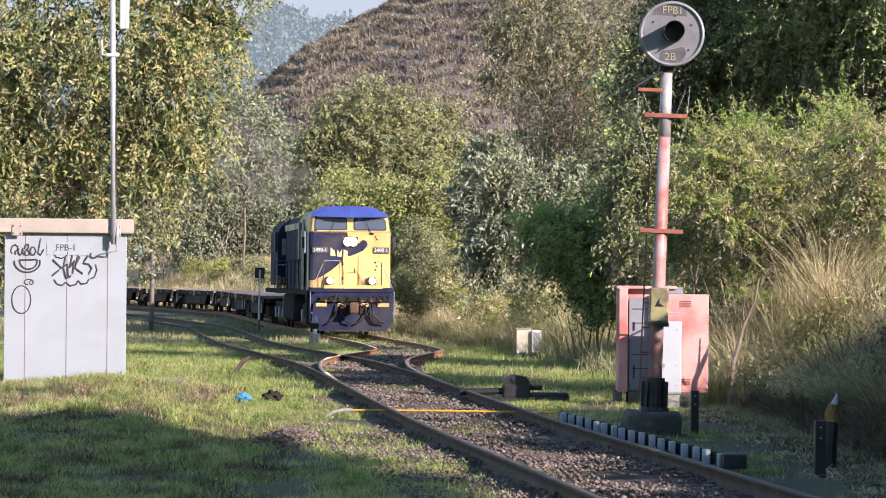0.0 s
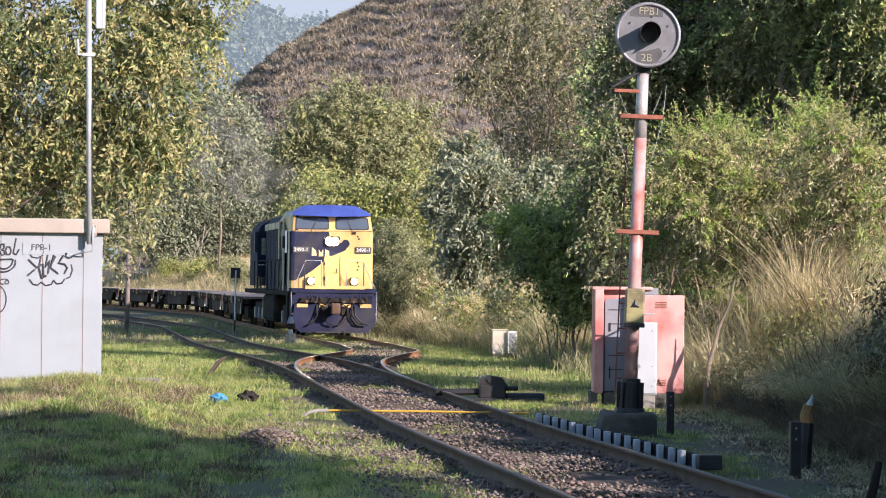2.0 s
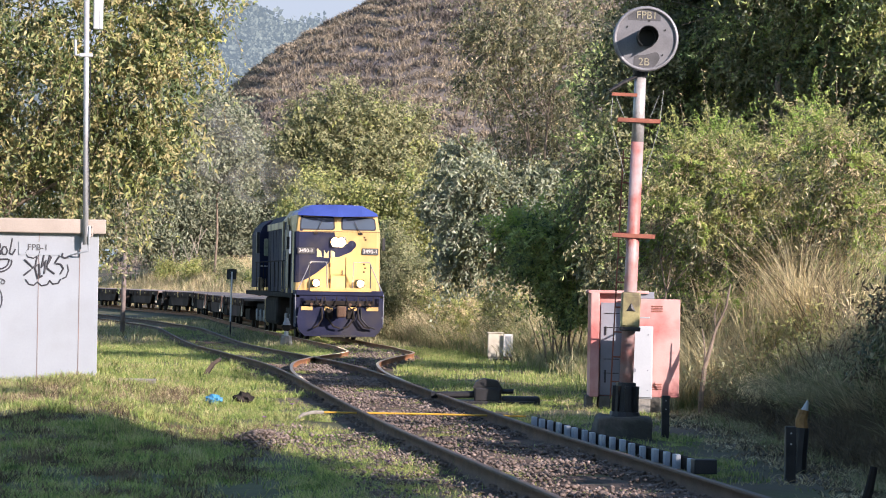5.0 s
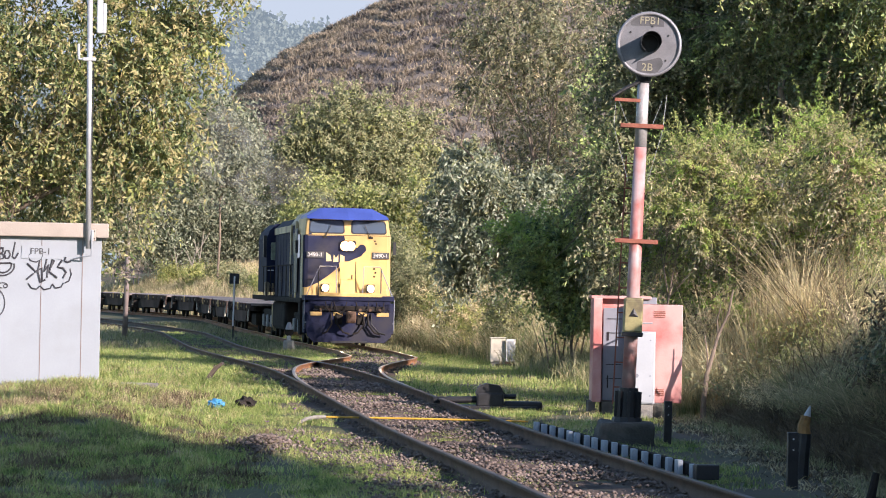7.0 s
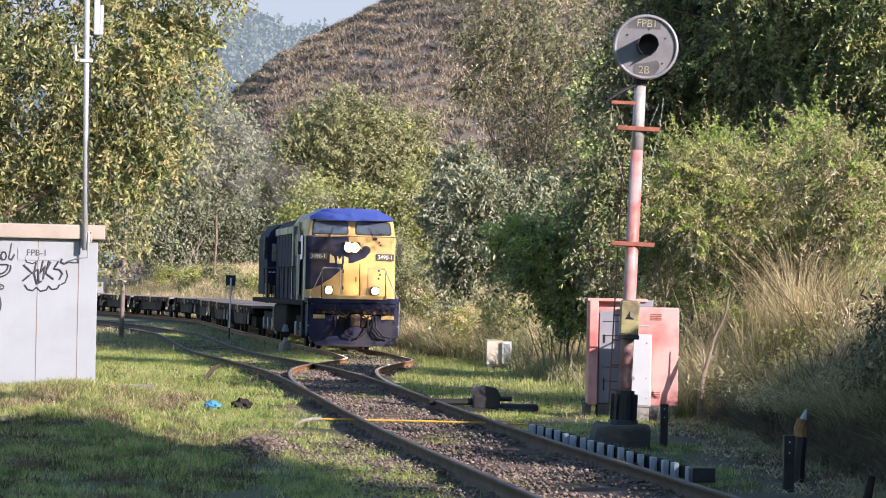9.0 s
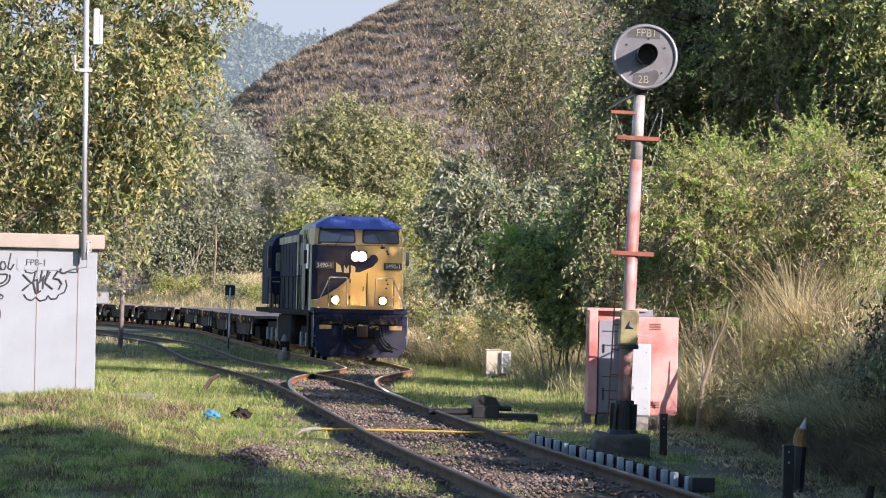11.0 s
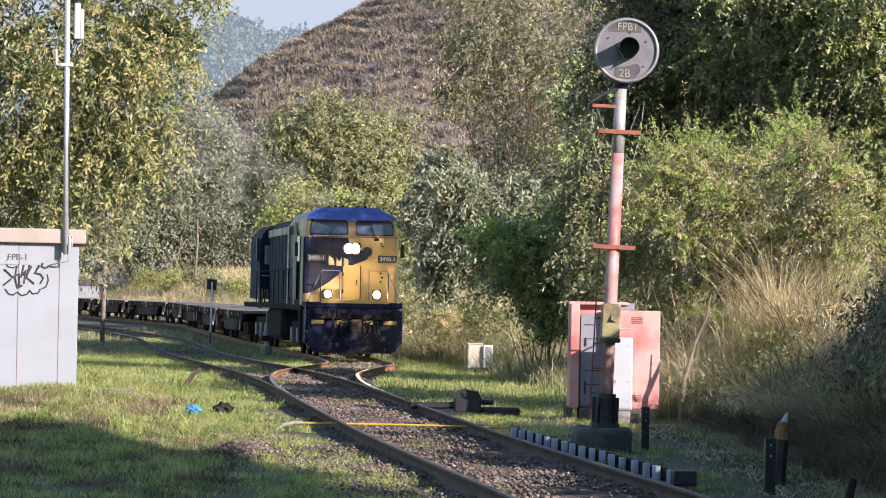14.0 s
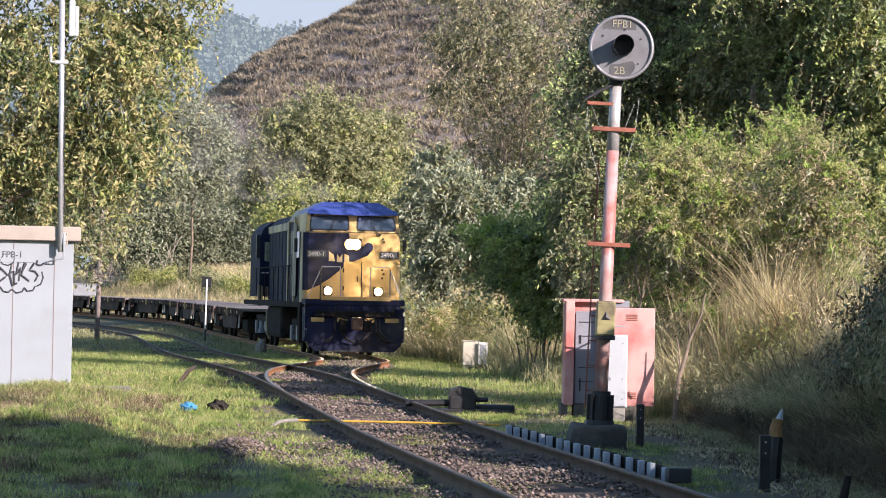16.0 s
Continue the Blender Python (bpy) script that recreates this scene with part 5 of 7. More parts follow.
for i, (x, y, h, r) in enumerate([(8.2, 31.0, 2.5, 1.9), (7.6, 27.5, 2.2, 1.5), (7.4, 23.5, 1.8, 1.2), (7.8, 19.5, 1.8, 1.2), (8.0, 15.0, 1.8, 1.2), (8.8, 34.5, 2.7, 1.1), (10.5, 11.0, 4.0, 1.8), (9.5, 4.0, 3.5, 1.8), (30, 14, 9.0, 3.2), (38, 26, 9.0, 3.4), (44, -6, 12.0, 3.5), (-20, -25, 10.0, 4.0), (-34, 6, 9.0, 4.0), (3, -34, 8.0, 4.0)]):
    g = float(land(x, y))
    tree("roadside_tree", 120 + i, (x, y, g - 0.2), [(x, y, h, r, r, r * 0.7), (x + 0.5, y + 0.7, h - r * 0.5, r * 0.9, r * 0.9, r * 0.6), (x - 0.4, y - 0.6, h - r * 0.5, r * 0.8, r * 0.8, r * 0.5)],
         7000, (0.35, 0.2), L_DARK, 0.3, 10, 0.3, 0.1, None, "leafy tree beside the viewpoint", "tree", "trees around the viewpoint")
for i, (x, y, h) in enumerate([(5.9, 23.0, 1.2), (5.8, 25.3, 1.3), (5.8, 27.6, 1.4), (5.8, 30.0, 1.4), (5.9, 32.4, 1.5), (6.0, 34.8, 1.6)]):
    g = float(land(x, y))
    tree("hedge_shrub", 160 + i, (x, y, g - 0.1), [(x, y, g + 0.9, 0.7, 1.1, 0.6), (x - 0.2, y + 0.6, g + 0.45, 0.8, 1.0, 0.45), (x + 0.2, y - 0.5, g + 1.3, 0.6, 0.9, 0.4)],
         14000, (0.09, 0.03), (L_MIX, L_DUSK, L_BROWN)[i % 3], 0.35, 12, 0.12, 0.03, None, "shaded scrubby shrub on the near bank", "shrub", "shrubs on the near bank", extra=(L_DRY, 2500, (0.14, 0.012), 0.6))
tree("bank_tree", 150, (6.3, 79.2, 0.4), [(6.9, 80.2, 5.2, 1.5, 1.5, 1.5), (6.6, 79.8, 7.4, 1.4, 1.4, 1.3), (5.3, 78.4, 5.2, 1.4, 1.4, 1.5), (5.0, 78.1, 6.9, 1.1, 1.1, 0.9), (6.0, 79.2, 3.4, 1.5, 1.4, 1.2), (7.6, 80.8, 6.4, 0.9, 1.0, 1.6)], 8000, (0.20, 0.10), L_DARK, 0.3, 12, 0.25, 0.14, None, "tall green tree on the bank beside the line", "tree")


def saplings():
    for i, (x, y, h, b) in enumerate([(-17.2, 230, 3.4, 0.7), (-16.6, 231, 4.0, 0.4), (-18.2, 233, 3.0, -0.4)]):
        t = thing("bare_sapling", pose(x, y, float(land(x, y))), "thin pale bare sapling stem in the scrub", "sapling", "pale saplings")
        bm = tube([(0, 0, 0), (b * 0.3, 0, h * 0.45), (b, 0.2, h)], 0.05, 6, None, 0.02)
        tube([(b * 0.3, 0, h * 0.45), (b * 0.3 - 0.5, 0, h * 0.8)], 0.045, 5, bm, 0.02)
        tube([(b * 0.6, 0.1, h * 0.7), (b * 0.6 + 0.6, 0, h * 0.95)], 0.04, 5, bm, 0.02)
        part("stem", bm, M_PALEBARK, t)


saplings()


def understory():
    rng = np.random.default_rng(77)
    t = thing("undergrowth", pose(0, 0, 0), "tangle of bare brown stems under the dark shrub", "undergrowth")
    bm = bmesh.new()
    for k in range(26):
        x, y = rng.uniform(2.75, 4.4), rng.uniform(65.5, 68)
        z = float(land(x, y))
        dx = rng.normal() * 0.25
        tube([(x, y, z - 0.05), (x + dx * 0.4, y, z + 0.5), (x + dx, y, z + rng.uniform(0.9, 1.7))], rng.uniform(0.012, 0.035), 5, bm, 0.008)
    part("stems", bm, M_BARK, t)


understory()


def dead_stem():
    x, y = (4.10, 43.0, 0.34)[:2]
    t = thing("dead_tree", pose(x, y, float(land(x, y)) - 0.1), "bare grey dead trunk leaning over the bank", "dead tree")
    bm = tube([(-0.05, 0, -0.1), (-0.04, 0, 0.35), (0.0, 0, 0.75), (0.09, 0.05, 1.05), (0.16, 0.1, 1.30), (0.30, 0.1, 1.62), (0.36, 0.1, 1.95)], 0.042, 8, None, 0.012)
    tube([(0.0, 0, 0.75), (0.01, 0.05, 1.0), (-0.03, 0.1, 1.30)], 0.016, 6, bm, 0.007)
    tube([(0.16, 0.1, 1.30), (0.14, 0.12, 1.5), (0.19, 0.1, 1.75)], 0.014, 6, bm, 0.006)
    part("trunk", bm, M_BARK, t)


dead_stem()

# ---- relay hut ----
def hut():
    W, D, H = 2.0, 2.0, 2.55
    t = thing("relay_hut", pose(-6.22, 50.4, -0.20, 0, 0, 7), "pale grey panelled relay hut with graffiti and cream roof slab", "hut")
    part("wall", box(-W / 2, W / 2, 0, D, 0.02, H, 0.01), M_HUT, t)
    part("plinth", box(-W / 2 - 0.05, W / 2 + 0.05, -0.06, D + 0.05, -0.15, 0.05, 0.01), M_CONC_DARK, t)
    part("roof_slab", box(-W / 2 - 0.10, W / 2 + 0.11, -0.12, D + 0.1, H - 0.02, H + 0.22, 0.02), M_HUT_ROOF, t, "dusty cream flat roof slab")
    for x in (-0.66, 0.02, 0.69):
        part("panel_joint", box(x - 0.005, x + 0.005, -0.005, 0.01, 0.05, H - 0.03), M_JOINT, t, "brown panel joint")
    for x in (-0.80, 0.81):
        lug = part("lifting_lug", box(x - 0.09, x + 0.09, -0.135, -0.11, H - 0.07, H + 0.13, 0.015), M_HUT_ROOF, t, "bolted steel lifting plate")
        for bx, bz in ((-0.06, -0.03), (0.06, -0.03), (-0.06, 0.09), (0.06, 0.09)):
            part("bolt", rod((x + bx, -0.135, H + bz), (x + bx, -0.15, H + bz), 0.012, n=6), M_BLACK, lug)
    part("sign_plate", box(-0.31, 0.36, -0.012, -0.002, 2.17, 2.38), M_HUT, t, "small pale name plate")
    lettering("FPB-1", 0.145, pose(0.0, -0.016, 2.29, 90), M_PATCH, t)
    # antenna mast on the roof
    a = part("antenna_mast", rod((0.78, -0.16, H - 0.2), (0.72, -0.16, H + 4.2), 0.045, n=12), M_GALV, t, "tall galvanised antenna mast", True)
    part("clamp", box(0.62, 0.84, -0.22, -0.08, 5.44, 5.50, 0.01), M_GALV, a)
    part("antenna_arm", tube([(0.72, -0.16, 5.47), (0.56, -0.2, 5.47), (0.55, -0.2, 5.72)], 0.025, 8), M_WHITE, a)
    part("antenna_panel", box(0.84, 0.94, -0.2, -0.12, 5.9, 6.5, 0.02), M_WHITE, a, "white antenna panel")
    part("antenna_panel", box(0.93, 1.0, -0.2, -0.12, 5.9, 6.4, 0.02), M_WHITE, a, "white antenna panel")
    part("cable", tube([(0.80, -0.18, 5.4), (0.815, -0.2, 5.0), (0.80, -0.21, 4.0), (0.83, -0.21, 3.0)], 0.008, 5), M_BLACK, a)
    part("conduit", tube([(0.83, -0.20, H + 0.1), (0.83, -0.22, H - 0.1), (0.83, -0.2, 2.24), (0.70, -0.16, 2.22), (0.52, -0.03, 2.17)], 0.013, 8), M_HUT, t, "thin bent conduit")
    part("conduit_box", box(0.76, 0.86, -0.2, -0.12, 2.47, 2.66, 0.01), M_GALV, t)

    def spray(points, r=0.014):
        part("graffiti", tube([(x, -0.004, z) for x, z in points], r * 0.8, 5), M_SPRAY, t, "black spray-painted scrawl")

    def ring(cx, cz, rx, rz, a0, a1, n=14):
        return [(cx + rx * math.cos(radians(a0 + (a1 - a0) * i / n)), cz + rz * math.sin(radians(a0 + (a1 - a0) * i / n))) for i in range(n + 1)]
    def scrawl(dx, dz, k, points, r):
        """A stroke drawn in hand widths (100 to the unit) from a corner of the tag."""
        p = [(dx + k * x / 100, dz - k * z / 100) for x, z in points]
        spray([p[0]] + [tuple((Vector(a) * (3 - n) + Vector(b) * n) / 3) for a, b in zip(p, p[1:]) for n in (1, 2, 3)], r)
    spray(ring(-0.72, 1.43, 0.155, 0.23, 95, 455, 22), 0.013)
    spray(ring(-0.60, 1.72, 0.075, 0.045, -70, 260, 14), 0.012)
    spray(ring(-0.56, 1.71, 0.03, 0.03, 0, 330, 10), 0.010)
    spray(ring(-0.63, 2.05, 0.21, 0.17, 172, 372, 18), 0.018)
    spray(ring(-0.61, 2.08, 0.145, 0.15, 178, 365, 16), 0.018)
    spray([(-0.76, 2.08), (-0.48, 2.09)], 0.018)
    for pts in ([(8, 48), (0, 34), (6, 12), (22, 2), (36, 12), (34, 30), (20, 38), (26, 54)], [(40, 20), (38, 44), (48, 56), (58, 42), (60, 20), (62, 44), (72, 56)], [(70, 25), (75, 2), (90, 0), (90, 20), (78, 30), (92, 34), (95, 52), (78, 58), (72, 35)], [(105, 14), (98, 34), (105, 54), (120, 54), (128, 34), (120, 14), (105, 14)], [(152, -31), (145, 10), (138, 45), (152, 55), (168, 25)]):
        scrawl(-0.90, 2.34, 0.32, pts, 0.017)
    scrawl(-0.21, 2.29, 0.32, [(18, 5), (3, 25), (15, 48), (45, 55), (70, 42), (77, 15), (60, -2)], 0.013)
    for pts in ([(0, 28), (45, 70), (-2, 110)], [(65, 15), (55, 70), (70, 125), (95, 110)], [(45, 70), (75, 50), (80, 115)], [(100, 5), (87, 70), (110, 30), (103, 100)], [(130, 5), (115, 70), (155, 100)], [(140, 10), (120, 50)], [(180, 5), (155, 45), (185, 50), (200, 70), (185, 100)], [(196, -8), (190, 10), (206, 18), (225, 12)]):
        scrawl(-0.215, 2.18, 0.32, pts, 0.021)
    for pts in ([(7, 130), (25, 155), (50, 160), (67, 145)], [(67, 142), (90, 162), (120, 155), (130, 135)], [(130, 132), (147, 152), (175, 148), (187, 125)], [(195, 125), (215, 115), (227, 80), (220, 50)]):
        scrawl(-0.215, 2.18, 0.32, pts, 0.016)
    return t


hut()


# ---- signal mast ----
def signal_face(z):
    return -0.033


def signal():
    t = thing("railway_signal", pose(2.47, 35.5, -0.20), "tall faded red signal mast with a round dark disc", "signal")
    lean = Matrix.Rotation(radians(1.75), 4, "Y")
    bm = box(-0.33, 0.30, -0.28, 0.30, -0.08, 0.31, 0.035)
    bmesh.ops.subdivide_edges(bm, edges=list(bm.edges), cuts=3, use_grid_fill=True)
    for v in bm.verts:
        v.co += Vector((noise.noise(v.co * 5), noise.noise(v.co * 5 + Vector((7, 0, 0))), noise.noise(v.co * 6 + Vector((0, 9, 0))))) * 0.035
        v.co.x *= 1.12 - 0.35 * max(0.0, v.co.z)
    part("footing", bm, M_CONC_DARK, t, "dark crumbling concrete footing block")
    bm = rod((0, 0, 0.28), (0, 0, 0.36), 0.19, 0.17, 12)
    rod((0, 0, 0.36), (0, 0, 0.70), 0.13, 0.115, 12, bm)
    sock = part("socket", bm, M_BLACK, t, "black ribbed cast iron socket")
    for k in range(8):
        o = part("rib", box(-0.02, 0.02, 0.09, 0.155, 0.28, 0.66), M_BLACK, sock)
        o.rotation_euler = (0, 0, k * math.pi / 4)
    top = 4.16
    mast = part("mast", rod((0, 0, 0.6), (0, 0, 3.5), 0.080, 0.072, 20), M_MAST, t, "flaking faded red mast", True)
    up = part("mast_top", rod((0, 0, 3.5), (0, 0, top + 0.12), 0.072, 0.066, 20), M_MAST_SILVER, t, "weathered silver upper mast", True)
    for z, w in ((3.72, 0.25), (2.38, 0.25)):
        b = part("step_bracket", box(-w, w, -0.10, -0.075, z, z + 0.05, 0.004), M_BROWN, t, "rust red step bracket")
        part("step_plate", box(-w, -0.06, -0.08, 0.06, z + 0.0, z + 0.012), M_BROWN, b)
        part("step_plate", box(0.06, w, -0.08, 0.06, z + 0.0, z + 0.012), M_BROWN, b)
    part("step_bracket", box(-0.33, 0.02, -0.06, -0.03, 4.02, 4.06, 0.004), M_BROWN, t, "rust red step bracket")
    part("handrail", tube([(-0.05, -0.05, top + 0.1), (-0.20, -0.08, top + 0.02), (-0.36, -0.1, top - 0.09), (-0.34, -0.1, top - 0.13)], 0.022, 8), M_BLACK, t)
    # thin access ladder at the back of the mast
    lad = part("ladder", tube([(-0.17, 0.10, 0.5), (-0.16, 0.10, 2.0), (-0.15, 0.10, 3.4)], 0.009, 6), M_BROWN, t, "thin rusty ladder")
    for k in range(10):
        part("rung", rod((-0.165, 0.10, 0.7 + 0.29 * k), (-0.06, 0.06, 0.7 + 0.29 * k), 0.009, n=6), M_BROWN, lad)
    for x in (-0.32, 0.25):
        part("stay_wire", rod((x, -0.02, 3.74), (x * (0.98 if x < 0 else 1.1), -0.02, 4.02 + (0.1 if x > 0 else 0)), 0.0025, n=5), M_GALV, t)
        part("stay_wire", rod((x, -0.02, 3.72), (x * 0.4, -0.02, 3.1), 0.0025, n=5), M_GALV, t)
        part("stay_wire", rod((x * 0.5, -0.02, 3.76), (x * 0.9, -0.02, 4.05), 0.0025, n=5), M_GALV, t)
    # junction box
    jb = part("junction_box", box(-0.11, 0.11, -0.22, -0.06, 1.33, 1.75, 0.025), M_OLIVE, t, "olive cast junction box on the mast")
    part("hinge_lid", box(-0.10, 0.10, -0.235, -0.218, 1.36, 1.71, 0.008), M_OLIVE, jb)
    part("drip_edge", box(-0.12, 0.12, -0.23, -0.04, 1.30, 1.35, 0.01), M_BLACK, jb)
    bm = bmesh.new()
    vs = [bm.verts.new(p) for p in ((-0.055, -0.238, 1.53), (0.055, -0.238, 1.53), (0.0, -0.238, 1.63), (0.0, -0.25, 1.565))]
    for a, b_, c in ((0, 1, 3), (1, 2, 3), (2, 0, 3)):
        bm.faces.new((vs[a], vs[b_], vs[c]))
    part("badge", bm, M_BLACK, jb)
    # signal head
    neck = part("neck", rod((0, 0, top + 0.09), (0, 0.0, top + 0.22), 0.075, 0.11, 12), M_BLACK, t)
    cz = top + 0.53
    R = 0.372
    disc = part("disc", rod((0.03, -0.03, cz), (0.03, 0.0, cz), R, n=64), M_DISC, t, "dark grey round signal disc")
    bm = bmesh.new()
    n = 64
    prof = [(R - 0.035, -0.032), (R - 0.028, -0.055), (R - 0.008, -0.06), (R + 0.008, -0.04), (R + 0.008, 0.005)]
    rings = [[bm.verts.new((0.03 + r * math.cos(2 * math.pi * k / n), y, cz + r * math.sin(2 * math.pi * k / n))) for k in range(n)] for r, y in prof]
    for u, v in zip(rings, rings[1:]):
        for k in range(n):
            bm.faces.new((u[k], u[(k + 1) % n], v[(k + 1) % n], v[k]))
    part("rim", bm, M_RIM, disc, "worn lighter rim", True)
    # tunnel visor, open below
    bm = bmesh.new()
    n = 20
    rr, ln = 0.118, 0.36
    a0, a1 = radians(-62), radians(242)
    rows = []
    for y in (-0.03, -0.03 - ln):
        for r in (rr, rr - 0.006):
            rows.append([bm.verts.new((0.035 + r * math.cos(a0 + (a1 - a0) * k / n), y + (0.10 if y < -0.1 and (k < 4 or k > n - 4) else 0), cz + 0.01 + r * math.sin(a0 + (a1 - a0) * k / n))) for k in range(n + 1)])
    o0, i0, o1, i1 = rows
    for a, b_ in ((o0, o1), (i1, i0), (o1, i1)):
        for k in range(n):
            bm.faces.new((a[k], a[k + 1], b_[k + 1], b_[k]))
    part("visor", bm, M_BLACK, disc, "black tunnel visor")
    part("lens", rod((0.035, -0.034, cz + 0.01), (0.035, -0.042, cz + 0.01), 0.10, n=24), M_BLACK, disc, "unlit dark lens")
    for x, z in ((-0.22, 0.13), (0.22, 0.11), (0.2, -0.18), (0.03, 0.21)):
        part("bolt", rod((0.03 + x, -0.03, cz + z), (0.03 + x, -0.04, cz + z), 0.012, n=6), M_BLACK, disc)
    part("dark_patch", box(-0.19, 0.19, -0.033, -0.0305, cz + 0.21, cz + 0.33, 0.0), M_PATCH, disc, "dark painted patch behind the lettering")
    part("dark_patch", front_plate(rounded([(-0.10, cz - 0.34), (0.13, cz - 0.34), (0.21, cz - 0.22), (0.17, cz - 0.14), (0.02, cz - 0.19), (-0.10, cz - 0.20)], 0.03), signal_face, 0.0, 0.0025), M_PATCH, disc, "dark stain on the disc")
    lettering("FPB1", 0.12, pose(0.03, -0.036, cz + 0.27, 90), M_LETTER, disc)
    lettering("2B", 0.125, pose(0.02, -0.036, cz - 0.27, 90), M_LETTER, disc)
    part("backbox", box(-0.09, 0.13, 0.0, 0.3, cz - 0.2, cz + 0.2, 0.04), M_BLACK, disc)
    disc.location.y = -0.13
    t.matrix_world = pose(2.455, 35.5, -0.20) @ lean
    return t


signal()


# ---- lineside cabinets ----
def cabinets():
    g = -0.18
    # the wide cabinet with its grey door
    t = thing("lineside_cabinet", pose(2.51, 43.4, g, 0, 0, 0), "faded red lineside cabinet with a tall grey door on concrete feet", "cabinet", "lineside cabinets")
    part("body", box(0, 0.80, 0.25, 0.75, 0.22, 1.70, 0.015), M_RED, t)
    part("roof", box(-0.03, 0.83, 0.10, 0.78, 1.69, 1.735, 0.01), M_RED, t)
    part("side_post", box(0.0, 0.125, 0.0, 0.26, 0.22, 1.70, 0.01), M_RED, t)
    d = part("door", box(0.15, 0.46, 0.15, 0.2, 0.24, 1.56, 0.008), M_GREYDOOR, t, "tall grey steel door")
    for z in (0.55, 0.75, 1.2, 1.4):
        part("rivet_row", box(0.20, 0.42, 0.142, 0.151, z, z + 0.01), M_BLACK, d)
    part("handle", box(0.215, 0.235, 0.13, 0.15, 1.10, 1.22, 0.004), M_BLACK, d)
    part("handle", box(0.215, 0.235, 0.13, 0.15, 0.42, 0.60, 0.004), M_BLACK, d)
    part("jamb", box(0.46, 0.60, 0.05, 0.2, 0.22, 1.62, 0.01), M_RED, t)
    # solid black block stands for the shade within the open cabinet
    part("interior_shade", box(0.60, 0.72, 0.16, 0.248, 0.22, 1.62), M_BLACK, t, "black block painted as the shaded interior of the open cabinet")
    for x, w in ((-0.05, 0.10), (0.14, 0.16), (0.36, 0.12), (0.50, 0.14)):
        part("foot", box(x, x + w, 0.05, 0.6, -0.05, 0.23, 0.01), M_CONC_DARK if x < 0.3 else M_CONC, t, "stained concrete foot")
    # the second cabinet
    t = thing("lineside_cabinet", pose(3.24, 43.5, g), "faded red lineside cabinet with louvres and a pale rim", "cabinet", "lineside cabinets")
    part("body", box(-0.08, 0.55, 0.0, 0.5, 0.22, 1.62, 0.012), M_RED, t)
    part("roof", box(-0.07, 0.18, 0.05, 0.5, 1.62, 1.72, 0.01), M_GREYDOOR, t)
    for z in (0.33, 1.44):
        for k in range(4):
            part("louvre", box(0.14, 0.30, -0.012, 0.0, z + 0.025 * k, z + 0.025 * k + 0.010), M_BROWN, t)
    part("knob", rod((0.10, -0.02, 0.82), (0.10, 0.0, 0.82), 0.014, n=8), M_GALV, t)
    part("plinth", box(-0.1, 0.28, -0.2, 0.45, -0.05, 0.22, 0.015), M_CONC, t)
    # the small white cabinet in front of them
    t = thing("white_cabinet", pose(3.00, 42.9, g), "small white steel cabinet with a round lock beside the signal", "cabinet", "lineside cabinets")
    part("body", box(0.0, 0.36, 0.0, 0.25, 0.22, 1.24, 0.01), M_WHITE, t)
    part("door", box(0.015, 0.345, -0.02, 0.0, 0.24, 1.22, 0.006), M_WHITE, t)
    part("lock", rod((0.10, -0.04, 0.62), (0.10, -0.02, 0.62), 0.028, n=14), M_GREYDOOR, t)
    for z in (0.34, 1.12, 0.62):
        part("hinge", rod((0.29, -0.026, z), (0.29, -0.018, z), 0.010, n=8), M_GREYDOOR, t)
    part("plinth", box(0.02, 0.34, 0.02, 0.24, -0.1, 0.22, 0.015), M_CONC, t)
    part("bracket", tube([(-0.06, 0.0, 1.40), (0.12, -0.1, 1.36), (0.30, -0.1, 1.36), (0.32, 0.2, 1.36)], 0.012, 6), M_GALV, t)


cabinets()


def small_box():
    x, y = 1.80, 74.0
    t = thing("equipment_box", pose(x, y, float(land(x, y)) + 0.02), "small beige steel equipment box with an open white door", "box")
    part("plinth", box(0.02, 0.34, 0.02, 0.33, -0.02, 0.12), M_CONC, t)
    part("body", box(0, 0.36, 0, 0.35, 0.12, 0.70, 0.015), M_BEIGE, t)
    part("door", box(0.37, 0.60, -0.1, -0.06, 0.14, 0.68, 0.01), M_WHITE_BRIGHT, t, "white open door")
    part("door_panel", box(0.41, 0.56, -0.112, -0.1, 0.19, 0.63, 0.004), M_HUT, t)
    part("hood", box(-0.02, 0.38, -0.03, 0.37, 0.695, 0.715, 0.008), M_BEIGE, t)
    q = thing("timber_baulk", pose(x + 0.1, y - 1.0, float(land(x, y - 1.0)), 0, 0, -12), "weathered brown timber baulk lying in the grass", "timber")
    part("baulk", box(0, 1.2, 0, 0.2, 0.0, 0.12, 0.02), M_SLEEPER, q)
    q = thing("timber_baulk", pose(x + 0.35, y - 0.8, float(land(x, y - 0.8)) + 0.06, 0, 5, 10), "dark broken timber baulk lying across another", "timber")
    part("baulk", box(0, 0.9, 0, 0.16, 0.0, 0.10, 0.02), M_BROWN, q)


small_box()


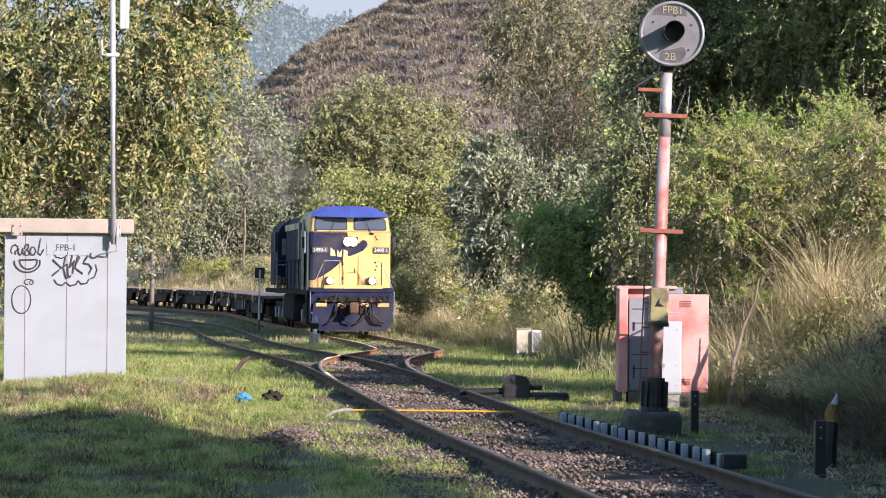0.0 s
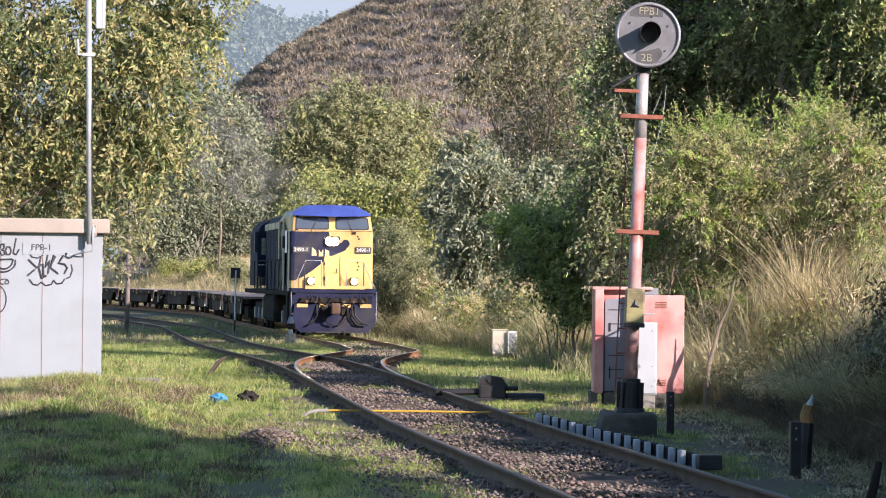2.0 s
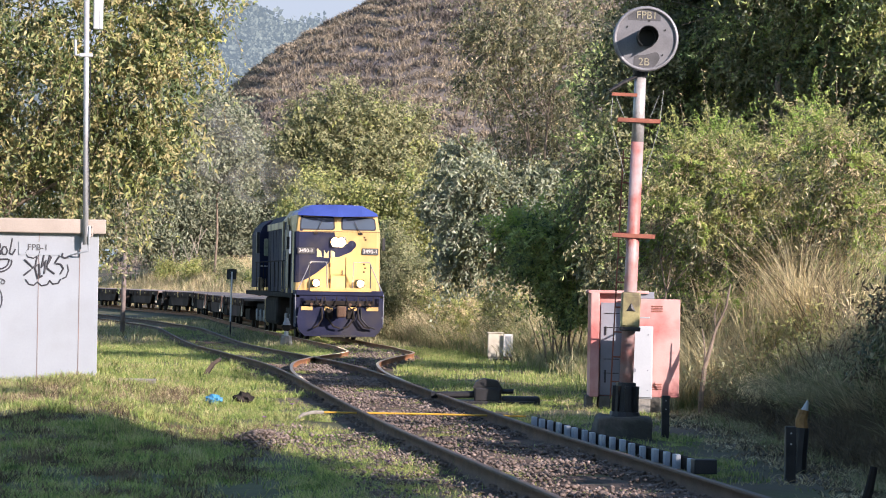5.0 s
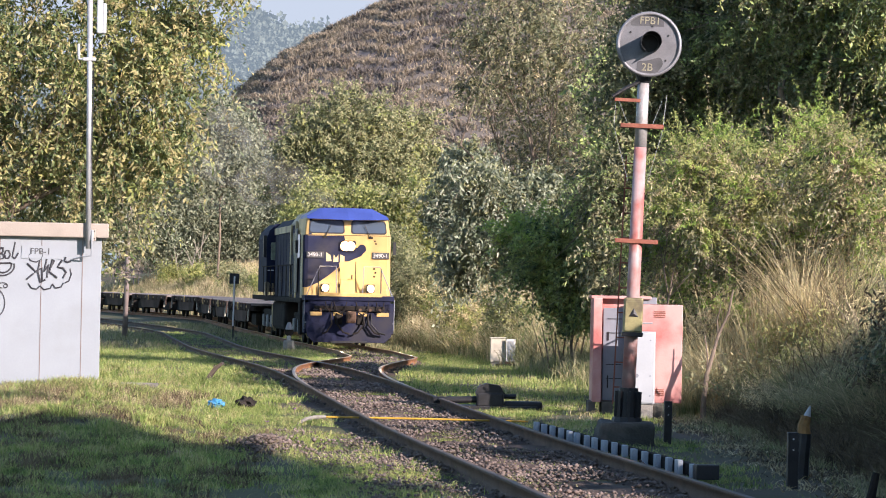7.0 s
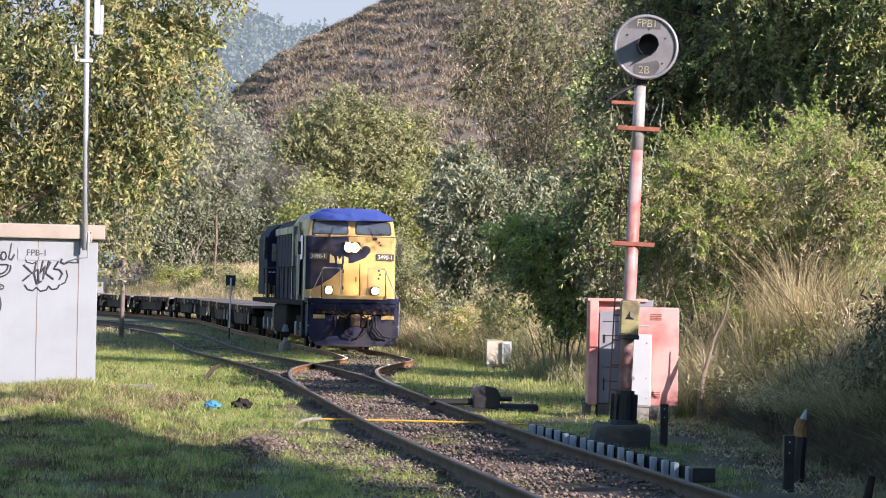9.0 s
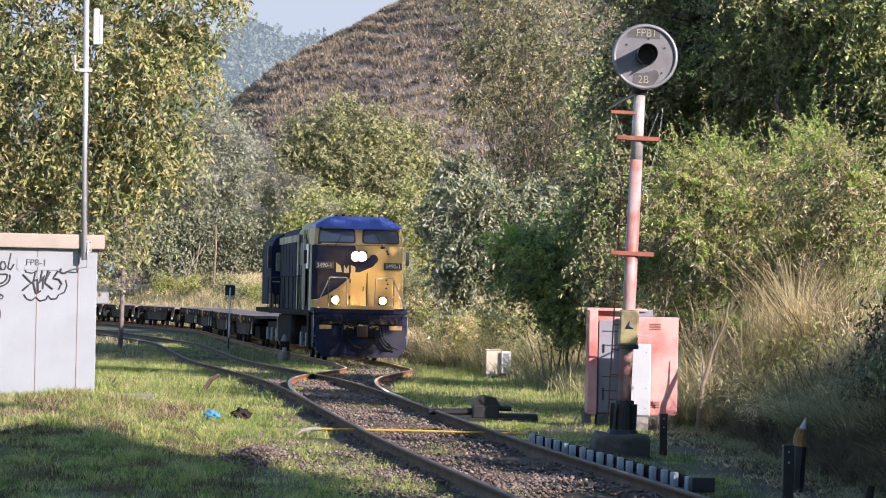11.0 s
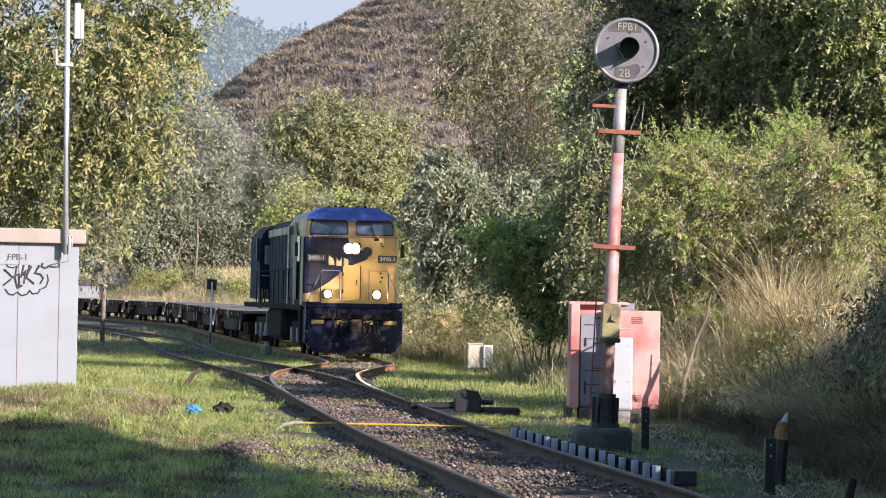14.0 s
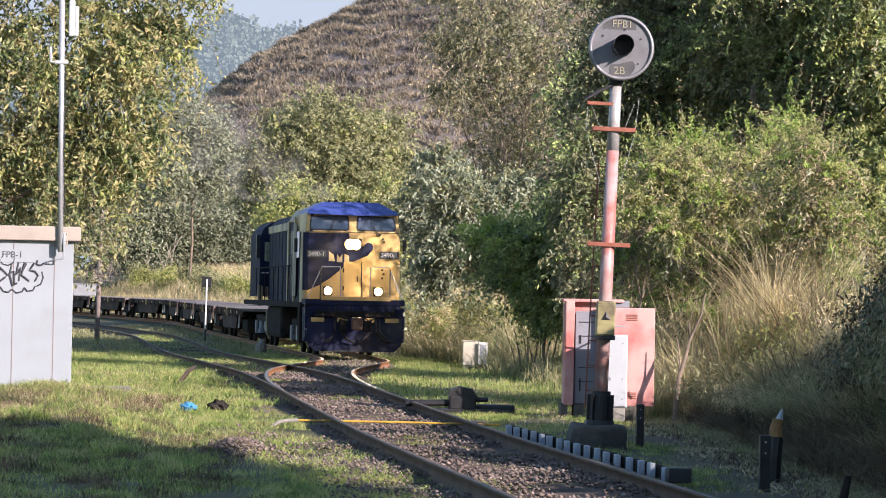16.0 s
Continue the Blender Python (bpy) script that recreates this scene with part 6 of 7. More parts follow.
def point_machine():
    t = thing("point_machine", pose(1.02, 45.0, -0.20), "black cast iron point machine beside the track", "point machine")
    part("base", box(-0.55, 0.78, -0.2, 0.3, 0.0, 0.10, 0.01), M_BLACK, t)
    part("gear_case", box(-0.12, 0.28, -0.18, 0.25, 0.08, 0.30, 0.03), M_BLACK, t)
    bm = prism([(-0.14, 0.28), (0.30, 0.28), (0.22, 0.40), (0.02, 0.43), (-0.10, 0.38)], -0.16, 0.2)
    part("cover", bm, M_BLACK, t)
    part("motor_case", box(0.28, 0.85, -0.12, 0.18, 0.03, 0.17, 0.03), M_BLACK, t)
    part("rod", rod((-0.75, -0.05, 0.17), (-0.1, -0.05, 0.19), 0.05, n=10), M_BLACK, t)
    part("hand_crank", rod((0.28, -0.05, 0.24), (0.46, -0.05, 0.24), 0.035, n=8), M_BLACK, t)


point_machine()


def sleeper_stack():
    """A long low steel comb lying beside the near rail."""
    n = 17
    p, q = Vector((2.66, 28.9, -0.14)), Vector((1.45, 37.9, -0.14))
    d = (q - p)
    yaw = math.degrees(math.atan2(-d.x, d.y))
    t = thing("steel_comb", pose(p.x, p.y, p.z, 0, 0, yaw), "long low barrier of pale blue-grey steel ribs beside the rail", "barrier")
    L = d.length
    # added dark strip that stands for the shade in the gaps between ribs
    part("gap_shade_strip", box(0.035, 0.10, 0, L, 0.0, 0.122, 0.01), M_GRIME, t)
    me = None
    step = L / n
    for k in range(n):
        if me is None:
            o = part("rib", box(-0.03, 0.025, 0.0, 0.13, 0.0, 0.140, 0.008), M_BLUEBLOCK, t, "pale blue-grey upright rib")
            me = o.data
        else:
            o = new("rib", me)
            o.parent = t
            tagged(o, "pale blue-grey upright rib")
        o.location = (random.uniform(-0.012, 0.012), 0.05 + k * step, random.uniform(-0.008, 0.006))
        o.rotation_euler = (0, 0, random.uniform(-0.05, 0.05))
    part("end_block", box(-0.02, 0.20, -0.16, 0.0, 0.0, 0.14, 0.01), M_BLACK, t)


sleeper_stack()


def posts():
    t = thing("utility_post", pose(-10.68, 112, -0.52, 0, 1.0, 0), "old brown wooden post with insulator brackets", "post")
    part("pole", rod((0, 0, -0.1), (0, 0, 5.2), 0.095, 0.075, 10), M_POLE, t, "", True)
    for z in (2.30, 2.45):
        part("crossarm", box(-0.5, 0.5, -0.1, -0.06, z, z + 0.04), M_POLE, t)
    for x in (-0.45, -0.25, 0.25, 0.42):
        part("insulator", rod((x, -0.08, 2.05), (x, -0.08, 2.5), 0.025, n=6), M_BLACK, t)
    t = thing("rusty_post", pose(-11.5, 111, -0.5, 0, -2), "slim rusty stake beside the utility post", "post")
    part("stake", rod((0, 0, 0), (0, 0, 2.3), 0.02, n=6), M_BROWN, t)
    t = thing("trackside_sign", pose(-6.73, 112, -0.52, 0, 0.8, 0), "black square trackside sign on a thin white post", "sign")
    part("post", rod((0, -0.07, 0.6), (0, -0.07, 2.42), 0.03, n=8), M_WHITE_BRIGHT, t)
    part("post_foot", rod((0, 0, 0), (0, 0, 0.6), 0.032, n=8), M_BLACK, t)
    part("plate", box(-0.19, 0.17, -0.05, -0.03, 2.14, 2.52, 0.01), M_BLACK, t, "black square plate")
    # dwarf signal
    x, y = -3.93, 94.3
    t = thing("dwarf_signal", pose(x, y, float(land(x, y))), "dwarf signal on a weathered concrete block", "signal")
    part("block", tube([(0, 0, -0.05), (0, 0, 0.30), (0, 0, 0.36)], 0.20, 8, None, 0.15), M_CONC, t)
    part("stem", rod((0, 0, 0.34), (0, 0, 0.5), 0.07, n=10), M_GALV, t)
    part("head", rod((0, -0.06, 0.62), (0, 0.14, 0.62), 0.14, n=16), M_GRIME, t)
    part("bell", rod((0, 0, 0.68), (0, 0, 0.90), 0.13, 0.05, 14), M_GREYDOOR, t)
    # short posts on the shaded side
    for nm, x, y, h, r, m, lab in (("marker_post", 2.98, 36.0, 0.52, 0.045, M_BLACK, "short black steel post"), ("marker_post", 3.48, 28.1, 0.52, 0.05, M_BLACK, "short black steel post in the shade")):
        t = thing(nm, pose(x, y, float(land(x, y)), 0, 0, 8), lab, "post")
        part("post", box(-r, r, -r * 0.6, r * 0.6, -0.05, h, 0.006), m, t)
        for z in (h - 0.06, h - 0.16):
            part("bolt", rod((0, -r * 0.6, z), (0, -r * 0.6 - 0.006, z), 0.009, n=6), M_GALV, t)
    x, y = 3.74, 25.2
    t = thing("leaning_stake", pose(x, y, float(land(x, y)), 0, 14, 0), "dark rotten wooden stake leaning over in the shade", "post")
    part("stake", tube([(0, 0, -0.1), (0.005, 0, 0.15), (-0.005, 0, 0.34)], 0.045, 7, None, 0.032), M_GRIME, t)
    x, y = 3.74, 29.5
    t = thing("warning_post", pose(x, y, float(land(x, y)), 0, 2, 0), "worn orange and black stub post with a white tip", "post")
    t.scale = (0.85, 0.85, 0.78)
    part("post", tube([(0, 0, -0.05), (0, 0, 0.3), (0.01, 0, 0.56)], 0.085, 9), M_BLACK, t)
    part("band", tube([(0.01, 0, 0.54), (0, 0, 0.66), (0.02, 0, 0.78)], 0.08, 9, None, 0.06), M_ORANGE, t, "worn orange band")
    part("tip", rod((0.03, 0, 0.77), (0.06, 0, 0.90), 0.045, 0.01, 8), M_WHITE, t, "white tip")


posts()


def clutter():
    # yellow pipe under the rails
    t = thing("yellow_pipe", pose(0, 0, 0), "thin yellow pipe lying across under the rails", "pipe")
    part("pipe", tube([(-1.15, 38.9, -0.05), (0.2, 39.0, -0.055), (1.45, 39.1, -0.07)], 0.013, 8), M_YPIPE, t)
    part("sleeve", tube([(-1.48, 38.5, -0.14), (-1.38, 38.6, -0.07), (-1.27, 38.8, -0.05), (-1.14, 38.9, -0.05)], 0.024, 8), M_CONC, t, "grey bent pipe end")
    # rusty curved plate and rubbish in the grass
    x, y = -3.75, 54.5
    t = thing("rusty_plate", pose(x, y, float(land(x, y)), 0, 0, 0), "rusty curved steel offcut standing in the grass", "scrap")
    part("plate", prism([(-0.06, -0.04), (0.03, 0.14), (0.14, 0.30), (0.28, 0.40), (0.31, 0.36), (0.19, 0.26), (0.09, 0.11), (0.02, -0.04)], 0, 0.5), M_SLEEPER, t)
    x, y = -4.25, 47.2
    t = thing("concrete_slab", pose(x, y, float(land(x, y)), 0, 0, 4), "small concrete slab in the grass", "slab")
    part("slab", box(-0.30, 0.28, -0.15, 0.15, -0.02, 0.17, 0.01), M_CONC, t)
    x, y = -2.78, 42.8
    t = thing("blue_plastic_bag", pose(x, y, float(land(x, y)) + 0.09), "crumpled blue plastic bag in the grass", "litter")
    bm = bmesh.new()
    bmesh.ops.create_icosphere(bm, subdivisions=3, radius=0.11)
    for v in bm.verts:
        v.co *= 1 + 0.5 * noise.noise(v.co * 22)
        v.co.z *= 0.6
    part("bag", bm, M_BLUETRASH, t)
    x, y = -2.42, 43.6
    t = thing("dark_bag", pose(x, y, float(land(x, y)) + 0.08), "dark crumpled sack lying in the grass", "litter")
    bm = bmesh.new()
    bmesh.ops.create_icosphere(bm, subdivisions=3, radius=0.14)
    for v in bm.verts:
        v.co *= 1 + 0.5 * noise.noise(v.co * 15)
        v.co.z *= 0.7
    part("sack", bm, M_GRIME, t)
    for i, (x, y) in enumerate([(-0.97, 28.2), (-0.22, 26.8), (-1.52, 38.4), (-1.65, 34.0)]):
        z = float(land(x, y))
        t = thing("purple_flower", pose(x, y, z), "small purple wild flower in the grass", "flower", "purple flowers")
        part("stem", rod((0, 0, 0), (0.01, 0, 0.20), 0.003, n=5), M_BARK, t)
        bm = bmesh.new()
        for k in range(5):
            a = k * 1.2566
            v = [bm.verts.new((0.01 + r * math.cos(a + b), r * math.sin(a + b), 0.20 + h)) for r, b, h in ((0, 0, 0), (0.022, -0.5, 0.012), (0.036, 0, 0.02), (0.022, 0.5, 0.012))]
            bm.faces.new(v)
        part("blossom", bm, M_PURPLE, t, "purple petals")


clutter()
# ---- the train ----
def on_side(y):
    return Vector((float(np.interp(y, SIDE_Y, SIDE_X)), float(y), float(level(y))))


def riding(y_front, length, pivots):
    """The pose of a vehicle whose nose is at y_front on the side track; it faces the viewer (-y), origin at its nose on the rails."""
    a, b = on_side(y_front + pivots[0]), on_side(y_front + pivots[1])
    d = (a - b).normalized()
    fwd = -d
    right = fwd.cross(Vector((0, 0, 1))).normalized()
    up = right.cross(fwd)
    m = Matrix((right, fwd, up)).transposed().to_4x4()
    nose = a + d * pivots[0]
    return Matrix.Translation(nose) @ m


def wheelset(y, parent, r=0.5):
    w = part("wheelset", rod((-0.9, y, r), (0.9, y, r), 0.08, n=10), M_GRIME, parent)
    for s in (-1, 1):
        part("wheel", rod((s * 0.80 - 0.06, y, r), (s * 0.80 + 0.06, y, r), r, n=24), M_GRIME, w)
    return w


def shell(levels, back):
    """A closed body whose front follows (height, half width, front depth) from bottom to top, with softened corners."""
    bm = bmesh.new()
    rings = []
    for z, hw, yf in levels:
        c = 0.12
        rings.append([bm.verts.new(p) for p in ((-hw, back, z), (-hw, yf + c, z), (-hw + c * 0.35, yf + c * 0.3, z), (-hw + c, yf, z), (hw - c, yf, z), (hw - c * 0.35, yf + c * 0.3, z), (hw, yf + c, z), (hw, back, z))])
    for u, v in zip(rings, rings[1:]):
        for k in range(8):
            bm.faces.new((u[k], u[(k + 1) % 8], v[(k + 1) % 8], v[k]))
    bm.faces.new(rings[0])
    bm.faces.new(rings[-1][::-1])
    bmesh.ops.recalc_face_normals(bm, faces=bm.faces)
    return bm


def flat(z):
    return 0.0


def raked(z):
    return 0.16 * (z - 3.48) / 0.52


def locomotive():
    W = 1.46
    t = thing("locomotive", pose(0, 0, 0), "blue and yellow diesel locomotive with lit headlights", "locomotive")
    # nose and cab: a flat full-width face, raked back above the belt
    face = part("nose", shell([(1.50, 1.44, 0.0), (3.48, 1.42, 0.0)], 1.2), M_YELLOW, t, "yellow cab front")
    # navy sweep over the face, curving down to the left-hand corner
    edge_curve = [(-1.30, 1.84), (-0.98, 1.98), (-0.66, 2.18), (-0.36, 2.42), (-0.08, 2.62), (0.22, 2.74), (0.46, 2.84), (0.56, 2.98), (0.44, 3.08), (0.20, 3.10), (0.02, 3.18), (-0.08, 3.30), (-0.12, 3.455), (-1.30, 3.455)]
    part("navy_sweep", front_plate(edge_curve, flat, 0.008, 0.012), M_NAVY, face, "navy blue sweep over the yellow face")
    bm = bmesh.new()
    corner = [(-1.30, -0.008), (-1.405, 0.030), (-1.452, 0.12), (-1.452, 0.16), (-1.40, 0.16), (-1.30, 0.05)]
    lo, hi = [bm.verts.new((x, y, 1.84)) for x, y in corner], [bm.verts.new((x, y, 3.46)) for x, y in corner]
    for k in range(6):
        bm.faces.new((lo[k], lo[(k + 1) % 6], hi[(k + 1) % 6], hi[k]))
    bm.faces.new(lo)
    bm.faces.new(hi[::-1])
    bmesh.ops.recalc_face_normals(bm, faces=bm.faces)
    part("navy_corner", bm, M_NAVY, face, "navy blue corner of the cab front")
    part("panel_seam", box(-1.40, 1.40, -0.004, 0.01, 3.468, 3.482), M_GRIME, face)
    cab = part("cab", shell([(1.5, 1.425, 0.14), (3.46, 1.405, 0.14)], 3.0), M_NAVY, t, "navy blue cab")
    top = part("windscreen_surround", shell([(3.484, 1.42, 0.0), (4.0, 1.35, 0.16)], 3.0), M_YELLOW, cab, "yellow windscreen surround")
    part("dark_corner", front_plate([(-1.29, 3.49), (-1.18, 3.49), (-1.16, 3.98), (-1.24, 3.98)], raked, 0.006, 0.008), M_NAVY, top)
    for s in (-1, 1):
        rim = rounded([(s * 0.10, 3.52), (s * 1.29, 3.52), (s * 1.25, 3.93), (s * 0.12, 3.96)], 0.08)
        glass = rounded([(s * 0.145, 3.56), (s * 1.25, 3.56), (s * 1.21, 3.895), (s * 0.165, 3.92)], 0.07)
        gasket = part("windscreen", front_plate(rim, raked, 0.012, 0.02), M_BLACK, cab, "black windscreen rubber")
        part("pane", front_plate(glass, raked, 0.020, 0.012), M_GLASS, gasket, "tinted windscreen pane")
        part("wiper", tube([(s * 0.75, -0.06, 3.45), (s * 0.66, -0.03, 3.58), (s * 0.55, 0.0, 3.80)], 0.012, 5), M_BLACK, cab, "black wiper arm")
        part("wiper_motor", box(s * 0.75 - 0.07, s * 0.75 + 0.07, -0.05, 0.0, 3.38, 3.45, 0.01), M_GRIME, cab)
    # roof with a folded brow: four facets that meet in a prow
    bm = bmesh.new()
    low = [bm.verts.new(p) for p in ((-1.35, 0.10, 3.985), (-0.80, -0.16, 3.965), (0.0, -0.30, 3.945), (0.80, -0.16, 3.965), (1.36, 0.10, 3.985))]
    high = [bm.verts.new(p) for p in ((-0.84, 0.62, 4.33), (0.0, 0.50, 4.345), (0.84, 0.62, 4.33))]
    side = [bm.verts.new(p) for p in ((-1.33, 0.30, 4.08), (1.33, 0.30, 4.08))]
    back = [bm.verts.new(p) for p in ((-1.30, 3.0, 3.985), (-1.30, 3.0, 4.09), (-0.86, 3.0, 4.35), (0.86, 3.0, 4.35), (1.30, 3.0, 4.09), (1.30, 3.0, 3.985))]
    for f in ((low[0], low[1], high[0], side[0]), (low[1], low[2], high[1], high[0]), (low[2], low[3], high[2], high[1]), (low[3], low[4], side[1], high[2]), (low[0], side[0], back[1], back[0]), (side[0], high[0], back[2], back[1]), (high[0], high[1], high[2], back[3], back[2]), (high[2], side[1], back[4], back[3]), (side[1], low[4], back[5], back[4]), back[::-1], [*low[::-1], back[0], back[5]]):
        bm.faces.new(f)
    bmesh.ops.recalc_face_normals(bm, faces=bm.faces)
    roof = part("roof", bm, M_ROOFBLUE, t, "bright blue cab roof with a folded brow")
    for x, h in ((-0.62, 0.04), (-0.42, 0.06), (-0.2, 0.035), (0.25, 0.04), (0.5, 0.05)):
        part("roof_fitting", rod((x, 0.9, 4.33), (x, 0.9, 4.35 + h), 0.05, n=8), M_GRIME, roof)
    # number boards
    for x in (-1.06, 1.10):
        nb = part("number_board", box(x - 0.30, x + 0.27, -0.05, 0.0, 2.75, 2.96, 0.02), M_BLACK, t, "black number board")
        part("board_frame", front_plate(rounded([(x - 0.285, 2.765), (x + 0.255, 2.765), (x + 0.255, 2.945), (x - 0.285, 2.945)], 0.03), flat, 0.052, 0.006), M_PATCH, nb)
        lettering("3490-1", 0.175, pose(x - 0.015, -0.056, 2.855, 90), M_LETTER_WHITE, nb)
    part("emblem", rod((0.47, -0.02, 3.06), (0.47, 0.0, 3.06), 0.14, n=24), M_NAVY, t, "round navy emblem")
    # the company mark, as plain pale shapes
    for pts in ([(-0.70, 2.66), (-0.70, 2.94), (-0.56, 2.84), (-0.52, 2.66)], [(-0.46, 2.64), (-0.46, 2.88), (-0.38, 2.76), (-0.30, 2.88), (-0.30, 2.64)], [(-0.24, 2.64), (-0.24, 2.88), (-0.10, 2.82), (-0.10, 2.64)]):
        part("pale_mark", front_plate(pts, flat, 0.014, 0.006), M_CREAM, face, "pale painted mark")
    # lamps
    hb = part("headlight_housing", box(-0.27, 0.27, -0.06, 0.0, 2.97, 3.31, 0.06), M_NAVY, t)
    for x in (-0.095, 0.095):
        part("halo_disc", rod((x, -0.065, 3.14), (x, -0.058, 3.14), 0.15, n=24), M_HALO, hb, "warm glow disc painted as the halo of the lamp")
        part("headlight", rod((x, -0.09, 3.14), (x, -0.06, 3.14), 0.108, n=24), M_HEAD, hb, "lit headlight")
    for x in (-0.73, 0.76):
        d = part("ditch_light_housing", box(x - 0.13, x + 0.13, -0.22, 0.0, 1.70, 1.96, 0.03), M_BLACK, t)
        part("halo_disc", rod((x, -0.225, 1.83), (x, -0.218, 1.83), 0.112, n=24), M_HALO, d, "warm glow disc painted as the halo of the lamp")
        part("ditch_light", rod((x, -0.25, 1.83), (x, -0.22, 1.83), 0.085, n=20), M_DITCH, d, "lit ditch light")
    # nose door, seams and ribs
    nd = part("nose_door", front_plate(rounded([(-0.26, 1.66), (0.26, 1.66), (0.26, 2.66), (-0.26, 2.66)], 0.06), flat, 0.03, 0.03), M_YELLOW, t, "yellow nose door")
    part("door_seam", box(0.265, 0.29, -0.012, 0.0, 1.66, 2.66), M_GRIME, nd)
    part("door_handle", box(0.14, 0.17, -0.05, -0.03, 2.1, 2.25, 0.004), M_BLACK, nd)
    part("door_hinge", box(-0.28, -0.24, -0.045, -0.02, 2.35, 2.47, 0.004), M_GRIME, nd)
    part("door_hinge", box(-0.28, -0.24, -0.045, -0.02, 1.85, 1.97, 0.004), M_GRIME, nd)
    for k, z in enumerate((3.28, 3.20, 2.42, 2.30, 2.18)):
        part("bolt_plate", box(0.86 + 0.04 * (k % 2), 0.92 + 0.04 * (k % 2), -0.012, 0.0, z, z + 0.05), M_GRIME, face)
    # front platform, handrails, pilot
    plat = part("platform", box(-W, W, -0.9, 0.3, 1.44, 1.60, 0.02), M_NAVY, t)
    part("platform_edge", box(-1.0, 1.05, -0.93, -0.885, 1.57, 1.68, 0.006), M_YELLOW, plat, "yellow edge stripe")
    for s in (-1, 1):
        part("handrail", tube([(s * 1.46, -0.85, 0.55), (s * 1.47, -0.86, 1.45), (s * 1.02, -0.86, 2.42), (s * 0.98, -0.86, 2.50), (s * 0.45, -0.86, 2.50), (s * 0.42, -0.86, 1.5)], 0.018, 7), M_GREYDOOR, t, "bent tubular handrail")
        part("stanchion", rod((s * 1.02, -0.86, 1.5), (s * 1.02, -0.86, 2.45), 0.02, n=7), M_BLACK, t)
        part("corner_step", box(s * 1.30 - 0.16, s * 1.30 + 0.16, -0.86, -0.1, 0.42, 1.38, 0.03), M_NAVY, t)
    anti = part("anticlimber", box(-1.15, 1.15, -1.0, -0.85, 1.14, 1.28, 0.02), M_GRIME, t)
    for x, w in ((-1.10, 0.19), (-0.38, 0.15), (0.42, 0.14), (1.08, 0.20)):
        part("hazard_stripe", box(x - w, x + w, -1.012, -0.85, 0.97, 1.09, 0.01), M_YELLOW, anti, "yellow warning stripe")
    part("end_plate", box(-1.34, 1.34, -0.86, -0.70, 0.62, 1.44, 0.02), M_NAVY, t)
    pilot = part("pilot", prism([(-1.36, 1.08), (1.36, 1.08), (1.42, 0.62), (1.36, 0.34), (1.16, 0.16), (-1.16, 0.16), (-1.36, 0.34), (-1.42, 0.62)], -0.99, -0.84), M_NAVY, t, "dented navy pilot plate")
    part("pilot_lip", box(-0.62, 0.58, -1.02, -0.99, 0.14, 0.20, 0.005), M_BLACK, pilot)
    cp = part("coupler", box(-0.12, 0.12, -1.5, -0.8, 0.82, 1.05, 0.03), M_RUST, t, "rusty knuckle coupler")
    part("knuckle", box(-0.17, 0.15, -1.68, -1.45, 0.76, 1.12, 0.06), M_RUST, cp)
    part("uncoupling_lever", tube([(-1.2, -1.02, 1.16), (-0.4, -1.05, 1.14), (-0.1, -1.1, 1.05), (0.5, -1.05, 1.16), (1.1, -1.02, 1.12)], 0.022, 6), M_BLACK, t)
    for x0, x1 in ((0.45, 0.10), (0.70, 1.15), (0.60, 0.98), (-0.42, -0.02), (-0.6, -0.9)):
        part("brake_hose", tube([(x0, -1.0, 1.05), (x0, -1.18, 0.72), ((x0 + x1) / 2, -1.2, 0.48), (x1, -1.16, 0.42)], 0.03, 7), M_BLACK if x0 > 0.65 else M_GRIME, t)
    for x0, x1, d in ((-0.52, -0.10, 0.34), (0.20, 0.62, 0.40), (-0.80, -0.58, 0.26), (0.86, 1.12, 0.30)):
        part("jumper_cable", tube([(x0, -1.0, 1.40), (x0 + (x1 - x0) * 0.2, -1.12, 1.40 - d * 0.8), ((x0 + x1) / 2, -1.16, 1.40 - d), (x1 - (x1 - x0) * 0.2, -1.12, 1.40 - d * 0.8), (x1, -1.0, 1.40)], 0.020, 7), M_GRIME, t, "grimy looped jumper cable")
    for x in (-0.95, -0.66, 0.34, 0.66, 0.98):
        part("air_cock", rod((x, -1.08, 1.16), (x, -0.98, 1.16), 0.05, n=10), M_RUST, t, "rusty air cock")
    for s in (-1, 1):
        part("foot_step", box(s * 1.30 - 0.15, s * 1.30 + 0.15, -0.98, -0.84, 0.74, 0.78, 0.005), M_GREYBIN, t)
        part("draft_gear_plate", box(s * 0.36 - 0.12, s * 0.36 + 0.12, -1.05, -0.98, 0.72, 1.02, 0.02), M_GRIME, t)
    # cab side, seen on its left hand
    for s in (-1, 1):
        # flat black plate paints the shade in the cab's door opening
        dr = part("cab_door", box(s * 1.478 - 0.012, s * 1.478 + 0.012, 1.9, 2.7, 1.65, 3.7, 0.01), M_BLACK, t, "flat black plate painted as a shaded cab doorway")
        part("side_window", box(s * 1.484 - 0.012, s * 1.484 + 0.012, 0.9, 1.7, 2.75, 3.5, 0.01), M_GLASS, t)
        part("mirror", box(s * 1.62 - 0.05, s * 1.62 + 0.05, 0.6, 0.66, 2.9, 3.3, 0.01), M_BLACK, t)
        part("cream_corner", box(s * 1.425 - 0.03, s * 1.425 + 0.03, 0.30, 0.95, 1.55, 3.46, 0.02), M_CREAM, t, "dirty cream cab corner")
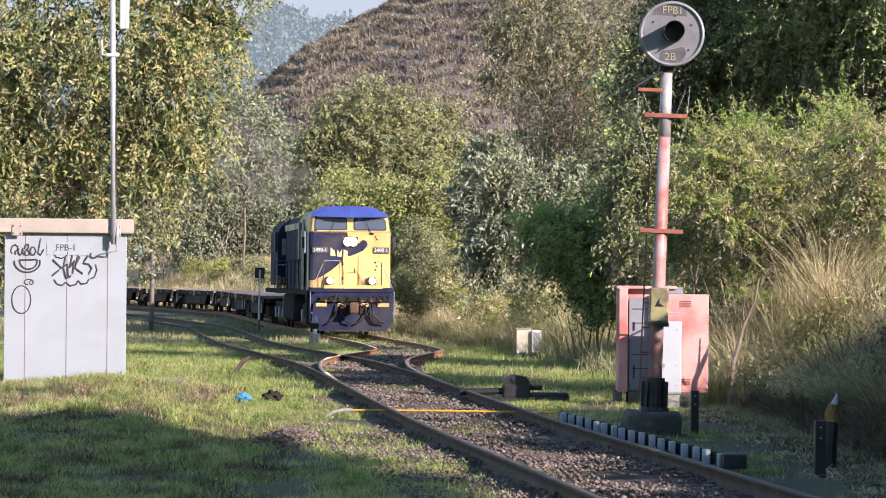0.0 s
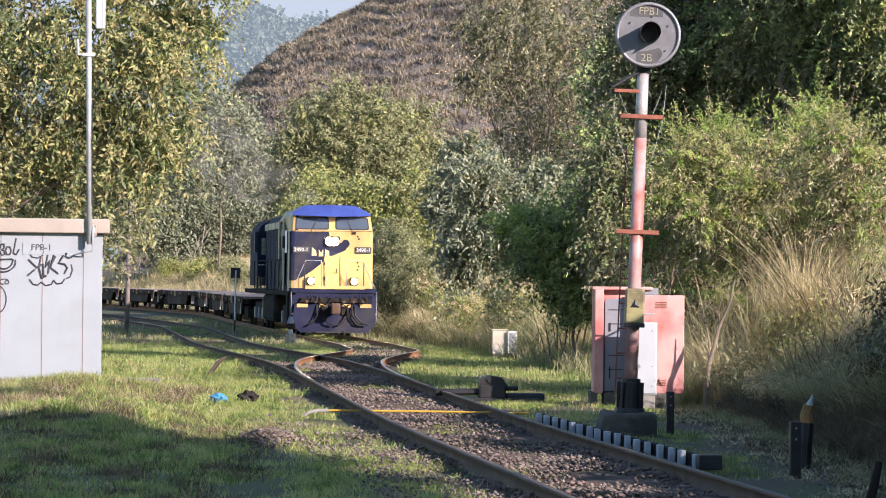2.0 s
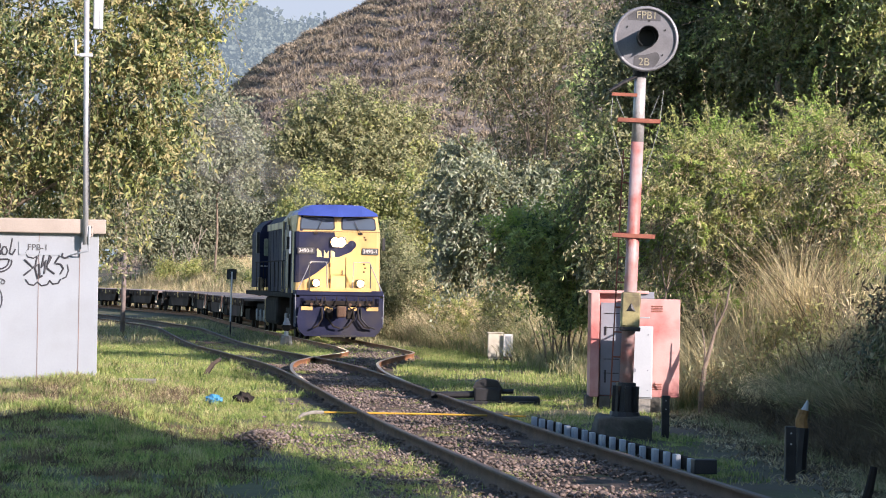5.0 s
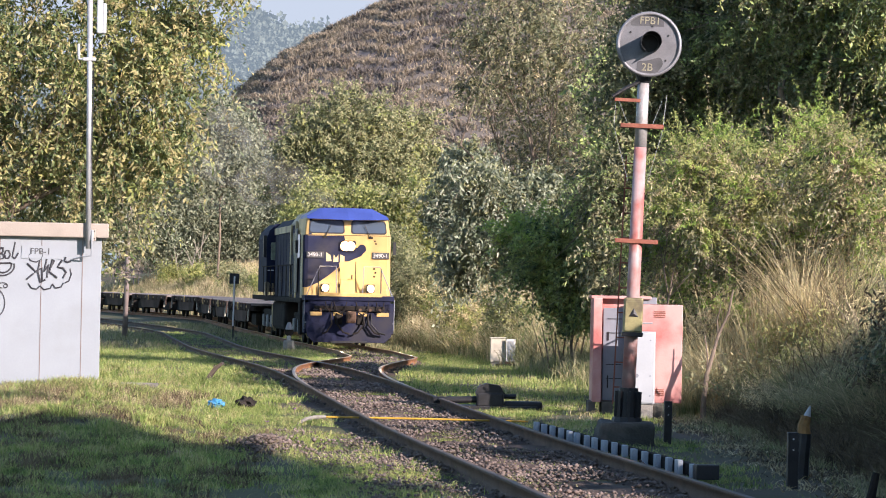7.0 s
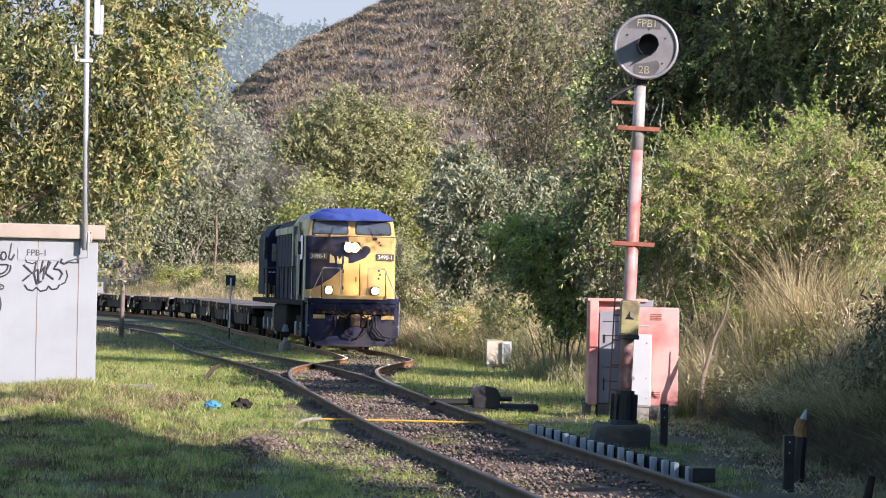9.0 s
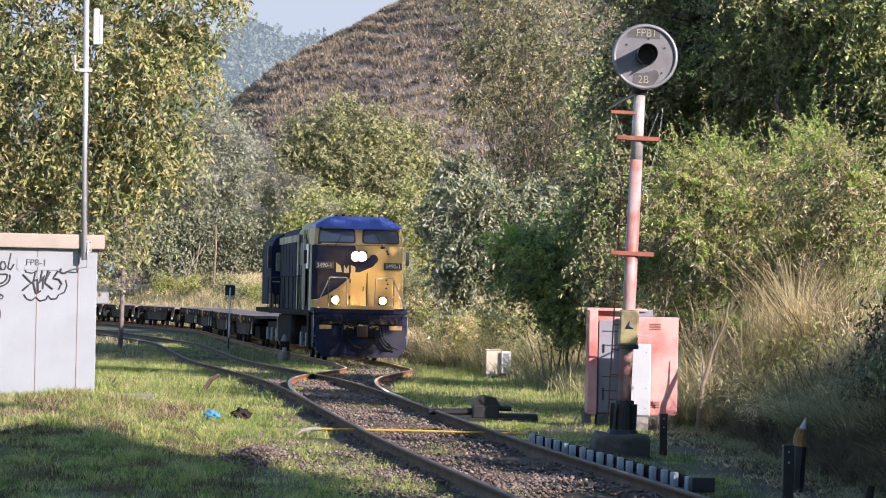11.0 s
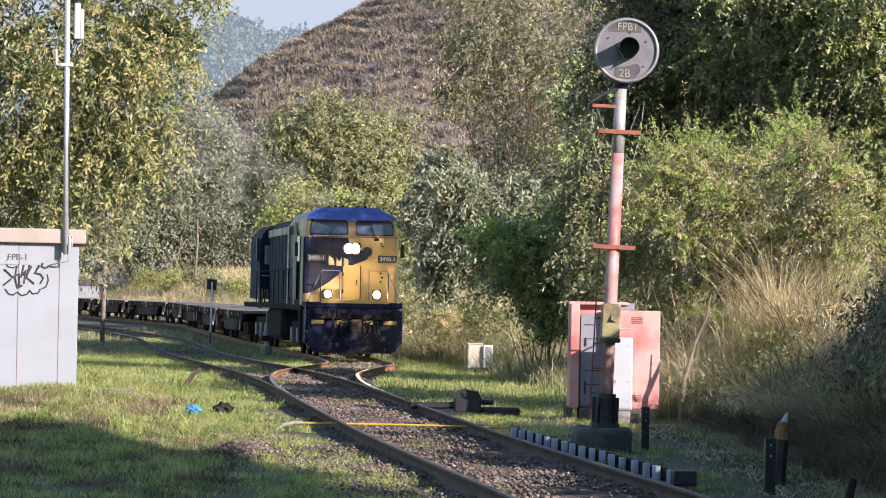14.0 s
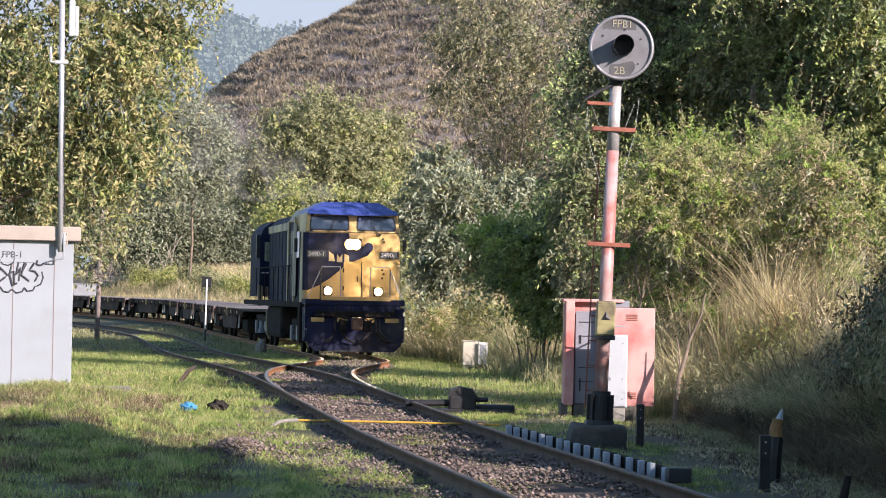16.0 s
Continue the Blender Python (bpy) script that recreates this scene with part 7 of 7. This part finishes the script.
    # engine hood, walkways, rear radiator block
    part("hood", prism([(-0.95, 1.5), (0.95, 1.5), (0.95, 3.95), (0.7, 4.2), (-0.7, 4.2), (-0.95, 3.95)], 3.0, 17.5), M_NAVY, t, "navy engine hood")
    for k in range(11):
        part("hood_door", box(-0.97, -0.945, 3.3 + k * 1.28, 4.42 + k * 1.28, 1.65, 3.7, 0.01), M_NAVY, t)
    cabinet = part("equipment_cabinet", prism([(-1.27, 1.5), (1.27, 1.5), (1.27, 3.92), (1.05, 4.2), (-1.05, 4.2), (-1.27, 3.92)], 3.02, 6.6), M_NAVY, t, "navy cabinet behind the cab")
    part("roof_strip", prism([(-1.29, 3.86), (-1.26, 3.86), (-1.04, 4.19), (1.04, 4.19), (1.04, 4.23), (-1.07, 4.23), (-1.29, 3.92)], 3.05, 6.5), M_CREAM, cabinet, "dirty cream roof strip")
    # flat black plate: the recess's shade and its black door in one
    part("recess_shade_plate", box(-1.285, -1.265, 3.5, 5.9, 1.7, 3.6, 0.005), M_BLACK, cabinet, "flat black plate painted as a shaded recess with its black door")
    for yy in (3.9, 4.7, 5.5):
        part("grab_rail", tube([(-1.36, yy, 1.6), (-1.38, yy, 2.2), (-1.36, yy, 2.9)], 0.022, 6), M_GREYBIN, cabinet, "worn grey grab rail")
    rear = part("radiator_block", prism([(-1.28, 1.62), (1.28, 1.62), (1.28, 3.62), (1.18, 3.88), (0.9, 4.14), (-0.9, 4.14), (-1.18, 3.88), (-1.28, 3.62)], 17.5, 21.6), M_NAVY, t, "navy full-width rear end")
    part("rear_pane", box(-1.12, -0.80, 17.45, 17.5, 2.80, 3.45, 0.04), M_GLASS_GREEN, rear, "small end window")
    part("rear_stripe", box(-1.24, -0.80, 17.47, 17.5, 2.40, 2.44), M_WHITE, rear, "thin white line")
    part("rear_post", box(-1.34, -1.20, 17.3, 17.5, 1.3, 2.0, 0.01), M_CREAM, rear)
    part("ladder_post", box(-1.40, -1.28, 17.6, 17.9, 2.9, 3.7, 0.01), M_BLACK, rear)
    for k in range(8):
        part("rail_bar", rod((-1.24 + 0.06 * k, 17.3, 1.5), (-1.24 + 0.06 * k, 17.3, 1.95), 0.013, n=5), M_CREAM, t)
    part("side_band", box(-1.0, -0.955, 3.1, 17.4, 3.72, 3.95), M_CREAM, t, "dirty cream band along the hood")
    part("cab_column", box(-1.33, -1.27, 6.2, 6.6, 1.5, 3.9, 0.01), M_CREAM, t, "dirty cream column")
    part("cab_column", box(-1.47, -1.40, 2.75, 3.02, 1.5, 3.95, 0.01), M_CREAM, t, "dirty cream column")
    part("stair_well", box(-1.49, -1.30, 0.5, 1.1, 0.35, 1.36, 0.02), M_GRIME, t)
    part("walkway", box(-1.48, 1.48, 0.2, 21.6, 1.34, 1.5, 0.01), M_GRIME, t)
    part("walkway_edge", box(-1.5, -1.48, 0.2, 21.6, 1.36, 1.5), M_GRIME, t)
    for k in range(8):
        part("walkway_post", rod((-1.45, 4.8 + 1.7 * k, 1.5), (-1.45, 4.8 + 1.7 * k, 2.55), 0.018, n=6), M_GRIME, t)
    part("walkway_rail", rod((-1.45, 4.0, 2.55), (-1.45, 17.3, 2.55), 0.018, n=6), M_GRIME, t)
    part("fuel_tank", box(-1.35, 1.35, 8.2, 13.4, 0.35, 1.34, 0.15), M_GRIME, t)
    for y0 in (1.6, 15.2):
        bogie = part("bogie", box(-1.15, 1.15, y0, y0 + 4.9, 0.5, 1.0, 0.05), M_GRIME, t)
        for k in range(3):
            wheelset(y0 + 0.5 + 1.95 * k, t)
            part("axlebox", box(-1.22, -1.02, y0 + 0.3 + 1.95 * k, y0 + 0.75 + 1.95 * k, 0.35, 0.8, 0.04), M_GREYBIN, t)
        part("sand_pipe", tube([(-1.2, y0 - 0.2, 1.2), (-1.2, y0 - 0.2, 0.5), (-1.1, y0 - 0.05, 0.25)], 0.05, 7), M_CREAM, t)
    return t


def flat_wagon(index):
    L = 14.2
    t = thing("flat_wagon", pose(0, 0, 0), "empty brown flat wagon with a worn deck", "wagon", "flat wagons in the train")
    part("deck", box(-1.38, 1.38, 0.35, L - 0.35, 1.06, 1.16, 0.01), M_DECK, t, "worn greyish wagon deck")
    part("side_sill", box(-1.42, -1.36, 0.35, L - 0.35, 0.92, 1.15, 0.01), M_WAGON, t)
    part("side_sill", box(1.36, 1.42, 0.35, L - 0.35, 0.92, 1.15, 0.01), M_WAGON, t)
    for s in (-1, 1):
        bm = bmesh.new()
        a = [bm.verts.new((s * 1.33, y, z)) for y, z in ((3.0, 0.95), (L - 3.0, 0.95), (L - 3.9, 0.40), (3.9, 0.40))]
        b = [bm.verts.new((s * 1.25, y, z)) for y, z in ((3.0, 0.95), (L - 3.0, 0.95), (L - 3.9, 0.40), (3.9, 0.40))]
        bm.faces.new(a)
        bm.faces.new(b[::-1])
        for i in range(4):
            bm.faces.new((a[i], a[(i + 1) % 4], b[(i + 1) % 4], b[i]))
        bmesh.ops.recalc_face_normals(bm, faces=bm.faces)
        part("fish_belly", bm, M_WAGON, t)
    for k in range(9):
        part("stake_pocket", box(-1.47, -1.40, 0.9 + 1.5 * k, 1.06 + 1.5 * k, 0.85, 1.15, 0.01), M_YELLOW if k == 4 else M_WAGON, t)
    for k in range(4):
        part("reflector_strip", box(-1.436, -1.42, 2.0 + 3.1 * k, 2.22 + 3.1 * k, 0.97, 1.06, 0.004), M_YELLOW, t, "yellow reflective strip")
    for y0 in (0.5, L - 1.1):
        part("end_stanchion", box(-1.44, -1.37, y0, y0 + 0.6, 0.62, 0.95, 0.02), M_WAGON, t)
        part("step_iron", tube([(-1.43, y0 + 0.1, 0.92), (-1.45, y0 + 0.1, 0.48), (-1.45, y0 + 0.5, 0.48), (-1.43, y0 + 0.5, 0.92)], 0.018, 6), M_BEIGE, t, "pale bent step iron")
    part("brake_wheel", rod((-1.46, L - 2.1, 1.0), (-1.43, L - 2.1, 1.0), 0.20, n=16), M_GRIME, t)
    part("centre_sill", box(-0.35, 0.35, -0.2, L + 0.2, 0.72, 1.05, 0.02), M_GRIME, t)
    for y0 in (1.3, L - 3.1):
        part("bogie", box(-1.12, 1.12, y0 - 0.35, y0 + 2.15, 0.30, 0.76, 0.06), M_GRIME, t)
        for k in (0.0, 1.8):
            wheelset(y0 + k, t, 0.42)
    return t


LOCO = locomotive()
LOCO.scale = (0.95, 1.0, 1.0)
WAGONS = [flat_wagon(0)]
for k in range(7):
    WAGONS.append(copy_thing(WAGONS[0], pose(0, 0, 0)))


def load_box():
    t = thing("grey_skip", pose(0, 0, 0), "grey steel box standing on a flat wagon", "container")
    part("box", box(-1.2, 0.6, 0, 1.8, 0.0, 0.75, 0.03), M_GREYBIN, t)
    part("lid", box(-1.24, 0.64, -0.04, 1.84, 0.75, 0.80, 0.01), M_GREYBIN, t)
    return t


SKIP = load_box()


def smoke():
    m = bpy.data.materials.new("thin_exhaust_smoke")
    m.use_nodes = True
    n, l = m.node_tree.nodes, m.node_tree.links
    tr, df, mx = n.new("ShaderNodeBsdfTransparent"), n.new("ShaderNodeBsdfDiffuse"), n.new("ShaderNodeMixShader")
    df.inputs[0].default_value = (0.22, 0.22, 0.22, 1)
    tc, no, mr = n.new("ShaderNodeTexCoord"), n.new("ShaderNodeTexNoise"), n.new("ShaderNodeMapRange")
    no.inputs["Scale"].default_value = 1.1
    mr.inputs[1].default_value, mr.inputs[2].default_value, mr.inputs[3].default_value, mr.inputs[4].default_value = 0.4, 0.7, 0.0, 0.13
    l.new(tc.outputs["Object"], no.inputs["Vector"])
    l.new(no.outputs[0], mr.inputs[0])
    l.new(mr.outputs[0], mx.inputs[0])
    l.new(tr.outputs[0], mx.inputs[1])
    l.new(df.outputs[0], mx.inputs[2])
    l.new(mx.outputs[0], n["Material Output"].inputs[0])
    t = thing("exhaust_smoke", pose(0, 0, 0), "thin grey exhaust smoke drifting over the locomotive", "smoke")
    rng = np.random.default_rng(9)
    for k in range(5):
        f = k / 4
        bm = bmesh.new()
        bmesh.ops.create_icosphere(bm, subdivisions=3, radius=0.6 + 0.75 * f)
        for v in bm.verts:
            v.co *= 1 + 0.35 * noise.noise(v.co * 1.6 + Vector((k * 3.1, 0, 0)))
        o = part("puff", bm, m, t, "", True)
        o.location = (-0.1 - 3.4 * f, 9.0 + 6 * f, 4.9 + 2.0 * f + rng.normal() * 0.2)
        o.visible_shadow = False
    return t


SMOKE = smoke()


def nose_at(t):
    """Depth of the locomotive's nose on the side track at t seconds."""
    return 102.418 - 1.0181 * t - 0.00204 * t * t


def motions():
    times = [0.5 * k for k in range(33)]
    walk(LOCO, [(s, riding(nose_at(s), 22.0, (3.5, 17.5))) for s in times])
    walk(SMOKE, [(s, riding(nose_at(s), 22.0, (3.5, 17.5))) for s in times])
    for k, w in enumerate(WAGONS):
        walk(w, [(s, riding(nose_at(s) + 22.6 + 14.6 * k, 14.2, (2.2, 12.0))) for s in times])
    walk(SKIP, [(s, riding(nose_at(s) + 22.6 + 14.6 * 6, 14.2, (2.2, 12.0)) @ pose(-0.1, 8.0, 1.165)) for s in times])


motions()
